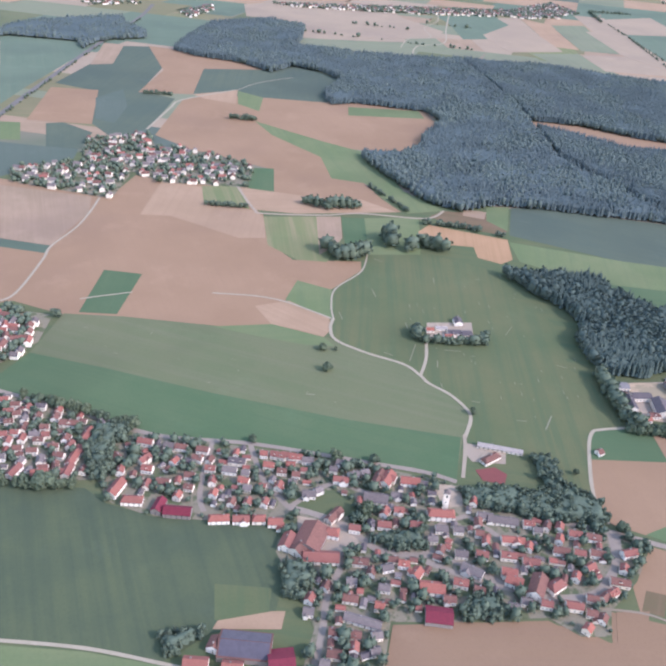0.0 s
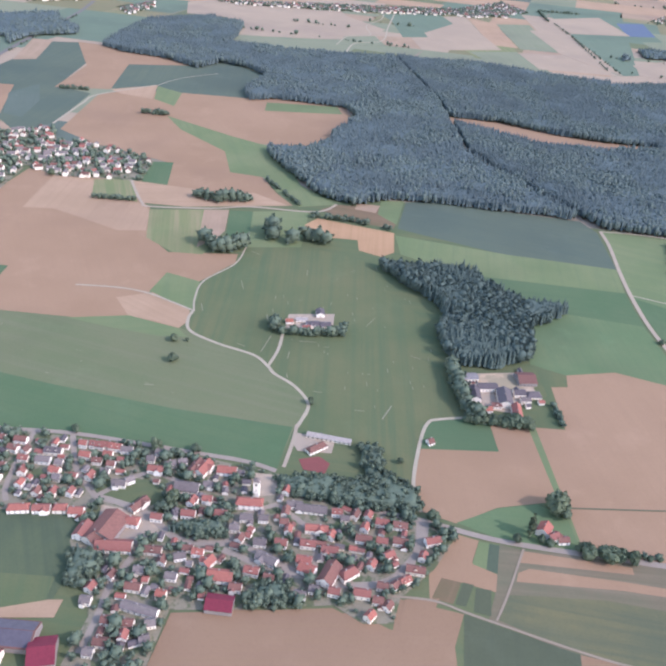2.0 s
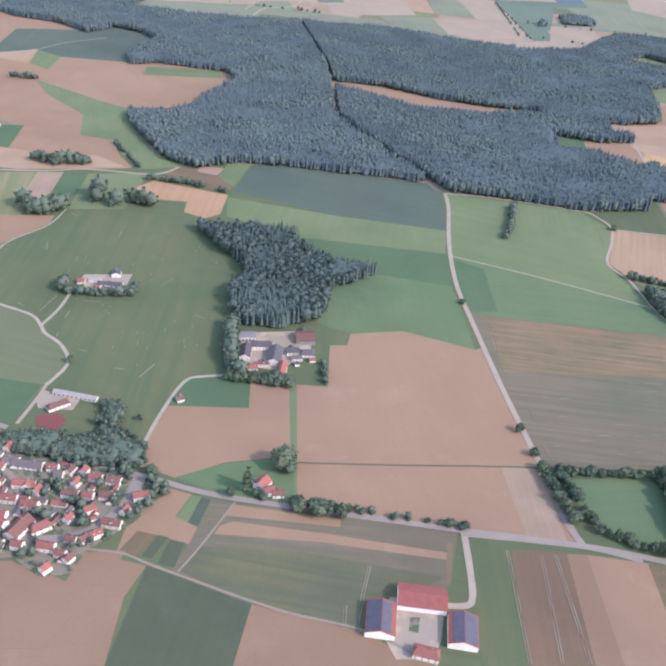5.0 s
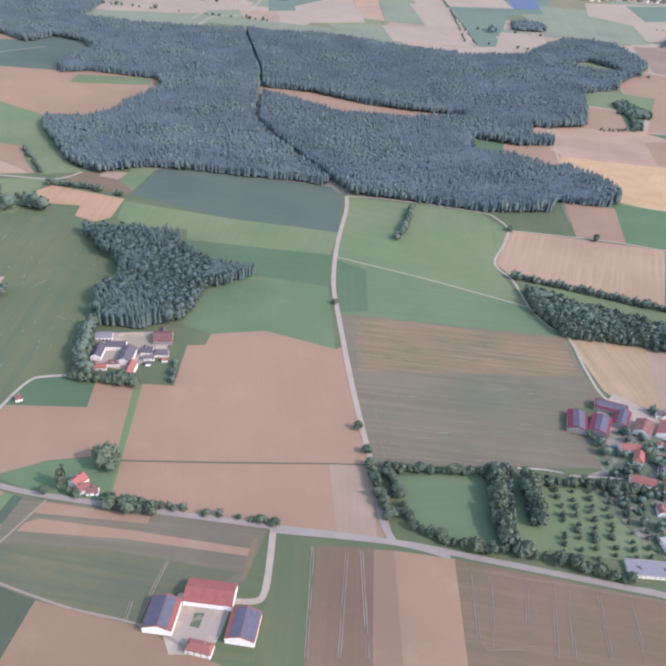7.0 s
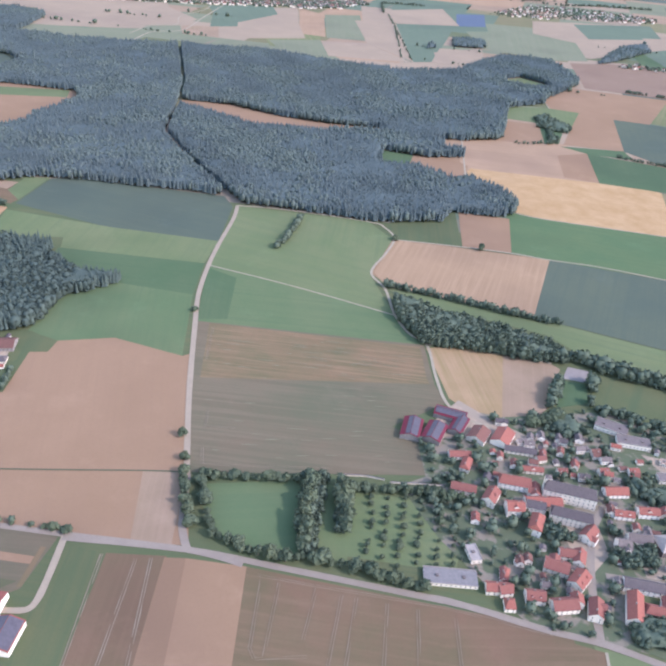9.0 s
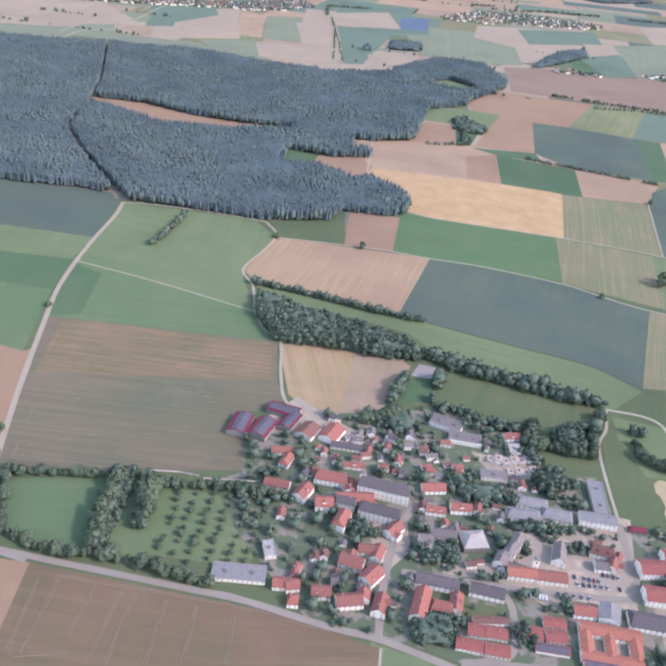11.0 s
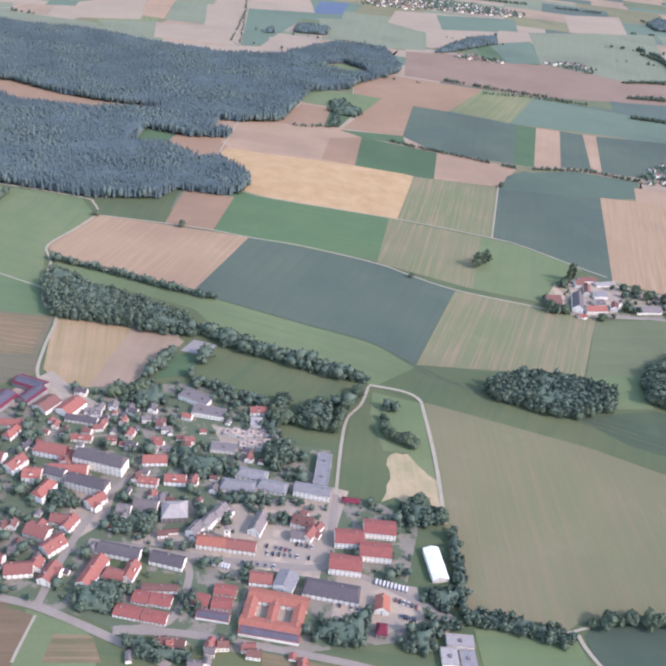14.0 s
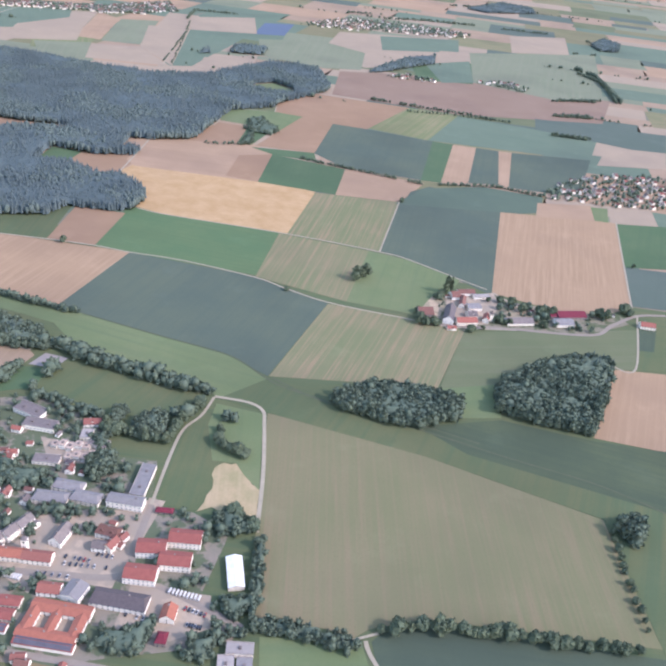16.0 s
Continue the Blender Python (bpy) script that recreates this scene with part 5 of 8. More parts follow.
# ---- village grounds, yards ----
sheet("village_ground", [(-161.1, 265.8), (-98.6, 249.6), (-81.3, 246.4), (18.2, 238.2), (52.1, 232.3), (80.3, 219.5), (112.4, 214.7), (123.4, 207.5), (113.9, 190.5), (101.2, 176.4), (98.7, 166.0), (88.5, 164.9), (78.4, 171.2), (50.6, 166.4), (24.9, 163.5), (22.2, 139.7), (-3.5, 137.0), (-0.1, 158.2), (-16.3, 188.3), (-16.4, 202.7), (-44.7, 200.1), (-65.3, 199.6), (-82.9, 205.0), (-89.6, 215.6), (-134.8, 208.3)], GARDEN, "village ground of gardens, lawns and paved yards", "ground")
sheet("village_ground", [(362.3, 271.7), (381.8, 293.3), (402.2, 288.1), (430.0, 293.7), (451.0, 298.3), (483.2, 286.6), (491.3, 259.7), (513.2, 258.3), (515.4, 232.0), (532.3, 229.1), (547.9, 219.4), (540.3, 188.7), (556.0, 176.0), (551.8, 169.1), (511.6, 161.4), (495.2, 157.5), (470.9, 159.9), (443.6, 164.0), (433.4, 167.9), (417.6, 171.5), (394.3, 176.2), (384.8, 187.7), (367.2, 211.7), (353.9, 237.9), (364.8, 244.3)], TOWN_GROUND, "village ground of gardens, lawns and paved yards", "ground")
sheet("village_ground", [(-219.9, 595.2), (-175.8, 618.5), (-163.1, 589.8), (-141.4, 592.5), (-79.0, 565.6), (-78.2, 521.9), (-109.6, 520.2), (-138.3, 517.4), (-165.1, 532.1), (-165.3, 481.0), (-238.9, 494.6), (-251.1, 516.6), (-243.1, 527.5), (-208.2, 545.5)], GARDEN, "village ground of gardens, lawns and paved yards", "ground")
sheet("village_ground", [(-188.5, 325.7), (-168.8, 331.3), (-149.3, 329.7), (-147.4, 304.6), (-163.8, 271.8)], GARDEN, "village ground of gardens, lawns and paved yards", "ground")
sheet("village_ground", [(644.5, 408.7), (662.6, 434.0), (675.6, 445.1), (703.1, 441.3), (730.3, 426.1), (778.9, 428.8), (780.7, 418.2), (750.3, 401.3), (699.1, 398.2), (662.2, 395.2)], GARDEN, "village ground of gardens, lawns and paved yards", "ground")
PAVED.append([(204.8, 167.8), (223.3, 167.9), (220.8, 153.5), (218.2, 146.2), (206.1, 145.2), (200.7, 156.2)])
sheet("yard", [(204.8, 167.8), (223.3, 167.9), (220.8, 153.5), (218.2, 146.2), (206.1, 145.2), (200.7, 156.2)], PAVING, "pale paved farm yard", "yard")
sheet("yard", [(211.2, 160.6), (214.4, 160.9), (213.6, 155.1), (210.5, 155.6)], GARDEN, "garden lawn and beds", "yard")
PAVED.append([(134.0, 314.3), (170.0, 321.3), (169.9, 301.9), (155.8, 286.4), (141.0, 287.6)])
sheet("yard", [(134.0, 314.3), (170.0, 321.3), (169.9, 301.9), (155.8, 286.4), (141.0, 287.6)], PAVING, "pale paved farm yard", "yard")
sheet("yard", [(145.0, 316.0), (160.0, 318.5), (165.0, 307.0), (158.0, 304.5), (150.0, 308.0), (142.0, 306.5)], SANDY, "sandy farm yard with straw and earth", "yard")
PAVED.append([(45.4, 356.2), (70.1, 360.6), (69.7, 344.2), (44.7, 339.1)])
sheet("yard", [(45.4, 356.2), (70.1, 360.6), (69.7, 344.2), (44.7, 339.1)], PAVING, "pale paved farm yard", "yard")
sheet("yard", [(484.5, 178.6), (504.5, 175.8), (503.5, 168.5), (483.6, 171.0)], PAVING, "pale paved inner courts of a school", "yard")
sheet("lawn", [(446.7, 187.4), (459.6, 187.5), (460.3, 181.8), (448.3, 181.6)], LAWN, "mown green lawn between school blocks", "lawn")
sheet("yard", [(472.1, 221.6), (491.7, 227.1), (511.9, 228.1), (514.3, 197.7), (483.1, 192.6), (481.9, 185.5), (461.6, 198.3), (441.7, 199.7), (442.1, 206.4), (470.0, 206.4)], PAVING, "pale paved town square and parking", "yard")
PAVED.append([(463.8, 206.6), (513.1, 211.3), (509.3, 189.6), (491.4, 191.7), (462.8, 194.7)])
sheet("yard", [(463.8, 206.6), (513.1, 211.3), (509.3, 189.6), (491.4, 191.7), (462.8, 194.7)], PAVING, "pale paved farm yard", "yard")
PAVED.append([(515.6, 192.0), (544.0, 188.9), (545.4, 175.2), (532.7, 169.4), (513.3, 172.7)])
sheet("yard", [(515.6, 192.0), (544.0, 188.9), (545.4, 175.2), (532.7, 169.4), (513.3, 172.7)], PAVING, "pale paved farm yard", "yard")
PAVED.append([(513.9, 235.9), (520.6, 234.3), (514.5, 209.4), (509.6, 208.9)])
sheet("yard", [(513.9, 235.9), (520.6, 234.3), (514.5, 209.4), (509.6, 208.9)], PAVING, "pale paved farm yard", "yard")
PAVED.append([(461.1, 269.1), (492.5, 261.7), (490.4, 253.4), (468.9, 253.5)])
sheet("yard", [(461.1, 269.1), (492.5, 261.7), (490.4, 253.4), (468.9, 253.5)], PAVING, "pale paved farm yard", "yard")
PAVED.append([(414.1, 225.2), (430.1, 226.9), (430.9, 209.5), (423.1, 200.7), (417.9, 204.2)])
sheet("yard", [(414.1, 225.2), (430.1, 226.9), (430.9, 209.5), (423.1, 200.7), (417.9, 204.2)], PAVING, "pale paved farm yard", "yard")
PAVED.append([(-10.4, 206.7), (10.7, 204.0), (14.2, 194.1), (6.7, 189.2), (-8.9, 191.2)])
sheet("yard", [(-10.4, 206.7), (10.7, 204.0), (14.2, 194.1), (6.7, 189.2), (-8.9, 191.2)], PAVING, "pale paved farm yard", "yard")
PAVED.append([(369.2, 270.0), (371.9, 282.4), (384.0, 298.6), (397.7, 285.9), (416.3, 273.2), (413.5, 265.6), (387.4, 269.4)])
sheet("yard", [(369.2, 270.0), (371.9, 282.4), (384.0, 298.6), (397.7, 285.9), (416.3, 273.2), (413.5, 265.6), (387.4, 269.4)], PAVING, "pale paved farm yard", "yard")
PAVED.append([(665.5, 434.5), (698.5, 446.3), (700.5, 429.3), (684.2, 402.4), (660.1, 398.4)])
sheet("yard", [(665.5, 434.5), (698.5, 446.3), (700.5, 429.3), (684.2, 402.4), (660.1, 398.4)], PAVING, "pale paved farm yard", "yard")
sheet("yard", [(648.1, 418.5), (655.9, 433.1), (663.7, 435.8), (661.7, 418.3), (654.8, 401.6), (648.4, 408.1)], SANDY, "sandy yard with heaps of earth", "yard")
sheet("field", [(696.6, 412.5), (706.8, 429.3), (724.0, 432.5), (720.0, 417.7)], SANDY, "small plot of pale stubble", "field")
PAVED.append([(-17.4, 213.4), (-1.8, 222.3), (6.5, 220.5), (12.2, 211.3), (3.9, 206.5), (-5.9, 207.0)])
sheet("yard", [(-17.4, 213.4), (-1.8, 222.3), (6.5, 220.5), (12.2, 211.3), (3.9, 206.5), (-5.9, 207.0)], LAWN, "mown green village meadow", "yard")
PAVED.append([(435.3, 194.1), (448.0, 193.4), (450.1, 186.3), (435.5, 186.8)])
sheet("yard", [(435.3, 194.1), (448.0, 193.4), (450.1, 186.3), (435.5, 186.8)], LAWN, "mown green village meadow", "yard")
PAVED.append([(58.6, 258.3), (75.3, 256.4), (74.0, 247.1), (59.7, 246.8), (57.5, 251.1)])
sheet("yard", [(58.6, 258.3), (75.3, 256.4), (74.0, 247.1), (59.7, 246.8), (57.5, 251.1)], PAVING, "pale paved farm yard", "yard")
PAVED.append([(42.1, 231.5), (52.5, 230.9), (54.5, 220.3), (45.7, 218.0)])
sheet("yard", [(42.1, 231.5), (52.5, 230.9), (54.5, 220.3), (45.7, 218.0)], PAVING, "pale paved farm yard", "yard")
PAVED.append([(60.6, 241.8), (69.0, 244.5), (73.7, 240.8), (71.9, 234.4), (63.0, 235.8)])
sheet("yard", [(60.6, 241.8), (69.0, 244.5), (73.7, 240.8), (71.9, 234.4), (63.0, 235.8)], COURT, "red clay sports court", "yard")

# ---- roads and tracks ----
way("path", 1.5, (-184.4, 336.4), (-176.4, 346.9), (-176.7, 386.9), (-178.3, 404.5), (-172.7, 433.0), (-172.1, 459.9), (-173.3, 481.4))
way("path", 1.1, (-141.6, 347.8), (-131.3, 353.0), (-116.5, 359.9))
way("path", 1.3, (-73.8, 366.9), (-50.1, 367.9), (-33.2, 364.9), (-17.2, 357.2), (-6.4, 351.5))
way("path", 1.7, (-5.2, 351.7), (-6.2, 342.1), (-2.9, 331.0), (12.7, 321.8), (32.0, 314.4), (40.1, 305.9), (44.0, 300.2), (53.7, 292.6), (60.8, 282.3), (61.7, 274.7), (58.1, 262.3))
way("lane", 1.6, (58.0, 264.0), (57.3, 252.5), (55.0, 236.2))
way("path", 1.6, (40.1, 305.9), (43.5, 321.2), (44.2, 337.0))
way("path", 1.0, (-5.2, 351.7), (-7.2, 365.0), (-5.9, 384.5), (8.1, 408.1), (11.4, 431.5))
way("path", 1.6, (44.2, 337.0), (44.7, 339.1))
way("lane", 2.0, (-85.0, 522.0), (-75.5, 500.3), (-67.0, 483.6), (-60.6, 479.3), (-20.4, 485.3), (5.7, 494.0), (50.1, 495.2), (64.5, 511.7))
way("path", 2.2, (-180.3, 628.6), (-175.7, 692.4), (-170.7, 721.9), (-128.1, 770.5))
way("path", 2.0, (55.2, 997.1), (65.0, 1049.3), (100.2, 1078.9), (109.2, 1172.9), (123.8, 1313.7))
way("path", 1.0, (-126.1, 771.2), (-109.4, 804.7), (-77.3, 836.6))
way("track", 5.5, (-306.3, 598.2), (-309.1, 692.0), (-311.2, 862.6), (-310.5, 952.9), (-308.2, 1076.7), (-315.6, 1171.5))
way("road", 2.3, (-161.8, 267.3), (-127.9, 259.1), (-99.2, 251.5), (-71.7, 244.5), (-32.2, 244.9), (18.2, 239.8), (39.3, 237.5), (52.2, 233.5))
way("road", 2.9, (-14.1, 210.6), (-7.4, 209.3), (5.8, 205.1), (15.7, 197.3), (22.0, 193.4), (35.9, 193.1), (39.1, 196.1))
way("road", 2.6, (39.1, 196.1), (52.6, 189.9), (71.2, 180.9), (84.4, 180.1), (97.0, 183.4), (105.4, 193.3), (110.4, 203.9), (112.1, 213.5))
way("road", 2.3, (-33.9, 244.2), (-30.9, 236.1), (-25.8, 224.2), (-14.1, 210.6))
way("road", 2.3, (-14.1, 210.6), (1.4, 225.5), (15.1, 222.5))
way("road", 2.1, (-50.0, 244.0), (-49.9, 225.8), (-48.7, 211.7), (-45.6, 204.3))
way("road", 2.3, (6.6, 191.1), (7.0, 183.4), (3.2, 172.1), (2.7, 158.5), (1.0, 144.9))
way("road", 2.1, (39.1, 196.1), (42.9, 208.0), (54.9, 215.1))
way("path", 1.3, (-99.5, 143.0), (-70.3, 143.2), (-44.4, 140.4), (-29.6, 138.4))
way("road", 2.1, (54.9, 215.1), (69.4, 200.9), (71.2, 180.9))
way("path", 1.6, (110.3, 217.8), (108.0, 233.6), (112.3, 261.1), (116.3, 273.6), (121.6, 276.8), (134.7, 279.9))
way("road", 2.6, (89.2, 216.9), (102.7, 214.6), (116.0, 212.1), (142.3, 206.4), (188.3, 202.7), (232.9, 199.4), (276.8, 196.6), (297.0, 192.0))
way("lane", 2.4, (232.7, 198.8), (233.1, 180.9), (232.7, 170.5), (230.3, 166.9), (223.0, 166.2))
way("stubm", 1.0, (98.1, 177.0), (112.7, 176.7), (124.8, 172.6), (145.4, 166.1), (159.6, 161.8), (173.4, 158.3), (196.4, 154.3), (213.0, 146.9))
way("stubm", 0.9, (133.6, 170.9), (139.0, 182.2), (148.0, 203.9))
way("stubm", 0.5, (193.8, 155.6), (196.2, 170.3), (198.1, 180.1))
way("stubm", 0.5, (190.0, 163.1), (189.9, 154.5))
way("road", 2.6, (109.5, 212.5), (108.4, 200.5), (103.2, 187.8), (92.8, 181.0), (78.3, 180.4), (55.0, 184.5), (37.8, 190.5))
way("lane", 2.6, (251.5, 506.4), (251.9, 483.2), (248.5, 443.2), (247.0, 411.1), (247.6, 377.9), (251.5, 346.8), (258.7, 295.0), (263.7, 264.5), (268.9, 235.2))
way("path", 1.5, (251.5, 506.4), (284.3, 506.1), (343.3, 497.1), (354.4, 488.7), (360.1, 472.9), (353.9, 449.7), (344.2, 421.9), (352.2, 402.0), (356.6, 373.6), (363.7, 354.8), (372.5, 344.4), (374.8, 317.3), (378.3, 295.5), (387.9, 284.1), (396.9, 280.6))
way("path", 1.0, (247.5, 413.9), (299.8, 396.1), (356.6, 372.6))
way("path", 1.2, (372.5, 344.4), (383.1, 348.0), (406.6, 342.4), (436.0, 336.7))
way("trackd", 0.7, (164.2, 227.0), (208.1, 230.7), (251.3, 235.0), (268.3, 236.1))
way("road", 2.7, (232.1, 197.9), (276.6, 196.7), (308.7, 192.1), (338.3, 187.5), (366.6, 183.1))
way("road", 2.9, (276.6, 196.7), (272.5, 208.6), (269.2, 235.2))
way("dash", 0.5, (-2.6, 358.9), (-0.4, 351.7))
way("dash", 0.5, (14.8, 388.4), (17.4, 379.0))
way("dash", 0.5, (35.2, 317.9), (38.5, 333.2))
way("dash", 0.5, (51.6, 408.4), (51.7, 401.5))
way("dash", 0.5, (53.1, 330.5), (61.9, 330.8))
way("dash", 0.5, (63.4, 289.1), (67.4, 288.7))
way("dash", 0.5, (82.8, 277.8), (87.6, 277.6))
way("dash", 0.7, (95.5, 273.0), (99.9, 283.4))
way("dash", 0.4, (87.4, 350.6), (92.1, 360.0))
way("dash", 0.5, (15.5, 426.4), (20.8, 423.4))
way("dash", 0.5, (33.8, 354.2), (34.8, 347.9))
way("dash", 0.5, (110.2, 326.3), (115.2, 324.1))
way("dash", 0.5, (49.2, 320.2), (48.9, 314.2))
way("dash", 0.5, (22.4, 323.4), (26.7, 321.1))
way("dash", 0.8, (-14.0, 282.8), (-9.7, 282.8))
way("stubm", 0.5, (247.7, 191.9), (248.2, 147.4))
way("stubm", 0.5, (259.9, 190.8), (258.5, 148.3))
way("stubm", 0.5, (265.0, 191.7), (267.5, 149.0))
way("stubm", 0.3, (304.1, 186.1), (303.4, 159.2), (305.4, 155.6), (321.5, 157.7))
way("stubm", 0.3, (302.6, 187.8), (323.3, 185.1), (366.6, 180.3), (402.0, 172.5))
way("stubm", 0.3, (323.2, 184.2), (319.9, 163.7))
way("stubm", 0.3, (331.9, 182.4), (328.0, 154.1))
way("stubm", 0.3, (310.3, 185.2), (308.1, 156.6))
way("stubm", 0.3, (336.9, 181.6), (333.6, 154.6))
way("stubm", 0.3, (347.3, 180.1), (345.5, 155.5))
way("stubm", 0.3, (357.6, 178.6), (356.7, 156.5))
way("stubm", 0.3, (370.1, 176.3), (370.1, 157.6))
way("stubm", 0.3, (261.1, 346.1), (262.9, 314.9))
way("stubm", 0.3, (270.2, 275.7), (271.0, 265.4), (284.0, 265.5))
way("stubm", 0.3, (272.2, 251.6), (273.9, 241.3), (327.1, 244.7))
way("trackd", 1.0, (452.1, 376.7), (499.3, 359.2), (535.2, 346.2), (555.5, 327.9), (563.3, 321.6), (583.2, 312.7), (626.3, 299.4), (659.1, 286.2))
way("path", 1.2, (360.8, 471.3), (405.4, 468.4), (436.7, 465.0), (460.6, 459.4), (494.5, 454.3), (543.0, 439.2), (563.2, 427.3), (590.2, 413.6), (636.9, 401.8), (661.1, 396.2), (703.5, 398.7))
way("path", 1.2, (444.3, 538.9), (469.7, 527.7), (561.2, 511.9), (627.3, 495.1), (647.4, 486.0), (679.0, 462.0), (695.3, 450.4))
way("path", 1.7, (532.1, 308.2), (548.4, 305.4), (555.9, 299.7), (557.3, 288.7), (558.7, 254.3), (558.1, 220.4))
way("path", 1.4, (532.0, 307.5), (527.8, 292.6), (521.0, 280.8), (518.1, 263.0), (515.4, 232.0))
way("road", 2.9, (515.4, 232.0), (513.4, 209.6), (511.2, 195.5), (489.1, 194.4), (467.9, 195.4), (426.7, 199.3))
way("road", 2.7, (361.0, 183.9), (366.0, 183.4), (380.3, 180.0), (399.5, 174.5), (417.8, 170.6), (433.8, 164.9), (451.8, 157.5), (463.6, 152.3))
way("road", 2.9, (417.6, 171.5), (419.2, 187.2), (422.5, 204.9), (428.2, 222.6), (435.8, 235.1))
way("road", 2.6, (443.6, 163.4), (462.0, 164.4), (480.0, 162.7), (502.0, 159.8), (521.0, 156.8), (540.0, 152.6))
way("road", 2.6, (462.1, 192.9), (464.3, 185.8), (460.6, 168.5), (443.6, 164.0))
field("brown2", -8, (491.5, 159.2), (503.0, 157.4), (522.0, 154.2), (540.0, 150.0), (540.0, 139.0), (491.5, 139.0))
way("path", 1.0, (418.2, 167.4), (416.9, 154.9), (416.6, 150.4))
way("path", 1.0, (556.5, 937.7), (542.5, 907.8), (538.3, 834.2))
way("path", 1.4, (422.3, 602.7), (429.9, 699.1))
way("path", 1.6, (460.6, 705.8), (473.2, 748.1), (483.2, 773.6), (485.6, 821.8), (498.2, 840.3))
way("path", 1.0, (430.8, 583.8), (444.1, 541.3))
way("road", 2.4, (511.2, 195.5), (528.3, 190.4), (550.7, 179.0), (556.0, 176.0))
way("path", 1.0, (627.0, 495.0), (651.1, 597.9))
way("lane", 2.0, (698.5, 446.3), (709.9, 433.8), (734.0, 429.5))
way("road", 2.6, (647.1, 397.8), (678.3, 398.9), (699.5, 399.8), (750.0, 400.3), (768.3, 414.6), (791.0, 430.8), (811.9, 434.4))
way("path", 1.2, (791.0, 430.8), (765.5, 365.0), (751.7, 366.5))
way("path", 1.2, (791.1, 441.1), (835.0, 597.2))
way("path", 1.5, (598.2, 173.5), (599.3, 168.6), (603.0, 160.8))
way("path", 1.0, (593.8, 173.6), (604.3, 177.3))
way("trackd", 1.0, (559.0, 327.9), (585.0, 311.0), (629.8, 294.2), (671.8, 276.8), (708.1, 263.0), (734.9, 246.6))
way("path", 1.4, (41.2, 1029.9), (54.1, 1088.4), (83.9, 1108.7), (77.8, 1171.6), (101.2, 1237.9), (103.3, 1341.2))
way("path", 1.1, (382.8, 1323.7), (389.5, 1044.6), (393.1, 997.5))
STREETS.append(([(-161.8, 267.3), (-127.9, 259.1), (-99.2, 251.5), (-71.7, 244.5), (-32.2, 244.9), (18.2, 239.8), (39.3, 237.5), (52.2, 233.5)], 2.3))
STREETS.append(([(-14.1, 210.6), (-7.4, 209.3), (5.8, 205.1), (15.7, 197.3), (22.0, 193.4), (35.9, 193.1), (39.1, 196.1)], 2.2))
STREETS.append(([(39.1, 196.1), (52.6, 189.9), (71.2, 180.9), (84.4, 180.1), (97.0, 183.4), (105.4, 193.3), (110.4, 203.9), (112.1, 213.5)], 2.0))
STREETS.append(([(-33.9, 244.2), (-30.9, 236.1), (-25.8, 224.2), (-14.1, 210.6)], 1.8))
STREETS.append(([(-14.1, 210.6), (1.4, 225.5), (15.1, 222.5)], 1.8))
STREETS.append(([(-50.0, 244.0), (-49.9, 225.8), (-48.7, 211.7), (-45.6, 204.3)], 1.6))
STREETS.append(([(6.6, 191.1), (7.0, 183.4), (3.2, 172.1), (2.7, 158.5), (1.0, 144.9)], 1.8))
STREETS.append(([(39.1, 196.1), (42.9, 208.0), (54.9, 215.1)], 1.6))
STREETS.append(([(54.9, 215.1), (69.4, 200.9), (71.2, 180.9)], 1.6))
STREETS.append(([(109.5, 212.5), (108.4, 200.5), (103.2, 187.8), (92.8, 181.0), (78.3, 180.4), (55.0, 184.5), (37.8, 190.5)], 2.0))
STREETS.append(([(276.6, 196.7), (272.5, 208.6), (269.2, 235.2)], 2.2))
STREETS.append(([(515.4, 232.0), (513.4, 209.6), (511.2, 195.5), (489.1, 194.4), (467.9, 195.4), (426.7, 199.3)], 2.2))
STREETS.append(([(417.6, 171.5), (419.2, 187.2), (422.5, 204.9), (428.2, 222.6), (435.8, 235.1)], 2.2))
STREETS.append(([(443.6, 164.0), (470.5, 164.5), (502.0, 163.0), (525.2, 159.7)], 2.0))
STREETS.append(([(462.1, 192.9), (464.3, 185.8), (460.6, 168.5), (443.6, 164.0)], 2.0))
STREETS.append(([(511.2, 195.5), (528.3, 190.4), (550.7, 179.0), (556.0, 176.0)], 2.4))
STREETS.append(([(647.1, 397.8), (678.3, 398.9), (699.5, 399.8), (750.0, 400.3), (768.3, 414.6), (791.0, 430.8), (811.9, 434.4)], 2.0))

# ---- straw and wheel marks ----
streaks(48, 98, (1.5, 4.5), 0.5, STUBBLE_STRIP, "straw_streaks", "pale streaks of cut straw lying on a field", (31.8, 369.5), (52.6, 426.8), (88.8, 428.2), (113.1, 394.4), (123.6, 324.8), (112.1, 262.6), (81.0, 270.2), (67.2, 280.8), (47.0, 298.0), (33.3, 310.4))
streaks(25, 4, (3, 10), 0.45, STUBBLE_STRIP, "straw_streaks", "pale streaks of cut straw lying on a field", (264.6, 295.8), (368.4, 309.4), (351.9, 275.2), (368.3, 249.3), (268.9, 238.7))
streaks(45, 178, (2, 16), 0.4, STUBBLE_STRIP, "straw_streaks", "pale streaks of cut straw lying on a field", (259.1, 343.8), (368.4, 339.1), (370.7, 311.4), (263.1, 299.0))
streaks(10, 170, (1, 4), 0.5, STUBBLE_STRIP, "straw_streaks", "pale streaks of cut straw lying on a field", (-141.6, 323.5), (-65.6, 324.4), (21.4, 304.7), (51.0, 282.4), (51.9, 267.3), (-17.2, 275.3), (-120.3, 292.5))

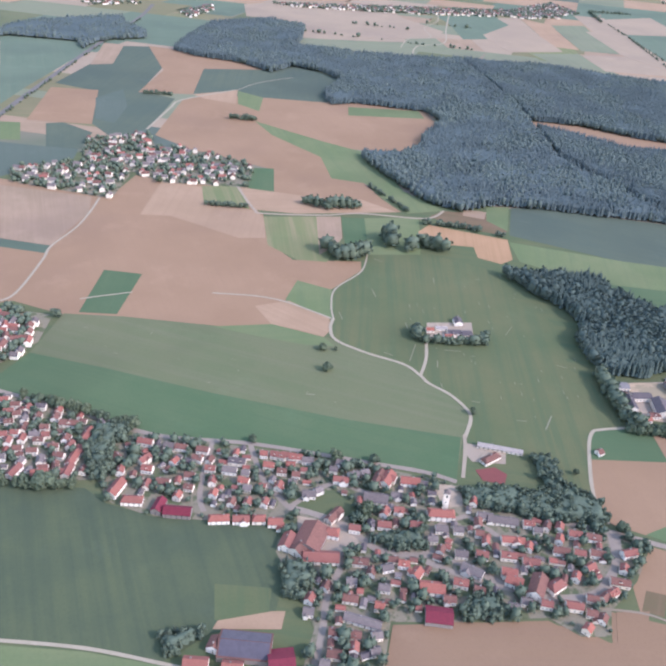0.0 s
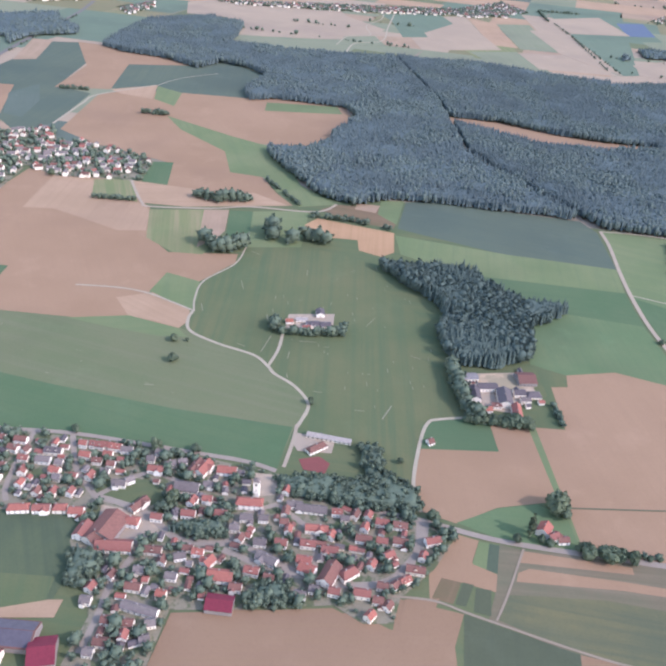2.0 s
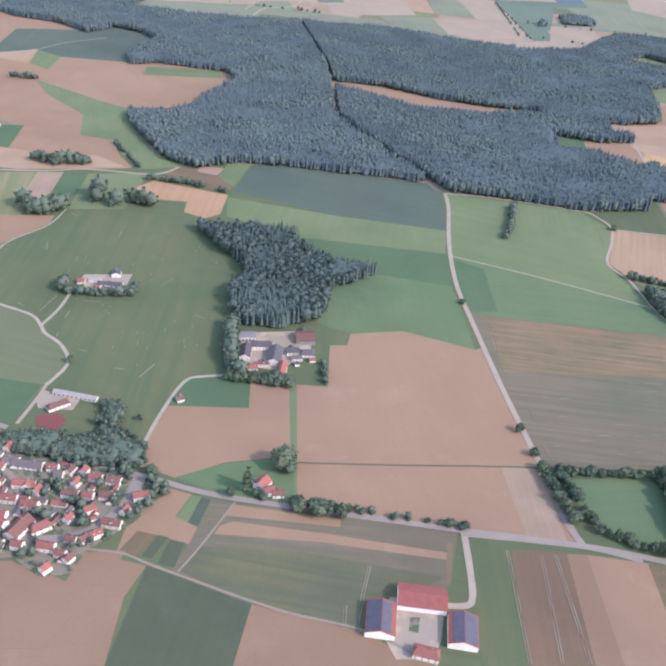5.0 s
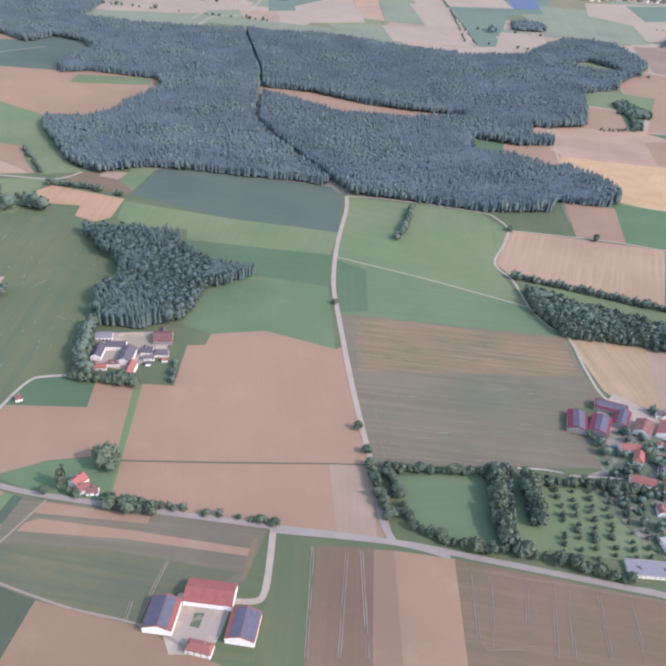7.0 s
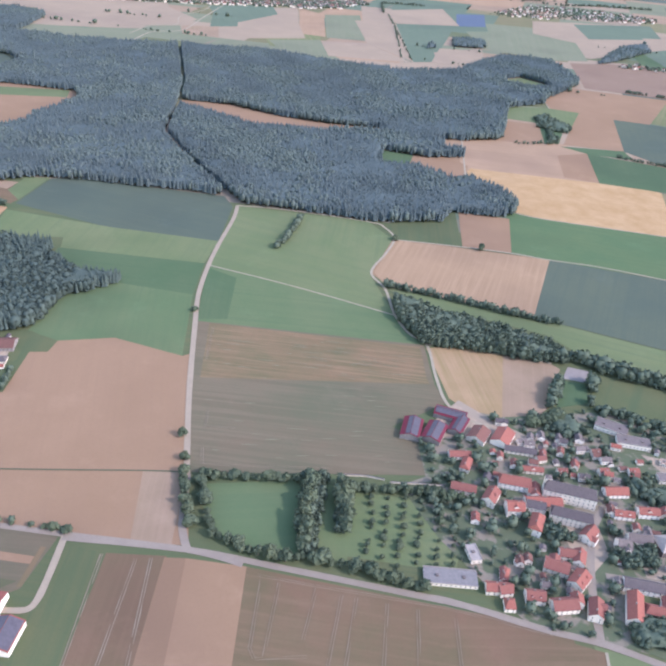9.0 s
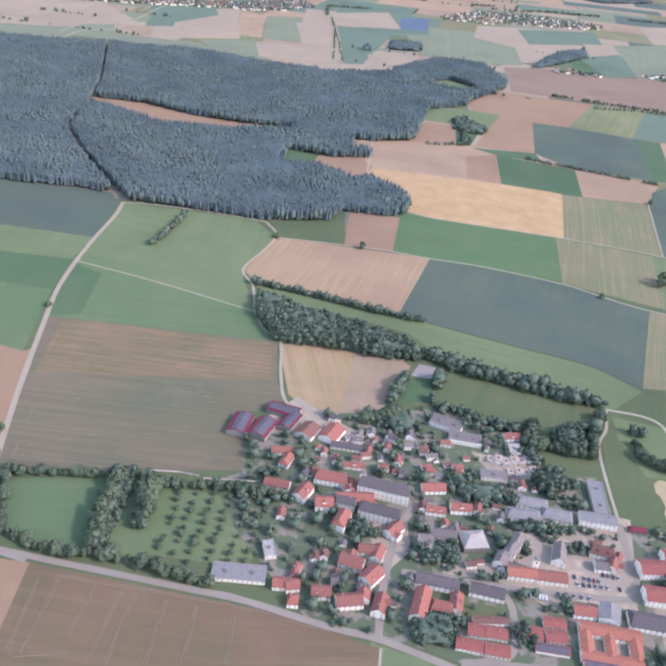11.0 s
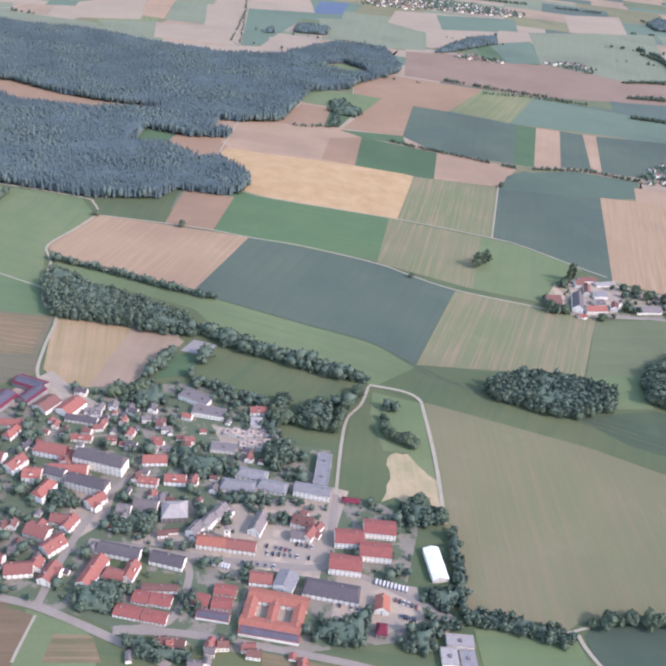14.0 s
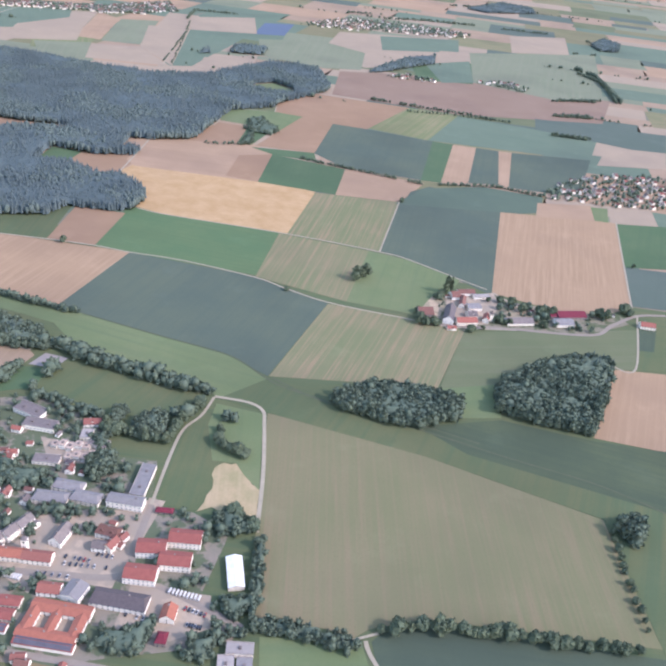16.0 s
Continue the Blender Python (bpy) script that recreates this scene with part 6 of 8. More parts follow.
# ---- woods ----
HOLES.append([(163.2, 752.9), (211.2, 748.8), (261.7, 724.7), (309.7, 713.5), (353.2, 713.1), (356.2, 697.4), (301.9, 682.5), (237.1, 683.1), (199.8, 708.0), (167.6, 725.2)])
HOLES.append([(510.5, 950.3), (532.1, 966.0), (555.8, 940.4), (559.0, 910.0), (531.0, 912.1), (501.6, 917.7)])
HOLES.append([(370.1, 385.2), (381.4, 384.4), (393.4, 376.0), (391.9, 371.1), (378.5, 375.2)])
HOLES.append([(414.2, 696.1), (433.6, 696.0), (428.3, 662.3), (409.9, 663.5)])
HOLES.append([(76.1, 243.8), (85.2, 246.3), (87.5, 236.1), (79.7, 232.6)])
HOLES.append([(172.1, 385.1), (175.7, 385.8), (175.7, 380.9), (172.0, 380.3)])
RIDES.append([(113.1, 986.4), (155.8, 799.6), (163.3, 739.7), (171.3, 644.9), (201.1, 588.4), (240.6, 526.0), (251.0, 512.4)])
RIDES.append([(462.5, 906.4), (510.6, 932.6), (544.0, 950.2)])
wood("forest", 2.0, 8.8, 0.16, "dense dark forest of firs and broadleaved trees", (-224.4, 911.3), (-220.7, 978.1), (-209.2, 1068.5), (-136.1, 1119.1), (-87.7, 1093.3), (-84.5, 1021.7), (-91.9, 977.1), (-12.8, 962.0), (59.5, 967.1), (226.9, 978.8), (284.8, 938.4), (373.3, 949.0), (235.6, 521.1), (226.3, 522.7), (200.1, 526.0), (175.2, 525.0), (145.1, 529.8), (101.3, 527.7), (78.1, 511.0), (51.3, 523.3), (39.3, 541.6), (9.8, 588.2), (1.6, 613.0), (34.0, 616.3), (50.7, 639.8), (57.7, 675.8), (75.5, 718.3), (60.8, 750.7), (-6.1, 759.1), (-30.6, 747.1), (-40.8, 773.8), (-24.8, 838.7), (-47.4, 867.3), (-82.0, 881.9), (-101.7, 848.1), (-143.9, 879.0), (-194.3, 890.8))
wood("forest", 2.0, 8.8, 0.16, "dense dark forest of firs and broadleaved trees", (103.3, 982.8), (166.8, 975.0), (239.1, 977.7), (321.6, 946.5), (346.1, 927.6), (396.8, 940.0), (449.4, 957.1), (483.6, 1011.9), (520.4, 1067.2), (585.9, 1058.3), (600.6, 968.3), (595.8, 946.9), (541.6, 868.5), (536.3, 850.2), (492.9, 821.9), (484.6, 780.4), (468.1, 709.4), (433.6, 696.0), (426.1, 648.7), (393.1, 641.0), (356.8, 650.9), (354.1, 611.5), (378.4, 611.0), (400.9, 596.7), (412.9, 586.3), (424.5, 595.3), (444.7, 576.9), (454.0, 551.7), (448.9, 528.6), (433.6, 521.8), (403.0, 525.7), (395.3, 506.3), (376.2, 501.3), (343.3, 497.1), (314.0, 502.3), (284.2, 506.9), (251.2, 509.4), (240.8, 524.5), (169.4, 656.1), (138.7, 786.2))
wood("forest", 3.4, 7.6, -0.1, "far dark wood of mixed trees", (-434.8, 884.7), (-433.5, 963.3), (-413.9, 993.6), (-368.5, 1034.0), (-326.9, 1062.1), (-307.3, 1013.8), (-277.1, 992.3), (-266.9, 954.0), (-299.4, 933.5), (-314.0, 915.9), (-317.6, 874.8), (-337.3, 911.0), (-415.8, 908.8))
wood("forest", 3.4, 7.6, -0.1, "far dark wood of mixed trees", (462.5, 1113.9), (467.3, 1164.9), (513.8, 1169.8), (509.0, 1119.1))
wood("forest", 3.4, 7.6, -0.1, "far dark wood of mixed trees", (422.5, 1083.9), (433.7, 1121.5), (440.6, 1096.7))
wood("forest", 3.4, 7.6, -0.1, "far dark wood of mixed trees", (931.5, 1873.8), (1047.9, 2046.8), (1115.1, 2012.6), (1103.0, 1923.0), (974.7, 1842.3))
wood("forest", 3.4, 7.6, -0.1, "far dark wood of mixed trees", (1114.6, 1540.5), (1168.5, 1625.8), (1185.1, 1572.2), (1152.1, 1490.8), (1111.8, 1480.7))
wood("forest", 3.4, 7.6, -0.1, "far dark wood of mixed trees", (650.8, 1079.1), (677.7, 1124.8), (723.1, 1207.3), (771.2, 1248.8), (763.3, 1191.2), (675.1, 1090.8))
wood("wood", 1.6, 9.8, 0.04, "small dark wood of firs and oaks beside meadows", (99.1, 421.0), (125.3, 420.0), (153.5, 419.5), (155.1, 404.9), (177.0, 389.9), (201.8, 388.0), (201.4, 381.6), (176.6, 361.7), (173.3, 333.9), (153.9, 320.5), (131.5, 320.6), (127.0, 336.3), (125.6, 352.7), (130.7, 360.2), (129.3, 375.1), (122.0, 387.3), (112.5, 395.6), (102.4, 409.5), (93.3, 421.0))
wood("copse", 1.6, 9.4, -0.6, "dense dark copse of mixed trees in a meadow", (590.3, 311.6), (602.4, 320.5), (615.8, 326.0), (637.7, 324.0), (654.2, 316.1), (652.4, 305.3), (630.9, 294.3), (613.6, 297.2), (593.2, 305.0))
wood("copse", 1.6, 9.4, -0.6, "dense dark copse of mixed trees in a meadow", (675.8, 330.1), (683.5, 339.0), (703.6, 354.1), (715.5, 362.2), (742.7, 369.7), (750.8, 363.7), (735.0, 330.1), (718.5, 298.5), (695.3, 304.2), (674.1, 311.4))
wood("copse", 1.7, 8.6, -0.6, "dense leafy copse of broadleaved trees", (358.9, 367.9), (356.9, 389.4), (366.0, 386.1), (376.1, 383.1), (407.4, 365.3), (441.2, 349.4), (443.8, 336.3), (420.9, 337.8), (389.7, 343.5), (371.3, 343.7))
wood("copse", 1.75, 5.2, -0.6, "dense leafy copse of broadleaved trees", (50.5, 228.1), (60.8, 230.4), (75.5, 232.3), (78.6, 230.2), (88.3, 232.4), (84.4, 254.5), (96.1, 251.9), (96.7, 237.3), (110.2, 228.2), (110.7, 217.1), (97.5, 216.2), (76.0, 217.6), (59.2, 219.1))
wood("copse", 1.6, 6.6, -0.6, "dense leafy copse of broadleaved trees", (315.5, 238.4), (324.2, 239.8), (321.9, 199.2), (317.9, 196.8), (316.2, 210.9))
wood("copse", 1.6, 6.6, -0.6, "dense leafy copse of broadleaved trees", (329.8, 233.8), (335.9, 234.5), (332.9, 210.5), (328.1, 210.0))
wood("copse", 1.7, 8.6, -0.6, "dense leafy copse of broadleaved trees", (487.3, 289.1), (493.3, 292.1), (493.7, 282.2), (488.4, 281.5))
wood("copse", 1.7, 8.6, -0.6, "dense leafy copse of broadleaved trees", (486.5, 255.1), (494.2, 257.9), (498.3, 249.1), (491.0, 243.2), (485.8, 247.2))
wood("copse", 1.7, 8.6, -0.6, "dense leafy copse of broadleaved trees", (499.1, 282.9), (511.3, 289.2), (514.3, 278.8), (509.8, 270.9), (499.5, 272.5))
wood("copse", 1.75, 5.8, -0.6, "dense leafy copse of broadleaved trees", (540.1, 227.9), (548.2, 231.0), (555.5, 224.6), (555.1, 218.5), (544.5, 217.6))
wood("copse", 1.75, 5.8, -0.6, "dense leafy copse of broadleaved trees", (558.4, 215.9), (561.6, 217.2), (562.4, 190.8), (560.0, 181.5), (551.4, 178.8), (546.7, 182.4), (547.7, 186.8), (557.3, 188.2))
wood("copse", 1.75, 5.8, -0.6, "dense leafy copse of broadleaved trees", (558.6, 180.5), (574.8, 178.0), (585.1, 176.1), (596.6, 171.7), (593.5, 167.4), (574.9, 172.1), (559.0, 174.5))
wood("copse", 1.75, 5.8, -0.6, "dense leafy copse of broadleaved trees", (-101.2, 246.3), (-83.8, 248.9), (-85.4, 241.7), (-89.0, 235.8), (-85.6, 213.8), (-92.8, 215.2), (-98.3, 226.7))
wood("copse", 1.7, 8.6, -0.6, "dense leafy copse of broadleaved trees", (707.9, 234.2), (717.9, 241.3), (721.3, 235.4), (711.9, 225.1))
wood("copse", 1.75, 5.2, -0.6, "dense leafy copse of broadleaved trees", (-43.8, 151.8), (-36.8, 154.1), (-34.8, 151.2), (-40.1, 144.5), (-46.3, 142.4), (-49.4, 149.6))
wood("copse", 1.75, 5.2, -0.6, "dense leafy copse of broadleaved trees", (-12.8, 184.9), (-2.2, 184.2), (-1.4, 175.1), (-8.0, 167.3), (-14.0, 170.1))
wood("copse", 1.75, 5.2, -0.6, "dense leafy copse of broadleaved trees", (432.4, 209.7), (441.2, 214.8), (449.3, 213.4), (448.4, 205.1), (434.8, 203.8))
wood("copse", 1.75, 5.2, -0.6, "dense leafy copse of broadleaved trees", (426.7, 179.0), (444.6, 184.0), (444.3, 173.7), (440.8, 168.6), (429.7, 169.3))
wood("copse", 1.75, 5.2, -0.6, "dense leafy copse of broadleaved trees", (405.1, 222.0), (414.5, 223.0), (419.1, 214.7), (408.6, 212.5))
wood("copse", 1.75, 5.2, -0.6, "dense leafy copse of broadleaved trees", (10.3, 214.9), (16.9, 213.5), (17.1, 204.8), (10.7, 205.0))
wood("copse", 1.75, 5.2, -0.6, "dense leafy copse of broadleaved trees", (18.8, 200.8), (38.0, 205.3), (38.3, 195.0), (26.6, 193.6), (17.2, 196.5))
wood("copse", 1.75, 5.2, -0.6, "dense leafy copse of broadleaved trees", (51.4, 175.9), (63.5, 179.1), (63.6, 168.7), (49.1, 166.2))
wood("copse", 1.75, 5.0, -0.6, "leafy grove of broadleaved trees between houses", (445.9, 160.2), (453.3, 162.2), (459.6, 158.1), (471.6, 157.4), (471.0, 153.8), (455.7, 152.8), (448.8, 156.9))
wood("copse", 1.75, 5.0, -0.6, "leafy grove of broadleaved trees between houses", (506.8, 165.5), (509.1, 171.4), (520.4, 173.5), (523.1, 178.9), (526.7, 177.8), (526.1, 169.3), (525.1, 162.9), (519.3, 162.5), (512.4, 164.4))
wood("copse", 1.75, 5.0, -0.6, "leafy grove of broadleaved trees between houses", (537.3, 164.5), (538.9, 169.9), (546.1, 172.4), (558.0, 175.3), (558.4, 172.5), (548.8, 169.3), (546.3, 162.5), (540.0, 161.1))
wood("copse", 1.75, 5.0, -0.6, "leafy grove of broadleaved trees between houses", (466.8, 180.9), (470.4, 173.5), (465.6, 173.1), (462.1, 176.2), (462.8, 179.7))
wood("copse", 1.75, 4.6, -0.6, "leafy grove of broadleaved trees between houses", (422.1, 288.3), (431.7, 296.2), (439.7, 285.9), (436.7, 274.6), (425.3, 279.2))
wood("copse", 1.75, 4.4, -0.6, "leafy grove of broadleaved trees between houses", (493.0, 217.3), (498.1, 218.9), (497.6, 211.7), (494.4, 211.4))
wood("copse", 1.75, 4.2, -0.6, "leafy grove of broadleaved trees between houses", (469.0, 226.2), (480.2, 228.5), (485.4, 226.7), (482.7, 222.3), (473.0, 222.0))
wood("copse", 1.75, 4.6, -0.6, "leafy grove of broadleaved trees between houses", (469.3, 217.2), (475.1, 218.9), (475.6, 210.7), (471.9, 211.4))
wood("copse", 1.75, 5.0, -0.6, "leafy grove of broadleaved trees between houses", (481.9, 269.9), (489.6, 276.3), (491.9, 262.5), (486.6, 260.5))
wood("copse", 1.75, 4.6, -0.6, "leafy grove of broadleaved trees between houses", (447.4, 250.4), (454.3, 255.3), (459.2, 247.8), (472.5, 246.2), (470.1, 240.1), (462.6, 234.3), (451.3, 240.5))
wood("copse", 2.4, 5.8, -0.6, "dense leafy copse of broadleaved trees", (513.0, 789.4), (525.8, 803.3), (536.8, 776.8), (546.5, 765.6), (538.3, 746.0), (522.0, 750.2), (522.3, 714.1), (510.8, 704.1), (517.7, 748.7))

# ---- houses ----
house(-17.4, 238.0, -3, 5.7, 3.3, 2.2, "r")
house(-15.7, 232.7, 0, 3.6, 3.0, 2.2, "r")
house(-9.1, 236.5, 2, 4.6, 3.3, 1.9, "g")
house(-18.9, 228.7, 1, 3.9, 3.0, 1.9, "d")
house(-13.0, 227.5, -2, 3.2, 3.0, 1.9, "d")
house(-14.0, 222.9, -2, 3.2, 3.0, 1.9, "g")
house(-6.9, 217.3, 2, 5.3, 3.3, 1.9, "g")
house(-3.4, 219.7, 35, 3.2, 3.0, 1.9, "g")
house(1.7, 232.5, -2, 3.3, 3.0, 1.9, "g")
house(5.1, 226.6, -2, 6.2, 3.3, 2.2, "r")
house(10.0, 230.6, 21, 4.4, 3.0, 1.9, "g")
house(14.5, 232.4, 24, 3.5, 3.0, 1.9, "g")
house(22.6, 211.4, 75, 4.1, 3.0, 2.2, "r")
house(28.1, 213.0, 0, 3.8, 3.0, 2.2, "r")
house(22.6, 204.7, -2, 5.2, 3.3, 2.2, "r")
house(34.5, 206.2, -4, 4.7, 3.3, 2.2, "r")
house(11.5, 201.7, -4, 4.3, 3.0, 2.2, "r")
house(57.6, 221.4, 78, 3.4, 3.0, 2.2, "r")
house(61.4, 214.4, -1, 6.0, 3.3, 1.9, "g")
house(58.4, 210.5, 84, 4.3, 3.0, 1.9, "d")
house(58.4, 205.2, -2, 3.2, 3.0, 1.9, "d")
house(70.6, 203.1, 1, 8.5, 3.3, 2.2, "r")
house(44.1, 205.6, 2, 4.6, 3.3, 1.9, "g")
house(50.5, 206.0, 2, 3.7, 3.0, 1.9, "g")
house(40.5, 200.1, 2, 3.6, 3.0, 1.9, "g")
house(43.2, 195.4, 72, 3.4, 3.0, 1.9, "d")
house(50.7, 194.3, -2, 4.6, 3.3, 1.9, "g")
house(58.2, 194.8, -4, 4.5, 3.3, 2.2, "r")
house(68.0, 195.5, -2, 5.7, 3.3, 2.2, "r")
house(76.1, 200.6, 74, 3.4, 3.0, 2.2, "r")
house(76.0, 193.5, -5, 6.2, 3.3, 2.2, "r")
house(13.9, 186.4, -1, 6.1, 3.3, 1.9, "d")
house(18.0, 182.3, 80, 3.4, 3.0, 1.9, "d")
house(23.7, 184.8, 17, 4.1, 3.0, 1.9, "g")
house(29.6, 187.1, -3, 4.1, 3.0, 2.2, "r")
house(49.4, 181.1, -7, 5.2, 3.3, 2.2, "r")
house(55.7, 179.1, -4, 3.8, 3.0, 1.9, "d")
house(11.3, 177.4, 2, 3.6, 3.0, 1.9, "g")
house(22.6, 175.9, -3, 4.0, 3.0, 1.9, "g")
house(11.2, 170.2, -4, 5.3, 3.3, 1.9, "d")
house(21.1, 168.1, -5, 3.4, 3.0, 2.2, "r")
house(67.2, 187.9, -5, 5.6, 3.3, 2.2, "r")
house(71.6, 175.9, -5, 3.7, 3.0, 1.9, "g")
house(78.4, 175.5, -8, 4.0, 3.0, 2.2, "r")
house(13.2, 156.2, -3, 4.0, 3.0, 1.9, "d")
house(20.3, 156.9, 16, 3.4, 3.0, 1.9, "g")
house(19.8, 151.0, 22, 3.3, 3.0, 1.9, "g")
house(13.1, 151.4, 88, 3.4, 3.0, 2.2, "r")
house(77.9, 212.4, 1, 4.1, 3.0, 2.2, "r")
house(89.7, 212.1, 72, 3.4, 3.0, 2.2, "r")
house(95.1, 209.1, -8, 5.0, 3.3, 2.2, "r")
house(101.9, 208.6, -6, 5.5, 3.3, 1.9, "d")
house(88.6, 205.9, 70, 3.4, 3.0, 2.2, "r")
house(88.2, 200.4, -5, 6.0, 3.3, 1.9, "d")
house(94.9, 199.9, -5, 4.2, 3.0, 2.2, "r")
house(101.7, 200.7, -6, 5.4, 3.3, 1.9, "d")
house(97.3, 193.7, 34, 4.0, 3.0, 2.2, "r")
house(91.2, 188.7, 68, 3.4, 3.0, 2.2, "r")
house(113.8, 202.2, 19, 5.9, 3.3, 2.2, "r")
house(109.8, 194.4, 72, 3.4, 3.0, 2.2, "r")
house(106.8, 188.2, -6, 6.8, 3.3, 1.9, "d")
house(102.8, 182.9, 36, 4.3, 3.0, 2.2, "r")
house(95.1, 179.8, -8, 4.0, 3.0, 1.9, "d")
house(99.7, 180.9, 43, 3.6, 3.0, 1.9, "d")
house(88.0, 175.8, -4, 5.9, 3.3, 2.2, "r")
house(93.5, 173.6, -10, 3.7, 3.0, 1.9, "d")
house(96.8, 171.8, 60, 3.4, 3.0, 1.9, "d")
house(90.7, 167.1, 53, 3.4, 3.0, 2.2, "r")
house(-76.7, 238.3, -6, 6.4, 3.3, 2.2, "r")
house(-66.8, 237.6, 1, 4.1, 3.0, 1.9, "g")
house(-61.5, 237.3, -3, 5.1, 3.3, 1.9, "d")
house(-52.6, 237.0, -3, 5.1, 3.3, 1.9, "d")
house(-85.5, 228.1, -41, 3.6, 3.0, 1.9, "d")
house(-74.4, 228.1, 58, 5.3, 3.3, 2.2, "r")
house(-71.8, 222.7, -5, 4.4, 3.3, 2.2, "r")
house(-62.4, 228.3, 65, 3.4, 3.0, 2.2, "r")
house(-48.6, 231.3, 73, 3.4, 3.0, 1.9, "d")
house(-47.3, 226.1, -5, 4.1, 3.0, 2.2, "r")
house(-37.5, 231.8, -1, 7.0, 3.3, 2.2, "n")
house(-81.9, 220.1, 92, 3.4, 3.0, 2.2, "r")
house(-64.0, 216.5, -2, 5.2, 3.3, 1.9, "d")
house(-54.6, 221.4, 1, 4.2, 3.0, 1.9, "d")
house(-53.6, 214.9, -7, 3.7, 3.0, 1.9, "d")
house(-45.2, 219.3, 89, 3.8, 3.0, 2.2, "r")
house(-43.5, 212.5, 80, 3.4, 3.0, 2.2, "r")
house(-39.7, 226.4, -2, 5.9, 3.3, 1.9, "g")
house(-33.1, 225.6, -2, 3.2, 3.0, 1.9, "g")
house(-31.1, 217.4, -8, 3.3, 3.0, 1.9, "g")
house(-35.9, 209.2, 81, 3.4, 3.0, 1.9, "d")
house(-29.8, 209.8, 79, 3.4, 3.0, 2.2, "r")
house(-23.5, 210.4, 78, 3.4, 3.0, 2.2, "r")
house(-27.3, 237.7, -2, 3.2, 3.0, 2.2, "r")
house(-21.5, 237.7, -7, 6.3, 3.3, 2.2, "r")
house(-14.1, 237.4, -3, 5.4, 3.3, 2.2, "r")
house(-24.4, 231.1, -5, 4.5, 3.3, 2.2, "r")
house(-19.1, 220.0, 75, 3.7, 3.0, 2.2, "r")
house(-2.5, 168.5, 72, 3.4, 3.0, 2.2, "r")
house(-2.5, 163.4, -3, 3.6, 3.0, 1.9, "g")
house(2.5, 174.4, 69, 3.4, 3.0, 1.9, "d")
house(7.0, 148.6, -4, 4.7, 3.3, 1.9, "d")
house(4.2, 144.8, -6, 3.2, 3.0, 1.9, "g")
house(-143.4, 256.7, 11, 3.7, 3.1, 2.2, "r")
house(-131.5, 252.5, 92, 3.7, 2.8, 2.2, "r")
house(-126.5, 233.5, 96, 4.1, 2.8, 1.9, "r")
house(-135.0, 235.0, 13, 4.1, 3.1, 1.9, "r")
house(-138.7, 249.9, 17, 4.1, 2.8, 1.9, "r")
house(-137.8, 254.5, 10, 4.5, 2.8, 1.9, "d")
house(-125.3, 247.6, 94, 3.7, 3.1, 2.2, "d")
house(-118.1, 248.6, 91, 4.1, 3.1, 1.9, "d")
house(-135.8, 243.1, 17, 3.7, 2.8, 1.9, "d")
house(-128.3, 240.1, 93, 4.5, 2.8, 1.9, "d")
house(-119.9, 241.3, 11, 3.7, 3.1, 2.2, "d")
house(-119.4, 233.2, 8, 4.1, 2.8, 2.2, "d")
house(-112.2, 230.3, 15, 4.1, 2.8, 2.2, "d")
house(-109.1, 236.0, 91, 3.7, 3.1, 1.9, "d")
house(-125.6, 227.1, 11, 3.7, 3.1, 2.2, "d")
house(-119.5, 226.7, 9, 4.1, 2.8, 2.2, "d")
house(-111.7, 217.7, 13, 4.1, 2.8, 2.2, "d")
house(-111.0, 245.5, 2, 8.0, 3.5, 2.0, "d", 2, 4, 0.7, 0)
house(-101.5, 239.3, 82, 7.9, 3.5, 2.0, "r", 2, 4, 0.7, 0)
house(-100.0, 230.4, 48, 6.4, 3.5, 2.0, "r", 2, 3, 0.7, 0)
house(-102.3, 224.1, 85, 6.9, 3.5, 2.0, "r", 2, 3, 0.7, 0)
house(-101.9, 217.5, 89, 6.6, 3.5, 2.0, "r", 2, 3, 0.7, 0)
house(-121.8, 214.7, 76, 6.9, 3.5, 2.0, "r", 2, 3, 0.7, 0)
house(-112.1, 215.1, 18, 6.5, 3.5, 2.0, "r", 2, 3, 0.7, 0)
house(-80.7, 210.6, 76, 8.6, 4.2, 2.2, "r", 2, 4, 0.7, 0)
house(-73.0, 205.4, 3, 7.9, 3.9, 2.0, "r", 2, 4, 0.7, 1.2)
house(-62.4, 203.6, 81, 6.8, 3.9, 2.2, "m", 2, 3, 0.7, 0)
house(-54.9, 201.7, 1, 10.3, 4.7, 2.2, "m", 2, 5, 0.7, 0)
house(-39.1, 200.2, 10, 7.8, 3.5, 2.0, "r", 2, 4, 0.7, 1.2)
house(-30.9, 201.0, 7, 6.3, 3.5, 2.0, "r", 2, 3, 0.7, 0)
house(-24.4, 201.9, 7, 5.0, 3.5, 2.0, "r", 2, 2, 0.7, 1.2)
house(-18.1, 201.1, 3, 5.4, 3.7, 2.0, "r", 2, 2, 0.7, 0)
house(-4.2, 195.0, 74, 12.3, 10.0, 2.7, "d", 1, 0, 0.45)
house(-7.7, 189.9, 59, 7.0, 7.0, 2.2, "d", 2, 3, 0.6, 0)
house(0.0, 186.7, 3, 12.8, 5.2, 2.0, "r", 2, 7, 0.7, 0)
house(-12.7, 192.3, 78, 7.4, 4.7, 2.2, "r", 2, 4, 0.7, 0)
house(3.1, 198.5, -4, 5.5, 4.2, 2.2, "r", 2, 3, 0.7, 1.2)
house(3.4, 207.4, 57, 8.0, 3.5, 1.8, "d", 2, 4, 0.7, 0)
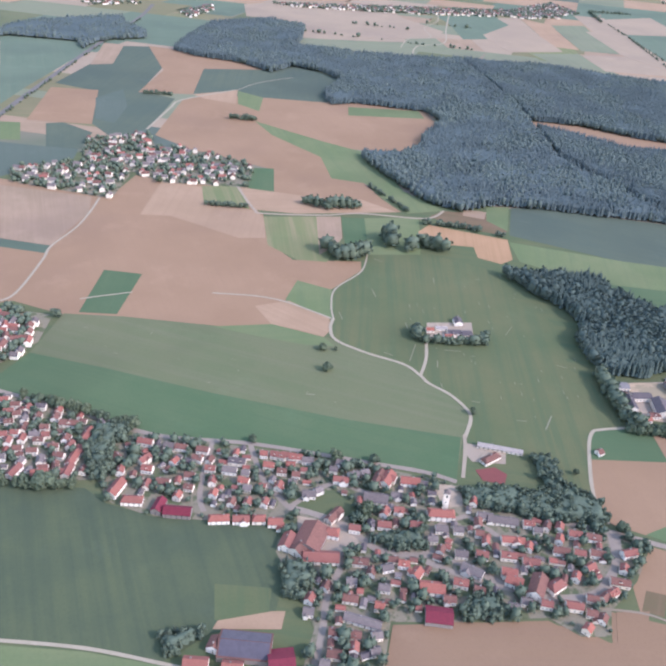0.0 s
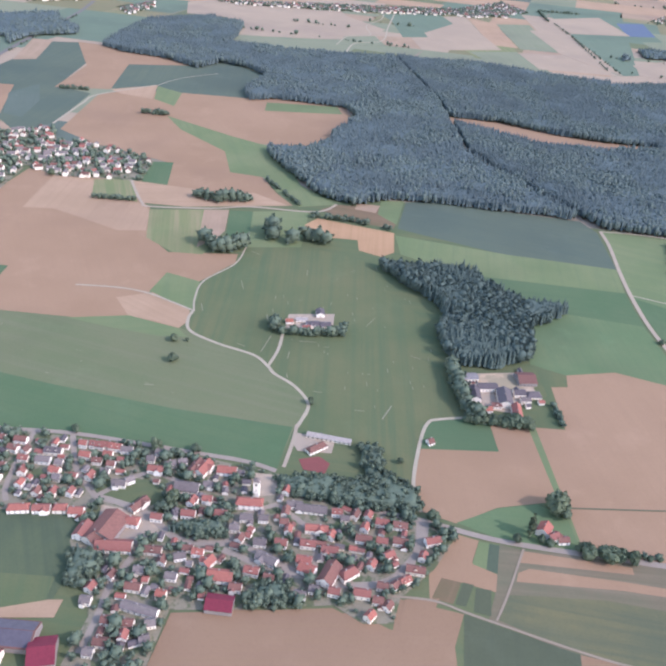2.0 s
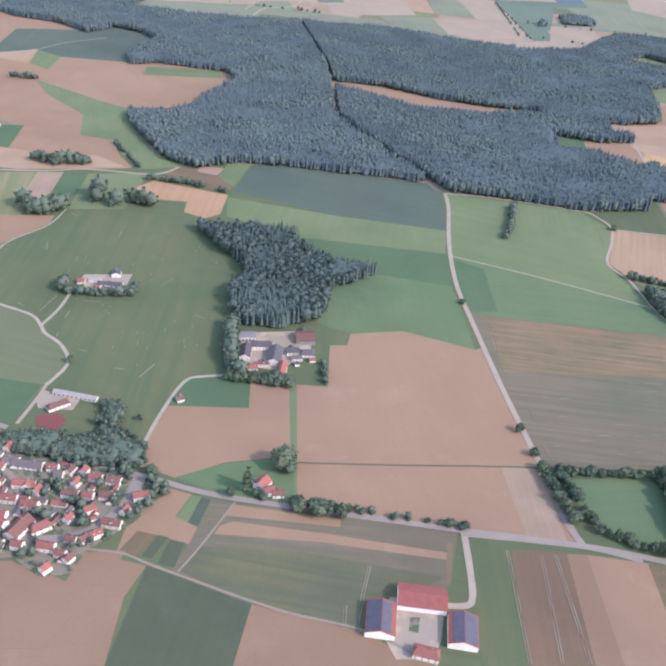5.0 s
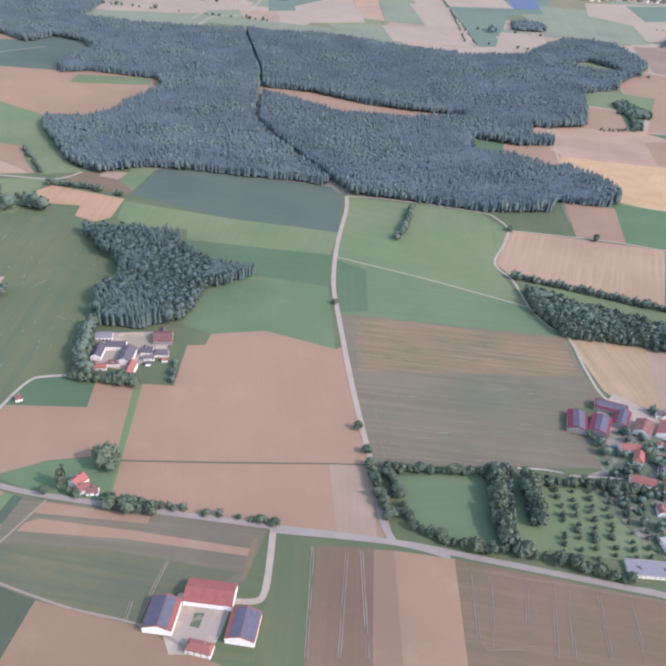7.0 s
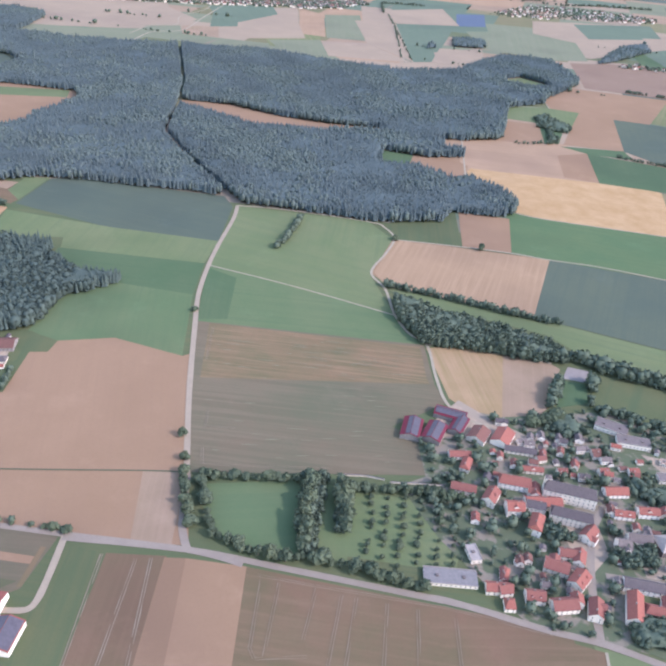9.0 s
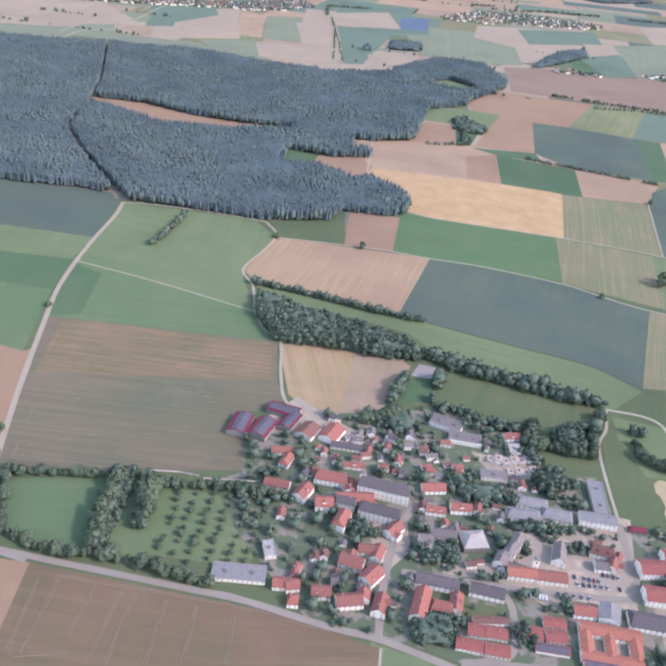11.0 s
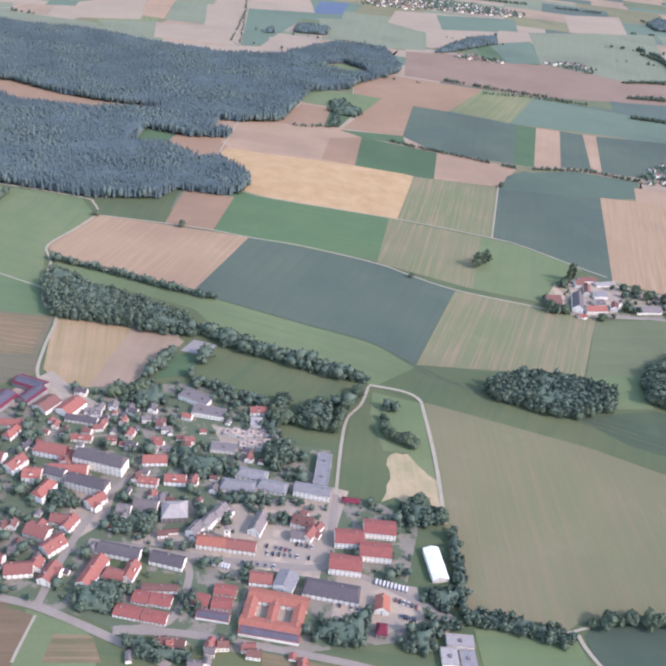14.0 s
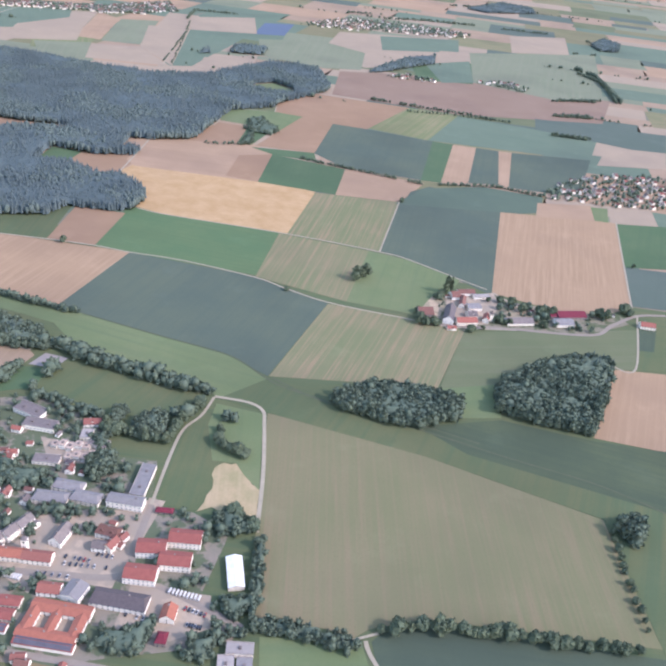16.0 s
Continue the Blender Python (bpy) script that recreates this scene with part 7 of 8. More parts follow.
house(20.1, 229.8, 72, 8.1, 3.9, 2.2, "d", 2, 4, 0.7, 0)
house(23.6, 229.5, 68, 7.9, 4.7, 2.4, "r", 2, 4, 0.7, 0)
house(32.9, 229.7, -1, 7.7, 4.2, 2.0, "r", 2, 4, 0.7, 0)
house(19.2, 218.7, -4, 9.5, 5.2, 1.7, "g", 2, 5, 0.7, 0)
house(33.9, 183.4, 59, 4.5, 3.9, 2.0, "r", 2, 2, 0.7, 0)
house(39.1, 177.7, -1, 8.8, 5.0, 2.2, "r", 2, 4, 0.7, 0)
house(15.6, 161.9, -12, 12.6, 3.4, 1.7, "g", 2, 6, 0.7, 0)
house(40.9, 166.4, -2, 9.1, 6.6, 2.2, "m", 1, 0, 0.45)
house(54.0, 187.2, -26, 8.0, 3.9, 1.8, "g", 2, 4, 0.7, 0)
house(-21.1, 148.0, 0, 16.6, 10.0, 2.5, "q", 1, 0, 0.45)
house(-30.4, 147.8, 77, 4.6, 4.7, 2.2, "d", 2, 2, 0.7, 0)
house(-9.1, 143.1, 13, 8.2, 10.0, 2.5, "m", 1, 0, 0.45)
house(-35.2, 140.7, 2, 7.7, 4.2, 2.2, "r", 2, 4, 0.7, 0)
house(-23.9, 140.5, 1, 6.5, 4.2, 2.2, "r", 2, 3, 0.7, 0)
house(68.1, 213.1, -3, 11.7, 3.9, 1.7, "g", 2, 6, 0.7, 0)
house(68.5, 184.0, -20, 6.0, 4.2, 2.2, "r", 2, 3, 0.7, 0)
house(76.4, 182.5, 68, 9.7, 5.6, 2.4, "d", 2, 5, 0.7, 0)
house(83.1, 183.8, 39, 6.8, 4.2, 2.2, "r", 2, 3, 0.7, 1.2)
house(72.5, 256.0, -8, 19.4, 2.8, 1.2, "w", 2, 10, 0.7, 0)
house(67.6, 248.5, 40, 9.0, 3.5, 1.7, "d", 2, 5, 0.7, 1.2)
house(401.6, 282.9, -5, 5.4, 3.0, 2.2, "n")
house(411.6, 269.1, 0, 4.6, 3.0, 1.9, "g")
house(427.0, 271.8, -10, 3.7, 3.0, 2.2, "n")
house(411.1, 256.9, -9, 3.9, 3.0, 1.9, "d")
house(430.8, 249.9, -6, 4.5, 3.0, 2.2, "n")
house(441.7, 252.5, -9, 3.8, 3.0, 2.2, "r")
house(439.9, 264.7, -2, 3.2, 3.0, 1.9, "d")
house(453.0, 253.4, -7, 3.8, 3.0, 2.2, "r")
house(398.9, 203.5, 85, 3.4, 3.0, 1.9, "d")
house(465.5, 159.5, -7, 3.4, 3.0, 1.9, "d")
house(475.2, 157.7, -2, 3.2, 3.0, 1.9, "g")
house(488.9, 157.7, -4, 4.6, 3.0, 1.9, "d")
house(412.7, 273.1, 79, 3.7, 2.8, 2.2, "g")
house(417.9, 275.0, 85, 4.5, 3.1, 1.9, "g")
house(425.4, 273.9, 85, 3.7, 3.1, 2.2, "g")
house(434.6, 275.1, 81, 4.1, 3.1, 2.2, "g")
house(408.6, 270.2, 11, 4.1, 2.8, 1.9, "g")
house(433.5, 267.6, 9, 4.1, 2.8, 2.2, "g")
house(443.2, 261.8, 9, 4.5, 2.8, 2.2, "g")
house(463.7, 204.8, 72, 4.5, 2.8, 1.9, "g")
house(416.2, 262.5, 79, 4.1, 2.8, 1.9, "r")
house(424.3, 265.0, 77, 3.7, 2.8, 2.2, "r")
house(428.5, 257.2, 84, 4.5, 3.1, 2.2, "r")
house(414.9, 259.6, 16, 4.1, 3.1, 1.9, "r")
house(422.2, 252.3, 8, 4.1, 3.1, 2.2, "r")
house(440.3, 254.6, 10, 4.1, 2.8, 2.2, "r")
house(453.5, 256.2, 7, 4.5, 3.1, 1.9, "r")
house(402.5, 255.3, 81, 4.1, 2.8, 1.9, "r")
house(458.8, 232.7, 75, 4.5, 2.8, 1.9, "r")
house(463.0, 159.6, 11, 3.7, 3.1, 1.9, "r")
house(475.0, 159.8, 71, 3.7, 3.1, 2.2, "r")
house(487.0, 159.9, 5, 4.5, 2.8, 1.9, "r")
house(382.1, 222.0, 84, 4.5, 3.1, 1.9, "r")
house(440.0, 267.0, 11, 4.1, 3.1, 1.9, "d")
house(436.8, 231.5, 81, 4.5, 3.1, 2.2, "d")
house(459.0, 160.1, 9, 4.5, 2.8, 1.9, "d")
house(479.0, 160.1, 6, 3.7, 3.1, 2.2, "d")
house(395.8, 202.2, 88, 3.7, 2.8, 1.9, "d")
house(215.3, 167.2, -3, 16.2, 9.0, 2.5, "R", 1, 0, 0.35, label="farm hall with bright red metal roof")
house(201.4, 157.9, -94, 12.2, 9.5, 2.5, "S", 1, 0, 0.36, label="white-walled farm hall with dark solar panels on its roof")
house(227.7, 156.0, 85, 11.6, 9.5, 2.5, "S", 1, 0, 0.36, label="white-walled farm hall with dark solar panels on its roof")
house(215.4, 147.3, -10, 8.2, 4.1, 2.2, "r", 2, 4, 0.7, 1.2)
house(360.5, 273.1, 78, 13.3, 8.5, 2.4, "s", 1, 0, 0.36)
house(370.3, 271.5, 68, 12.9, 8.5, 2.4, "s", 1, 0, 0.36)
house(378.8, 285.5, -18, 14.4, 7.0, 2.4, "s", 1, 0, 0.36)
house(381.6, 277.7, 65, 12.2, 6.5, 2.4, "s", 1, 0, 0.36)
house(389.9, 272.2, 62, 9.4, 8.0, 2.2, "d", 1, 0, 0.45)
house(400.4, 271.6, 63, 10.6, 8.0, 2.4, "r", 1, 0, 0.45)
house(406.9, 264.2, -7, 13.6, 3.8, 1.8, "n", 2, 7, 0.7, 0)
house(380.0, 258.2, 4, 9.3, 4.1, 2.0, "r", 2, 5, 0.7, 0)
house(382.1, 252.3, 70, 7.7, 4.1, 2.2, "r", 2, 4, 0.7, 1.2)
house(379.3, 237.8, -10, 10.1, 4.6, 2.2, "r", 2, 5, 0.7, 0)
house(389.7, 233.5, 62, 8.1, 5.4, 3.0, "r", 2, 4, 0.7, 0)
house(400.8, 243.1, -9, 13.3, 6.0, 2.9, "r", 2, 7, 0.7, 1.2)
house(398.2, 228.0, 3, 7.0, 5.9, 3.5, "r", 2, 3, 0.6, 0)
house(410.0, 252.4, -2, 8.7, 3.2, 1.8, "r", 2, 4, 0.7, 0)
house(408.4, 239.3, 83, 6.9, 4.0, 2.4, "r", 2, 3, 0.7, 0)
house(410.3, 232.7, 3, 14.6, 5.5, 2.5, "r", 2, 8, 0.7, 0)
house(421.6, 237.6, -13, 20.6, 6.6, 5.2, "C", 3, 11, 0.75, 1.0, label="long pale manor building with dark roof and many windows")
house(406.6, 229.4, -12, 7.4, 4.6, 3.6, "n", 2, 5, 0.6, 0)
house(419.6, 225.0, -13, 16.2, 5.4, 4.2, "C", 3, 9, 0.7, 1.0, label="long pale manor building with dark roof and many windows")
house(405.0, 220.0, 69, 9.0, 5.0, 3.7, "r", 2, 4, 0.7, 1.2)
house(424.6, 217.4, 50, 7.2, 5.0, 2.7, "r", 2, 4, 0.7, 0)
house(415.1, 207.1, -6, 7.8, 4.5, 2.2, "r", 2, 4, 0.7, 0)
house(418.2, 205.6, 71, 6.7, 4.5, 2.2, "r", 2, 3, 0.7, 0)
house(408.8, 200.7, -18, 8.8, 5.9, 2.4, "r", 2, 4, 0.6, 0)
house(415.7, 195.1, 51, 7.9, 5.9, 2.4, "r", 2, 4, 0.6, 0)
house(398.3, 186.6, -1, 6.7, 5.0, 2.4, "r", 2, 3, 0.7, 0)
house(407.8, 183.8, 10, 9.2, 5.4, 2.4, "r", 2, 5, 0.7, 0)
house(412.7, 186.3, 84, 4.2, 4.5, 2.4, "r", 2, 2, 0.7, 0)
house(418.3, 182.6, 76, 7.8, 5.0, 2.7, "r", 2, 4, 0.7, 0)
house(432.1, 184.2, 74, 12.7, 5.5, 2.9, "r", 2, 7, 0.7, 0)
house(439.5, 183.9, -11, 7.7, 4.5, 2.5, "r", 2, 4, 0.7, 1.2)
house(444.4, 185.8, 77, 7.5, 4.5, 2.5, "r", 2, 4, 0.7, 0)
house(438.8, 194.4, -9, 15.2, 5.0, 2.5, "n", 2, 8, 0.7, 0)
house(456.0, 191.9, -11, 12.1, 5.0, 2.4, "n", 2, 6, 0.7, 0)
house(389.4, 195.3, 73, 6.0, 2.5, 1.7, "r", 2, 3, 0.7, 1.2)
house(388.3, 188.7, 12, 4.6, 4.5, 2.0, "r", 2, 2, 0.7, 0)
house(388.9, 182.5, -0, 3.7, 4.5, 2.0, "r", 2, 2, 0.7, 1.2)
house(442.0, 242.6, 7, 9.7, 5.0, 2.0, "r", 2, 5, 0.7, 0)
house(441.7, 229.8, -4, 7.8, 3.8, 2.2, "r", 2, 4, 0.7, 0)
house(451.9, 232.0, -0, 8.3, 4.5, 2.4, "r", 2, 4, 0.7, 0)
house(436.3, 212.6, -3, 5.2, 5.4, 3.4, "g", 2, 2, 0.7, 0)
house(443.5, 216.4, -3, 9.2, 5.0, 3.0, "g", 2, 5, 0.7, 0)
house(454.4, 215.2, 9, 9.6, 8.6, 2.6, "w", 2, 5, 0.62, 3.4, label="pale house with a broad light grey hipped roof")
flat_block(452.1, 285.2, -25, 14.2, 7.0, 2.4, "g")
flat_block(459.3, 275.6, -9, 14.4, 6.0, 2.4, "g")
house(480.9, 280.1, 8, 7.7, 4.5, 1.8, "r", 2, 4, 0.7, 0)
flat_block(480.5, 271.2, 0, 4.9, 6.0, 2.0, "w")
flat_block(487.1, 265.7, -18, 8.1, 5.0, 1.8, "g")
for x_, y_, turn_, count_, bend_ in ((469.0, 263.8, -16, 5, 4.0), (476.4, 256.4, -8, 4, 5.0)):
    for i_ in range(count_):
        a_ = radians(turn_ + bend_ * i_)
        flat_block(x_ + 3.3 * i_ * math.cos(a_), y_ + 3.3 * i_ * math.sin(a_) + 0.7 * (i_ % 2), turn_ + bend_ * i_, 2.9, 3.6 + 0.5 * (i_ % 3), 1.5 + 0.5 * (i_ % 2), "t", "stepped terrace flat with pale flat roof and terrace")
flat_block(468.4, 253.3, -2, 10.7, 5.0, 1.8, "g")
house(481.5, 238.3, -9, 12.4, 5.5, 2.0, "b", 2, 6, 0.5, 1.6)
house(476.6, 231.1, -4, 13.5, 6.0, 2.2, "b", 2, 7, 0.5, 1.6)
house(490.0, 232.1, -10, 11.9, 6.0, 2.2, "b", 2, 6, 0.5, 1.6)
flat_block(510.0, 244.2, -96, 19.0, 5.8, 2.2, "b")
house(505.8, 230.8, -8, 14.4, 5.4, 3.2, "b", 2, 8, 0.32, 0)
house(521.3, 228.3, -3, 7.0, 2.7, 1.3, "m", 2, 3, 0.7, 1.2)
house(531.7, 213.3, -2, 12.2, 7.0, 3.2, "R", 2, 8, 0.42)
house(520.0, 207.6, 1, 10.8, 7.0, 3.2, "R", 2, 7, 0.42)
house(529.5, 202.1, -2, 11.8, 7.0, 3.2, "R", 2, 7, 0.42)
house(518.4, 195.1, -4, 11.5, 7.0, 3.2, "R", 2, 7, 0.42)
house(502.8, 214.2, -14, 8.8, 5.0, 2.8, "d", 2, 5, 0.75, 0.8, wing=3)
house(501.0, 207.6, -6, 5.2, 4.2, 2.2, "g", 2, 3, 0.6, 0)
house(505.2, 208.4, 62, 5.6, 3.8, 2.6, "r", 2, 3, 0.75, 0)
house(508.6, 212.4, 58, 3.6, 2.8, 2.2, "r", 1, 2, 0.75, 0)
house(486.0, 211.4, 73, 9.2, 5.0, 2.6, "g", 2, 4, 0.9, 0, wing=0)
house(471.2, 216.0, 61, 6.4, 4.4, 3.4, "g", 2, 3, 0.7, 0)
house(467.6, 211.0, 61, 6.0, 4.4, 3.2, "g", 2, 3, 0.7, 0)
house(463.4, 206.6, 61, 6.2, 4.4, 3.0, "g", 2, 3, 0.7, 0)
house(470.0, 201.2, -3, 10.4, 4.8, 2.6, "O", 2, 6, 0.62, 0)
house(480.7, 200.5, -4, 10.8, 5.0, 2.4, "r", 2, 6, 0.62, 0, wing=0)
house(477.4, 181.2, -4, 7.6, 4.2, 1.5, "R", 1, 5, 0.3, 0)
house(476.9, 175.8, -4, 7.0, 4.6, 1.5, "R", 1, 5, 0.3, 0)
house(468.6, 176.8, -7, 7.6, 4.8, 1.5, "R", 1, 5, 0.3, 0)
house(474.4, 170.9, -6, 11.0, 3.4, 1.5, "S", 1, 0, 0.3, 0, label="long low school wing with solar panels on its red roof")
house(489.0, 186.8, -3, 7.9, 4.9, 2.2, "r", 2, 4, 0.7, 0)
house(497.6, 186.2, 72, 7.4, 7.0, 2.6, "b", 1, 3, 0.3, 0, label="hall with a light grey metal roof")
house(513.5, 183.5, -8, 19.5, 7.0, 2.4, "n", 2, 10, 0.6, 1.2)
house(495.5, 178.6, -8, 20.5, 5.0, 2.2, "O", 2, 10, 0.36)
house(493.2, 168.1, -8, 20.0, 3.8, 2.2, "O", 2, 10, 0.36)
house(486.4, 174.5, -99, 10.8, 4.0, 2.2, "O", 2, 5, 0.36)
house(494.1, 173.9, -99, 10.7, 3.4, 2.2, "O", 2, 5, 0.36)
house(502.5, 172.8, -99, 10.5, 4.0, 2.2, "O", 2, 5, 0.36)
house(493.3, 165.1, -7, 19.9, 3.4, 1.8, "S", 1, 0, 0.36)
house(551.6, 198.8, -81, 14.5, 5.8, 2.0, "W", 1, 0, 0.3, label="white fabric-roofed sports hall")
house(530.8, 179.2, 84, 6.0, 5.0, 2.3, "o", 2, 3, 0.7, 0)
house(530.1, 169.2, -5, 3.6, 4.5, 2.2, "m", 2, 2, 0.7, 1.2)
house(450.0, 176.1, -8, 5.4, 4.6, 1.5, "R", 1, 4, 0.3, 0)
house(456.7, 175.5, -8, 7.2, 4.6, 1.5, "R", 1, 5, 0.3, 0)
house(447.0, 170.2, -9, 8.8, 4.4, 1.5, "R", 1, 6, 0.3, 0)
house(455.9, 168.9, -8, 8.2, 4.4, 1.5, "R", 1, 6, 0.3, 0)
house(455.4, 180.3, 2, 12.0, 2.8, 1.6, "d", 1, 6, 0.3, 0)
flat_block(369.7, 192.6, -1, 18.7, 7.0, 1.5, "b")
flat_block(379.1, 204.1, -77, 7.6, 4.0, 2.0, "w")
house(388.9, 195.5, 82, 5.8, 2.7, 1.7, "r", 2, 3, 0.7, 0)
house(386.3, 189.2, -0, 9.4, 4.5, 2.0, "r", 2, 5, 0.7, 0)
flat_block(556.0, 166.8, -1, 9.0, 4.4, 2.0, "w")
flat_block(551.8, 160.9, 2, 5.3, 6.2, 1.8, "w")
flat_block(557.9, 160.6, 2, 5.0, 6.2, 1.6, "b")
house(44.3, 212.8, 2, 10.4, 4.4, 2.6, "r", 2, 5, 0.7, 1.2)
house(138.3, 310.9, 9, 8.3, 5.0, 1.8, "b", 1, 5, 0.25)
house(146.2, 303.4, 8, 9.7, 4.8, 2.2, "n", 1, 6, 0.5)
house(139.6, 297.0, 91, 10.1, 4.9, 2.2, "n", 1, 6, 0.6)
house(153.5, 295.5, 89, 11.9, 6.7, 2.6, "n", 1, 7, 0.5)
house(166.5, 313.4, 8, 9.1, 9.2, 2.0, "d", 1, 5, 0.4)
house(168.3, 300.9, 8, 7.1, 4.7, 1.4, "n", 1, 4, 0.5, 1.6)
house(161.5, 301.2, 8, 5.6, 4.5, 1.8, "n", 1, 3, 0.5)
house(163.8, 296.2, 9, 4.9, 3.0, 1.6, "g", 1, 3, 0.5)
house(143.8, 286.2, 8, 5.6, 3.6, 1.6, "o", 1, 3, 0.5)
house(148.8, 289.7, 8, 4.9, 3.4, 1.8, "d", 1, 3, 0.5)
house(157.7, 284.8, 88, 9.8, 4.3, 2.6, "r", 1, 6, 0.8)
house(157.1, 213.0, 60, 5.5, 5.0, 2.5, "r", 2, 3, 0.7, 0)
house(159.9, 209.8, 28, 4.5, 3.6, 2.2, "r", 2, 2, 0.7, 0)
house(163.6, 209.0, 7, 4.3, 3.1, 1.7, "d", 2, 2, 0.7, 0)
house(154.5, 213.9, 34, 1.8, 3.1, 1.7, "b", 2, 2, 0.7, 1.2)
house(116.3, 259.5, 31, 2.8, 3.1, 1.5, "d", 2, 2, 0.7, 0)
house(62.2, 358.3, 99, 5.6, 4.5, 2.0, "n", 1, 3, 0.5)
house(59.2, 346.2, 10, 7.2, 4.2, 2.0, "n", 1, 4, 0.4)
house(65.8, 346.3, 10, 5.5, 4.5, 2.0, "n", 1, 3, 0.4)
house(56.0, 341.3, 11, 4.4, 4.8, 1.8, "r", 1, 2, 0.6)
house(52.9, 350.3, 9, 6.2, 2.6, 1.4, "w", 1, 3, 0.4)
house(46.5, 347.9, 10, 4.0, 3.3, 1.4, "o", 1, 2, 0.5)
house(648.4, 410.6, 10, 9.5, 9.3, 1.8, "d", 1, 5, 0.6)
house(663.4, 408.4, 76, 18.6, 6.5, 3.0, "n", 1, 11, 0.8)
house(672.6, 402.4, 10, 13.1, 6.3, 2.4, "r", 1, 8, 0.6)
house(681.0, 421.8, 10, 8.7, 6.3, 2.2, "b", 1, 5, 0.3)
house(677.7, 411.7, 10, 6.2, 6.5, 2.0, "g", 1, 3, 0.6)
house(674.7, 427.3, 75, 12.6, 3.8, 2.4, "d", 1, 7, 0.7)
house(671.4, 435.2, 11, 6.5, 7.0, 2.2, "d", 1, 4, 0.7)
house(679.3, 441.8, 11, 11.5, 5.8, 1.8, "d", 1, 7, 0.5)
house(688.7, 437.9, 11, 10.8, 4.3, 1.6, "w", 1, 6, 0.3)
house(686.0, 407.7, 74, 7.5, 3.9, 2.6, "r", 1, 4, 0.8)
house(706.9, 408.4, 10, 17.3, 7.4, 1.8, "g", 1, 10, 0.5)
house(743.2, 422.2, 10, 19.3, 8.5, 2.0, "m", 1, 12, 0.5)
house(735.8, 411.4, 10, 11.8, 8.1, 2.0, "b", 1, 7, 0.4)
house(731.4, 420.9, 10, 5.1, 7.3, 1.8, "m", 1, 3, 0.5)
house(662.5, 394.2, 9, 5.7, 3.6, 1.2, "r", 1, 3, 0.5)
tower(689.0, 408.0, 10, 2.0, 5.0, 2.4, "small pale chapel tower with pointed roof")
house(791.5, 415.9, -7, 9.3, 5.4, 2.2, "r", 2, 5, 0.7, 0)

# ---- towers ----
tower(46.2, 218.4, -4, 2.3, 8.2, 1.6, "white church tower with a low grey cap")
tower(412.9, 240.9, -4, 2.4, 8.0, 0.6, "pale square manor tower with flat cap")
tower(475.2, 204.4, -4, 2.0, 6.2, 0.5, "white square tower on a long orange-roofed building")
infill(14, 84, (-93.1, 237.9), (-53.0, 240.9), (-28.2, 241.7), (18.3, 235.2), (49.3, 229.5), (80.1, 218.3), (110.1, 212.2), (117.8, 204.8), (110.8, 190.1), (98.2, 176.0), (78.8, 173.8), (50.9, 170.6), (24.9, 166.0), (22.2, 148.3), (3.5, 146.3), (1.7, 171.9), (-8.1, 183.5), (-11.3, 199.1), (-45.8, 205.4), (-78.0, 210.2))
infill(16, 14, (-149.0, 264.5), (-98.2, 248.2), (-92.7, 217.6), (-126.4, 211.8))
infill(10, 30, (375.8, 266.8), (405.7, 270.7), (410.9, 283.5), (449.7, 273.5), (468.3, 278.9), (472.4, 262.1), (496.5, 231.7), (510.0, 230.8), (509.6, 208.9), (492.1, 209.3), (463.9, 204.6), (449.3, 195.4), (464.7, 185.7), (446.7, 164.4), (432.4, 169.5), (398.1, 181.7), (383.8, 196.9), (391.3, 207.6), (405.3, 213.2))
infill(2, 3, (446.9, 162.1), (506.6, 162.4), (505.4, 151.0), (448.1, 151.2))
infill(0, 5, (644.5, 408.7), (662.6, 434.0), (675.6, 445.1), (703.1, 441.3), (730.3, 426.1), (778.9, 428.8), (780.7, 418.2), (750.3, 401.3), (699.1, 398.2), (662.2, 395.2))
infill(0, 5, (131.9, 314.7), (171.7, 322.7), (173.6, 299.7), (165.6, 285.3), (140.4, 281.7))

# ---- orchard wall ----
def garden_wall(*pts):
    """A white plastered wall with a coping along a bent line."""
    top = new("garden_wall")
    for (x0, y0), (x1, y1) in zip(pts, pts[1:]):
        d, turn = math.hypot(x1 - x0, y1 - y0), math.degrees(math.atan2(y1 - y0, x1 - x0))
        for name, z0, z1, half, material in (("wall_panel", 0, 0.9, 0.12, PLASTER), ("coping", 0.9, 1.0, 0.18, ROOFS["g"])):
            ob = part(name, box_bmesh(0, -half, z0, d, half, z1), material, top)
            ob.matrix_basis = pose(x0, y0, 0, 0, 0, turn)
    return tagged(top, "white plastered orchard wall with grey coping behind a hedge", "wall")


garden_wall((328.9, 241.2), (340.4, 241.5), (347.8, 240.3))
garden_wall((350.0, 238.9), (361.5, 239.4), (372.3, 239.4))

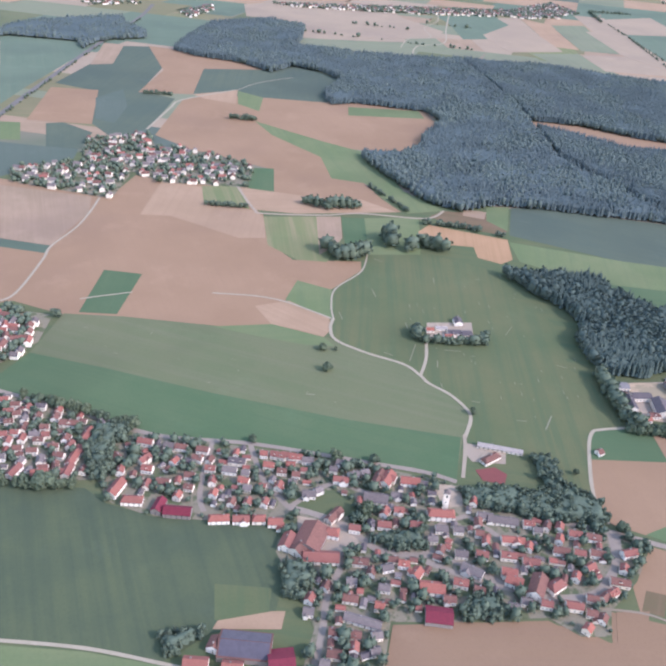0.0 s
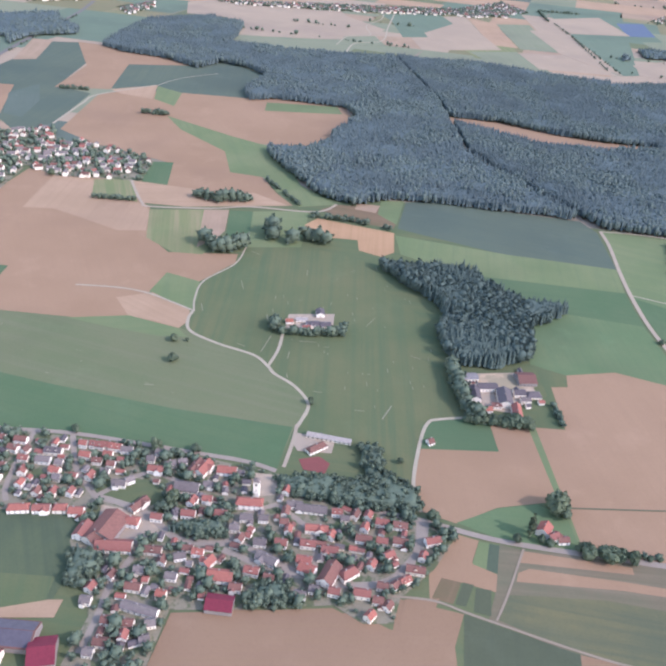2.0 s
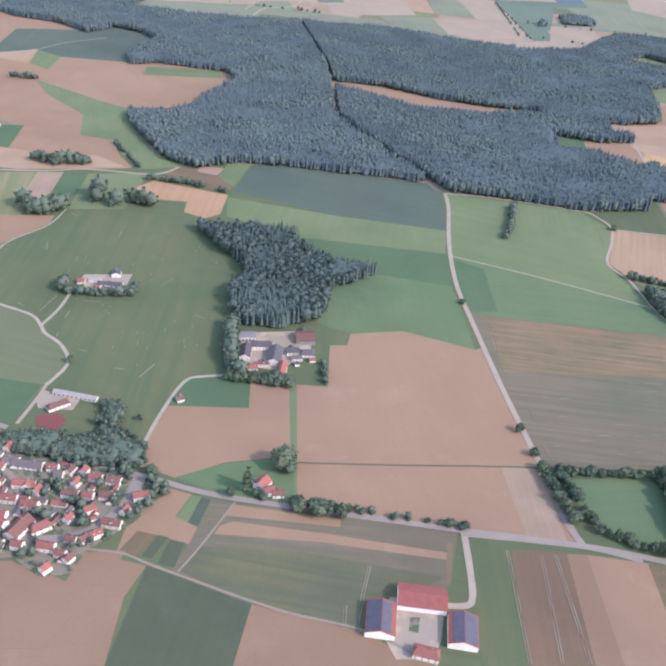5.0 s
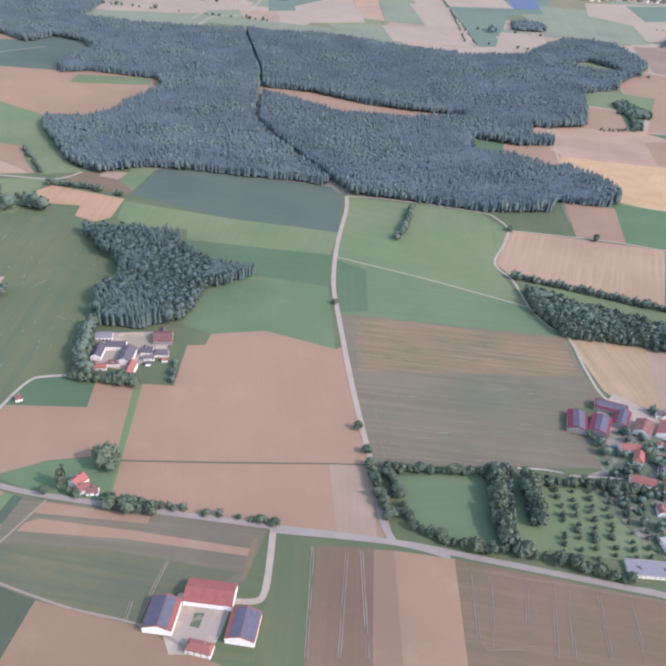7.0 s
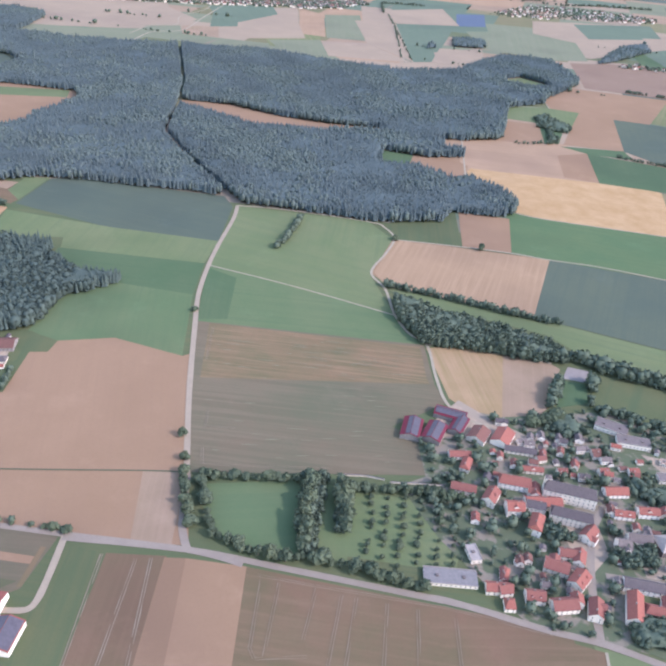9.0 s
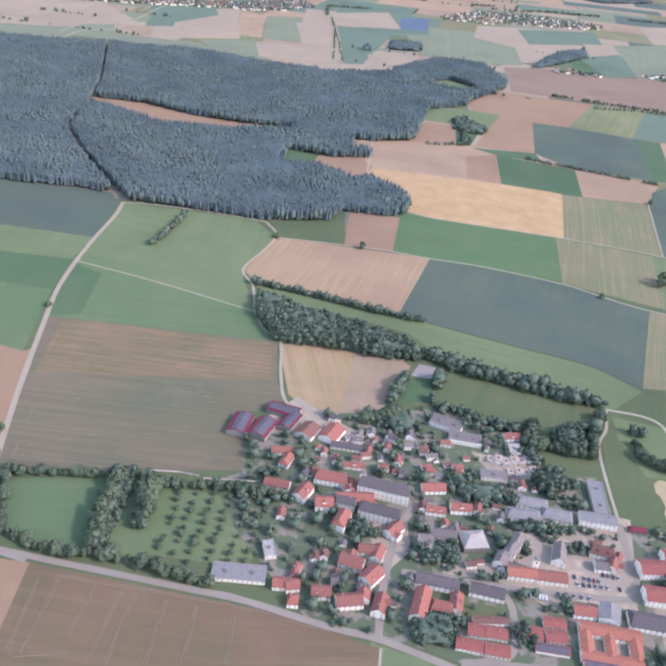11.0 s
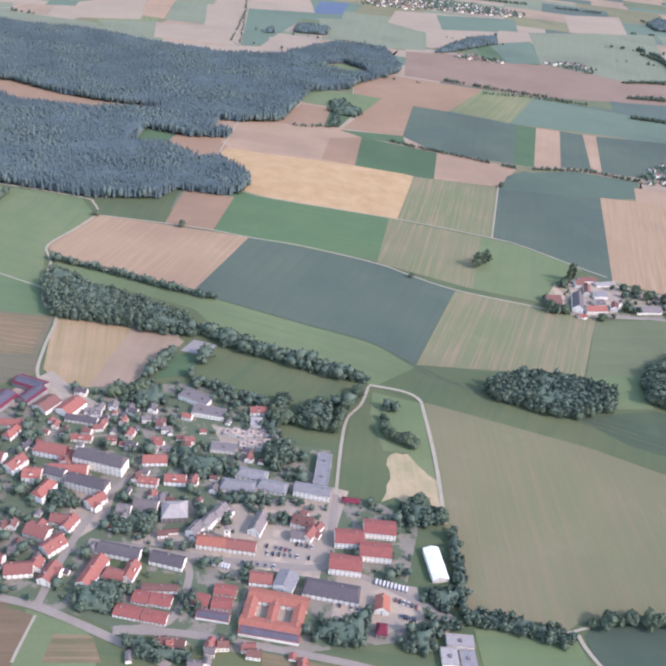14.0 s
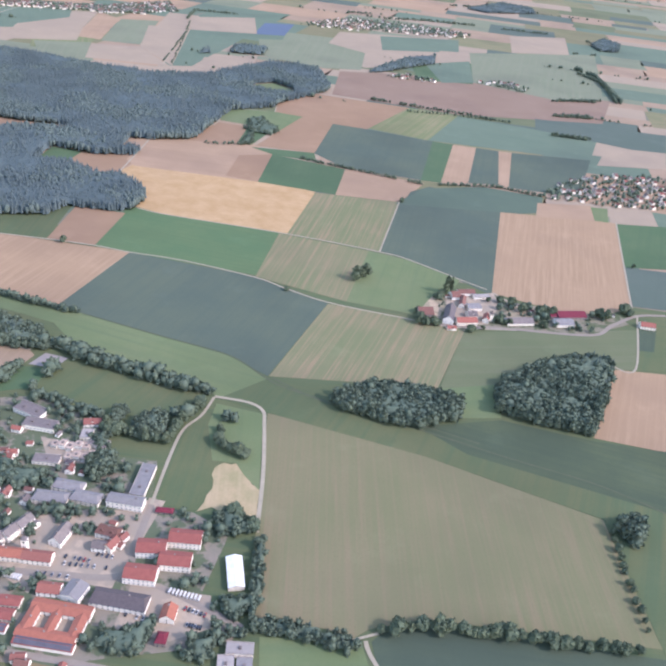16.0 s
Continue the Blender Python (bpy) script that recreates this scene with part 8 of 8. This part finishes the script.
# ---- parked cars ----
car_row(6, 489.1, 202.9, 499.5, 201.2, 80)
car_row(8, 489.2, 199.5, 506.5, 198.4, 86)
car_row(7, 478.2, 195.0, 497.0, 193.0, 84)
car_row(5, 498.3, 205.0, 507.3, 203.5, 80)
car_row(7, 470.1, 193.2, 477.6, 191.6, 78, True)
car_row(9, 528.9, 189.8, 540.8, 186.9, 76, True)
car_row(6, 535.2, 182.9, 543.6, 180.1, 72)
car_row(6, 536.9, 176.2, 542.5, 175.0, 78)
car_row(5, 515.5, 179.2, 525.4, 177.0, 77)
car_row(5, 134.5, 307.8, 142.7, 308.3, 94)
car_row(3, 674.7, 423.7, 680.0, 422.4, 76)

# ---- far villages ----
hamlet(135, (-219.9, 595.2), (-175.8, 618.5), (-163.1, 589.8), (-141.4, 592.5), (-79.0, 565.6), (-78.2, 521.9), (-109.6, 520.2), (-138.3, 517.4), (-165.1, 532.1), (-165.3, 481.0), (-238.9, 494.6), (-251.1, 516.6), (-243.1, 527.5), (-208.2, 545.5))
hamlet(34, (-188.5, 325.7), (-170.6, 330.1), (-153.9, 321.3), (-149.8, 294.9), (-163.8, 271.8))
hamlet(84, (780.0, 639.0), (801.4, 675.0), (856.5, 720.0), (972.6, 747.0), (926.3, 643.4), (835.2, 630.8), (826.2, 638.6))
hamlet(130, (551.8, 1409.8), (654.1, 1555.9), (792.6, 1551.4), (876.3, 1512.2), (858.7, 1458.1), (763.4, 1442.2), (625.4, 1406.1))
hamlet(130, (191.6, 1332.7), (320.1, 1498.8), (349.4, 1404.7), (249.7, 1313.1))
hamlet(10, (673.4, 1069.1), (710.8, 1092.1), (749.6, 1079.2), (742.3, 1060.8))
hamlet(12, (806.7, 1092.7), (860.7, 1117.3), (880.1, 1082.9), (864.8, 1056.9))
hamlet(260, (-154.0, 1260.0), (85.2, 1332.8), (327.3, 1410.6), (307.4, 1344.5), (82.8, 1276.1), (-112.9, 1243.3))
hamlet(40, (-265.5, 1128.2), (-235.4, 1204.4), (-227.4, 1163.0), (-244.5, 1100.2))
hamlet(16, (-420.8, 1153.6), (-357.0, 1186.5), (-326.5, 1166.0), (-398.4, 1123.1))

# ---- trees ----
tree_row(3.2, 0.8, True, (352.5, 405.7), (385.0, 396.4), (415.6, 385.8), (437.8, 378.8), (449.8, 376.7))
tree_row(3.6, 1.25, True, (442.1, 341.3), (455.4, 339.4), (477.7, 327.3), (499.1, 321.2), (519.9, 313.5), (530.1, 309.7))
tree_row(3.6, 1.1, True, (455.6, 336.6), (460.3, 332.3), (477.8, 324.7), (499.0, 317.6), (519.7, 310.6))
tree_row(3.0, 0.9, False, (169.4, 205.2), (183.6, 202.2))
tree_row(3.2, 0.85, False, (268.4, 235.1), (271.5, 219.4), (275.9, 205.8))
tree_row(3.2, 0.85, False, (275.5, 231.5), (280.9, 213.7), (285.4, 203.6), (301.1, 196.2), (316.3, 194.7))
tree_row(3.2, 0.8, False, (275.3, 234.4), (309.4, 235.2), (316.3, 236.0))
tree_row(3.2, 0.85, False, (317.9, 195.9), (333.0, 194.4), (360.5, 186.8))
tree_row(3.2, 0.8, False, (336.6, 233.4), (352.0, 233.8), (367.3, 233.1), (382.2, 231.1))
tree_row(3.4, 1.5, False, (318.9, 236.3), (317.3, 219.7), (317.3, 200.7))
tree_row(3.4, 1.5, False, (331.1, 232.8), (332.3, 212.6))
tree_row(5, 0.55, False, (226.8, 200.8), (236.1, 200.7))
tree_row(5, 0.5, True, (183.8, 204.7), (199.5, 204.3))
tree_row(7, 0.5, True, (206.0, 203.5), (223.5, 201.9))
tree_row(5, 0.55, False, (190.0, 203.7), (202.7, 203.7))
tree_row(6, 0.55, False, (207.3, 202.8), (220.0, 202.5))
tree_row(4, 0.55, False, (224.5, 200.9), (235.5, 201.1))
tree_row(2.6, 0.6, True, (176.5, 293.3), (178.2, 277.6))
tree_row(3.0, 0.7, True, (-100.9, 484.7), (-70.4, 486.5))
tree_row(3.2, 1.4, True, (-33.6, 502.3), (-18.3, 498.2), (3.9, 503.3))
tree_row(3.0, 1.8, True, (-14.0, 432.3), (-5.4, 421.1), (11.4, 431.5))
tree_row(3.0, 1.9, True, (23.4, 458.7), (28.9, 441.0), (39.8, 443.2))
tree_row(3.2, 1.7, True, (46.9, 450.9), (61.6, 444.6))
tree_row(3.4, 0.8, True, (49.7, 485.9), (78.7, 483.8), (103.8, 475.6))
tree_row(3, 0.6, True, (10.6, 544.9), (29.6, 516.8), (38.5, 503.6))
tree_row(3, 0.7, True, (-209.7, 731.5), (-183.3, 732.5))
tree_row(3, 1.0, True, (-116.4, 677.5), (-93.5, 677.9))
tree_row(3.3, 0.8, True, (284.7, 444.8), (289.8, 456.9), (296.3, 491.7))
tree_row(5, 1.2, True, (515.6, 290.0), (524.6, 290.6))
tree_row(3.2, 1.0, True, (530.7, 292.1), (545.3, 288.6))
tree_row(3.2, 1.0, False, (537.8, 283.0), (538.3, 269.7))
tree_row(3.2, 1.0, False, (540.1, 268.5), (552.8, 264.4))
tree_row(3.2, 1.1, False, (487.3, 276.4), (498.7, 273.4), (515.7, 271.2))
tree_row(3.2, 1.1, False, (515.7, 271.2), (518.3, 283.5), (527.4, 300.8))
tree_row(3.2, 0.9, True, (449.0, 298.1), (467.3, 292.4), (485.2, 283.8))
tree_row(3.4, 1.1, True, (427.3, 298.3), (435.9, 322.7))
tree_row(3.4, 1.1, True, (447.5, 302.9), (452.7, 321.5))
tree_row(3.4, 1.2, False, (416.4, 283.7), (430.5, 290.5))
tree_row(4.2, 1.0, False, (604.3, 177.3), (619.6, 180.0), (649.5, 177.5), (679.4, 174.9), (697.4, 173.4))
tree_row(4.5, 0.6, False, (705.1, 231.6), (703.4, 206.8), (702.1, 181.6))
tree_row(4, 0.6, True, (569.1, 683.6), (615.2, 666.9), (675.7, 645.8))
tree_row(4.5, 0.6, True, (691.3, 648.2), (743.7, 657.7), (784.9, 643.3))
tree_row(7, 0.6, True, (478.4, 700.4), (521.7, 711.2))
tree_row(4, 0.7, True, (510.6, 761.6), (527.4, 760.5))
tree_row(7, 0.6, True, (688.6, 893.1), (739.5, 898.5), (787.8, 892.3))
tree_row(5, 0.7, True, (897.4, 1024.7), (978.3, 1057.9))
tree_row(5, 0.7, True, (881.1, 945.4), (925.3, 948.5))
tree_row(5, 0.7, True, (850.5, 853.7), (894.6, 852.5))
tree_row(6, 0.9, True, (997.0, 1237.3), (1017.6, 1175.1), (994.7, 1053.1))
tree_row(8, 0.5, True, (473.7, 702.2), (515.4, 712.5))
tree_row(5, 0.5, True, (387.5, 1252.1), (388.6, 1019.5))
tree_row(3.4, 0.9, False, (-136.5, 261.7), (-115.5, 255.8), (-99.5, 252.3))
tree_row(3.4, 0.9, False, (-99.2, 251.5), (-81.7, 247.8))
tree_row(3.2, 0.8, True, (-173.0, 330.6), (-147.9, 328.6), (-145.1, 327.0))
tree_row(3.4, 1.0, False, (-125.0, 208.5), (-108.5, 208.4), (-94.4, 210.3))
tree_row(3.0, 1.3, True, (130.0, 320.0), (131.0, 310.6), (134.1, 287.2), (140.7, 277.0))
tree_row(3.2, 1.0, False, (140.6, 278.6), (161.8, 276.9))
tree_row(7, 0.5, True, (-302.8, 590.4), (-305.6, 683.3), (-306.9, 850.0), (-305.9, 937.9), (-303.8, 1060.8))
tree_row(8, 0.5, True, (400.6, 1011.7), (391.3, 1166.6), (380.0, 1327.9))
tree_row(4, 0.8, True, (905.4, 1032.4), (961.9, 1044.3))
tree_row(4, 0.8, True, (878.0, 944.2), (928.1, 957.3))
tree_row(4, 0.8, True, (850.5, 853.7), (890.7, 847.9))
tree_row(5, 0.7, True, (650.0, 933.2), (692.5, 920.6), (752.4, 909.6), (811.6, 887.9))
tree_row(4, 1.2, True, (1003.9, 1271.4), (1018.2, 1217.7), (1006.7, 1105.5), (1001.7, 1056.0))
tree_row(6, 0.9, True, (717.5, 1585.1), (800.8, 1616.9), (905.4, 1626.0))
tree_row(6, 0.9, True, (896.1, 1899.6), (992.9, 1933.6), (1094.5, 1929.7))
tree_row(6, 0.8, True, (1117.9, 1577.5), (1169.9, 1529.3))
tree_row(7, 0.8, True, (956.0, 1619.0), (1052.6, 1621.6))
tree_row(6, 0.8, True, (648.3, 1614.9), (717.0, 1632.2))
tree_row(6, 0.8, True, (372.3, 1344.0), (373.8, 1437.3), (446.9, 1442.5))
tree_row(6, 0.7, True, (1045.1, 1420.8), (1086.5, 1428.0))
tree_row(3.2, 0.9, False, (135.0, 276.2), (163.7, 276.2))
tree_row(3.0, 1.0, True, (38.2, 346.3), (40.1, 336.3))
tree_row(3.0, 0.9, True, (43.4, 335.6), (74.8, 339.3))
tree_row(3.0, 1.0, True, (73.0, 354.5), (75.1, 342.2))
tree_row(3.4, 1.0, False, (549.3, 228.5), (558.1, 220.4))
tree_row(4.0, 0.46, False, (343.0, 229.8), (340.5, 196.1))
tree_row(4.0, 0.46, False, (348.9, 229.5), (346.2, 196.7))
tree_row(4.0, 0.46, False, (355.6, 229.5), (351.5, 196.2))
tree_row(4.0, 0.46, False, (362.4, 229.5), (357.9, 195.9))
tree_row(4.0, 0.46, False, (370.1, 229.8), (365.0, 196.0))
tree_row(4.0, 0.46, False, (376.7, 229.4), (370.9, 197.1))
tagged(scatter_mesh("hedgerow", GARDEN_CROWNS, np.array(JOINED), BROADLEAF), "dark leafy hedgerow trees between fields", "trees", kind="stuff")
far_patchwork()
tree(164.6, 225.0, 1.9, 1)
tree(166.6, 222.8, 1.3, 3)
tree(151.2, 210.0, 1.7, 5)
tree(151.6, 212.2, 1.5, 6)
tree(155.0, 207.8, 0.7)
tree(158.2, 207.1, 0.7)
tree(171.8, 203.0, 1.1)
tree(178.8, 202.5, 1.2)
tree(187.5, 201.8, 1.1)
tree(183.6, 202.2, 1.3)
tree(145.5, 206.8, 0.8)
tree(114.8, 214.7, 0.8)
tree(-5.5, 303.3, 1.0)
tree(-2.4, 321.3, 0.5)
tree(62.9, 279.5, 0.8)
tree(103.0, 244.7, 0.7)
tree(-33.3, 246.4, 0.7)
tree(18.2, 240.8, 0.8)
tree(262.9, 258.2, 0.75)
tree(266.7, 243.6, 0.75)
tree(249.1, 360.4, 0.6)
tree(360.8, 471.1, 0.8)
tree(416.8, 465.7, 0.9)
tree(608.7, 447.8, 1.9)
tree(614.6, 453.8, 1.9)
tree(563.5, 425.2, 0.6)
tree(653.0, 598.4, 0.7)
tree(487.3, 279.4, 1.0)
tree(816.2, 506.7, 0.7)
tree(644.4, 411.5, 0.75)
tree(644.8, 403.3, 0.85)
tree(648.2, 398.9, 0.95)
tree(652.1, 397.6, 1.05)
tree(655.6, 397.2, 0.75)
tree(659.1, 430.4, 0.85)
tree(661.7, 434.2, 0.95)
tree(694.4, 407.0, 1.05)
tree(696.8, 404.3, 0.75)
tree(700.1, 404.9, 0.85)
tree(700.4, 433.7, 0.95)
tree(707.2, 430.5, 1.05)
tree(729.6, 426.9, 0.75)
tree(726.3, 414.1, 0.85)
tree(722.4, 404.7, 0.95)
tree(674.5, 392.6, 1.05)
tree(682.0, 396.3, 0.75)
tree(692.4, 432.2, 0.85)
tree(784.9, 429.8, 1.0)
tree(720.8, 405.8, 0.9)
tree(727.3, 420.1, 0.9)
tree(-141.2, 516.7, 0.9)
tree(15.4, 210.0, 1.3)
tree(2.3, 239.4, 1.0)
tree(-8.7, 321.0, 0.7)
tree(666.2, 439.3, 2.6, 5)
tree(669.3, 441.0, 2.2, 6)
tree(664.1, 434.2, 1.9, 5)
tree(712.9, 423.1, 1.2)
tree(731.6, 420.8, 1.2)
tree(763.3, 424.5, 1.3)
tree(766.4, 421.2, 1.3)
tree(783.4, 433.5, 1.4)
tree(723.4, 421.1, 1.2)
tree(643.2, 398.2, 1.2)
tree(646.9, 396.3, 1.1)
garden_trees(640, [(-161.1, 265.8), (-98.6, 249.6), (-81.3, 246.4), (18.2, 238.2), (52.1, 232.3), (80.3, 219.5), (112.4, 214.7), (123.4, 207.5), (113.9, 190.5), (101.2, 176.4), (98.7, 166.0), (88.5, 164.9), (78.4, 171.2), (50.6, 166.4), (24.9, 163.5), (22.2, 139.7), (-3.5, 137.0), (-0.1, 158.2), (-16.3, 188.3), (-16.4, 202.7), (-44.7, 200.1), (-65.3, 199.6), (-82.9, 205.0), (-89.6, 215.6), (-134.8, 208.3)])
garden_trees(430, [(362.3, 271.7), (381.8, 293.3), (402.2, 288.1), (430.0, 293.7), (451.0, 298.3), (483.2, 286.6), (491.3, 259.7), (513.2, 258.3), (515.4, 232.0), (532.3, 229.1), (547.9, 219.4), (540.3, 188.7), (556.0, 176.0), (551.8, 169.1), (511.6, 161.4), (495.2, 157.5), (470.9, 159.9), (443.6, 164.0), (433.4, 167.9), (417.6, 171.5), (394.3, 176.2), (384.8, 187.7), (367.2, 211.7), (353.9, 237.9), (364.8, 244.3)])
garden_trees(50, [(644.5, 408.7), (662.6, 434.0), (675.6, 445.1), (703.1, 441.3), (730.3, 426.1), (778.9, 428.8), (780.7, 418.2), (750.3, 401.3), (699.1, 398.2), (662.2, 395.2)])
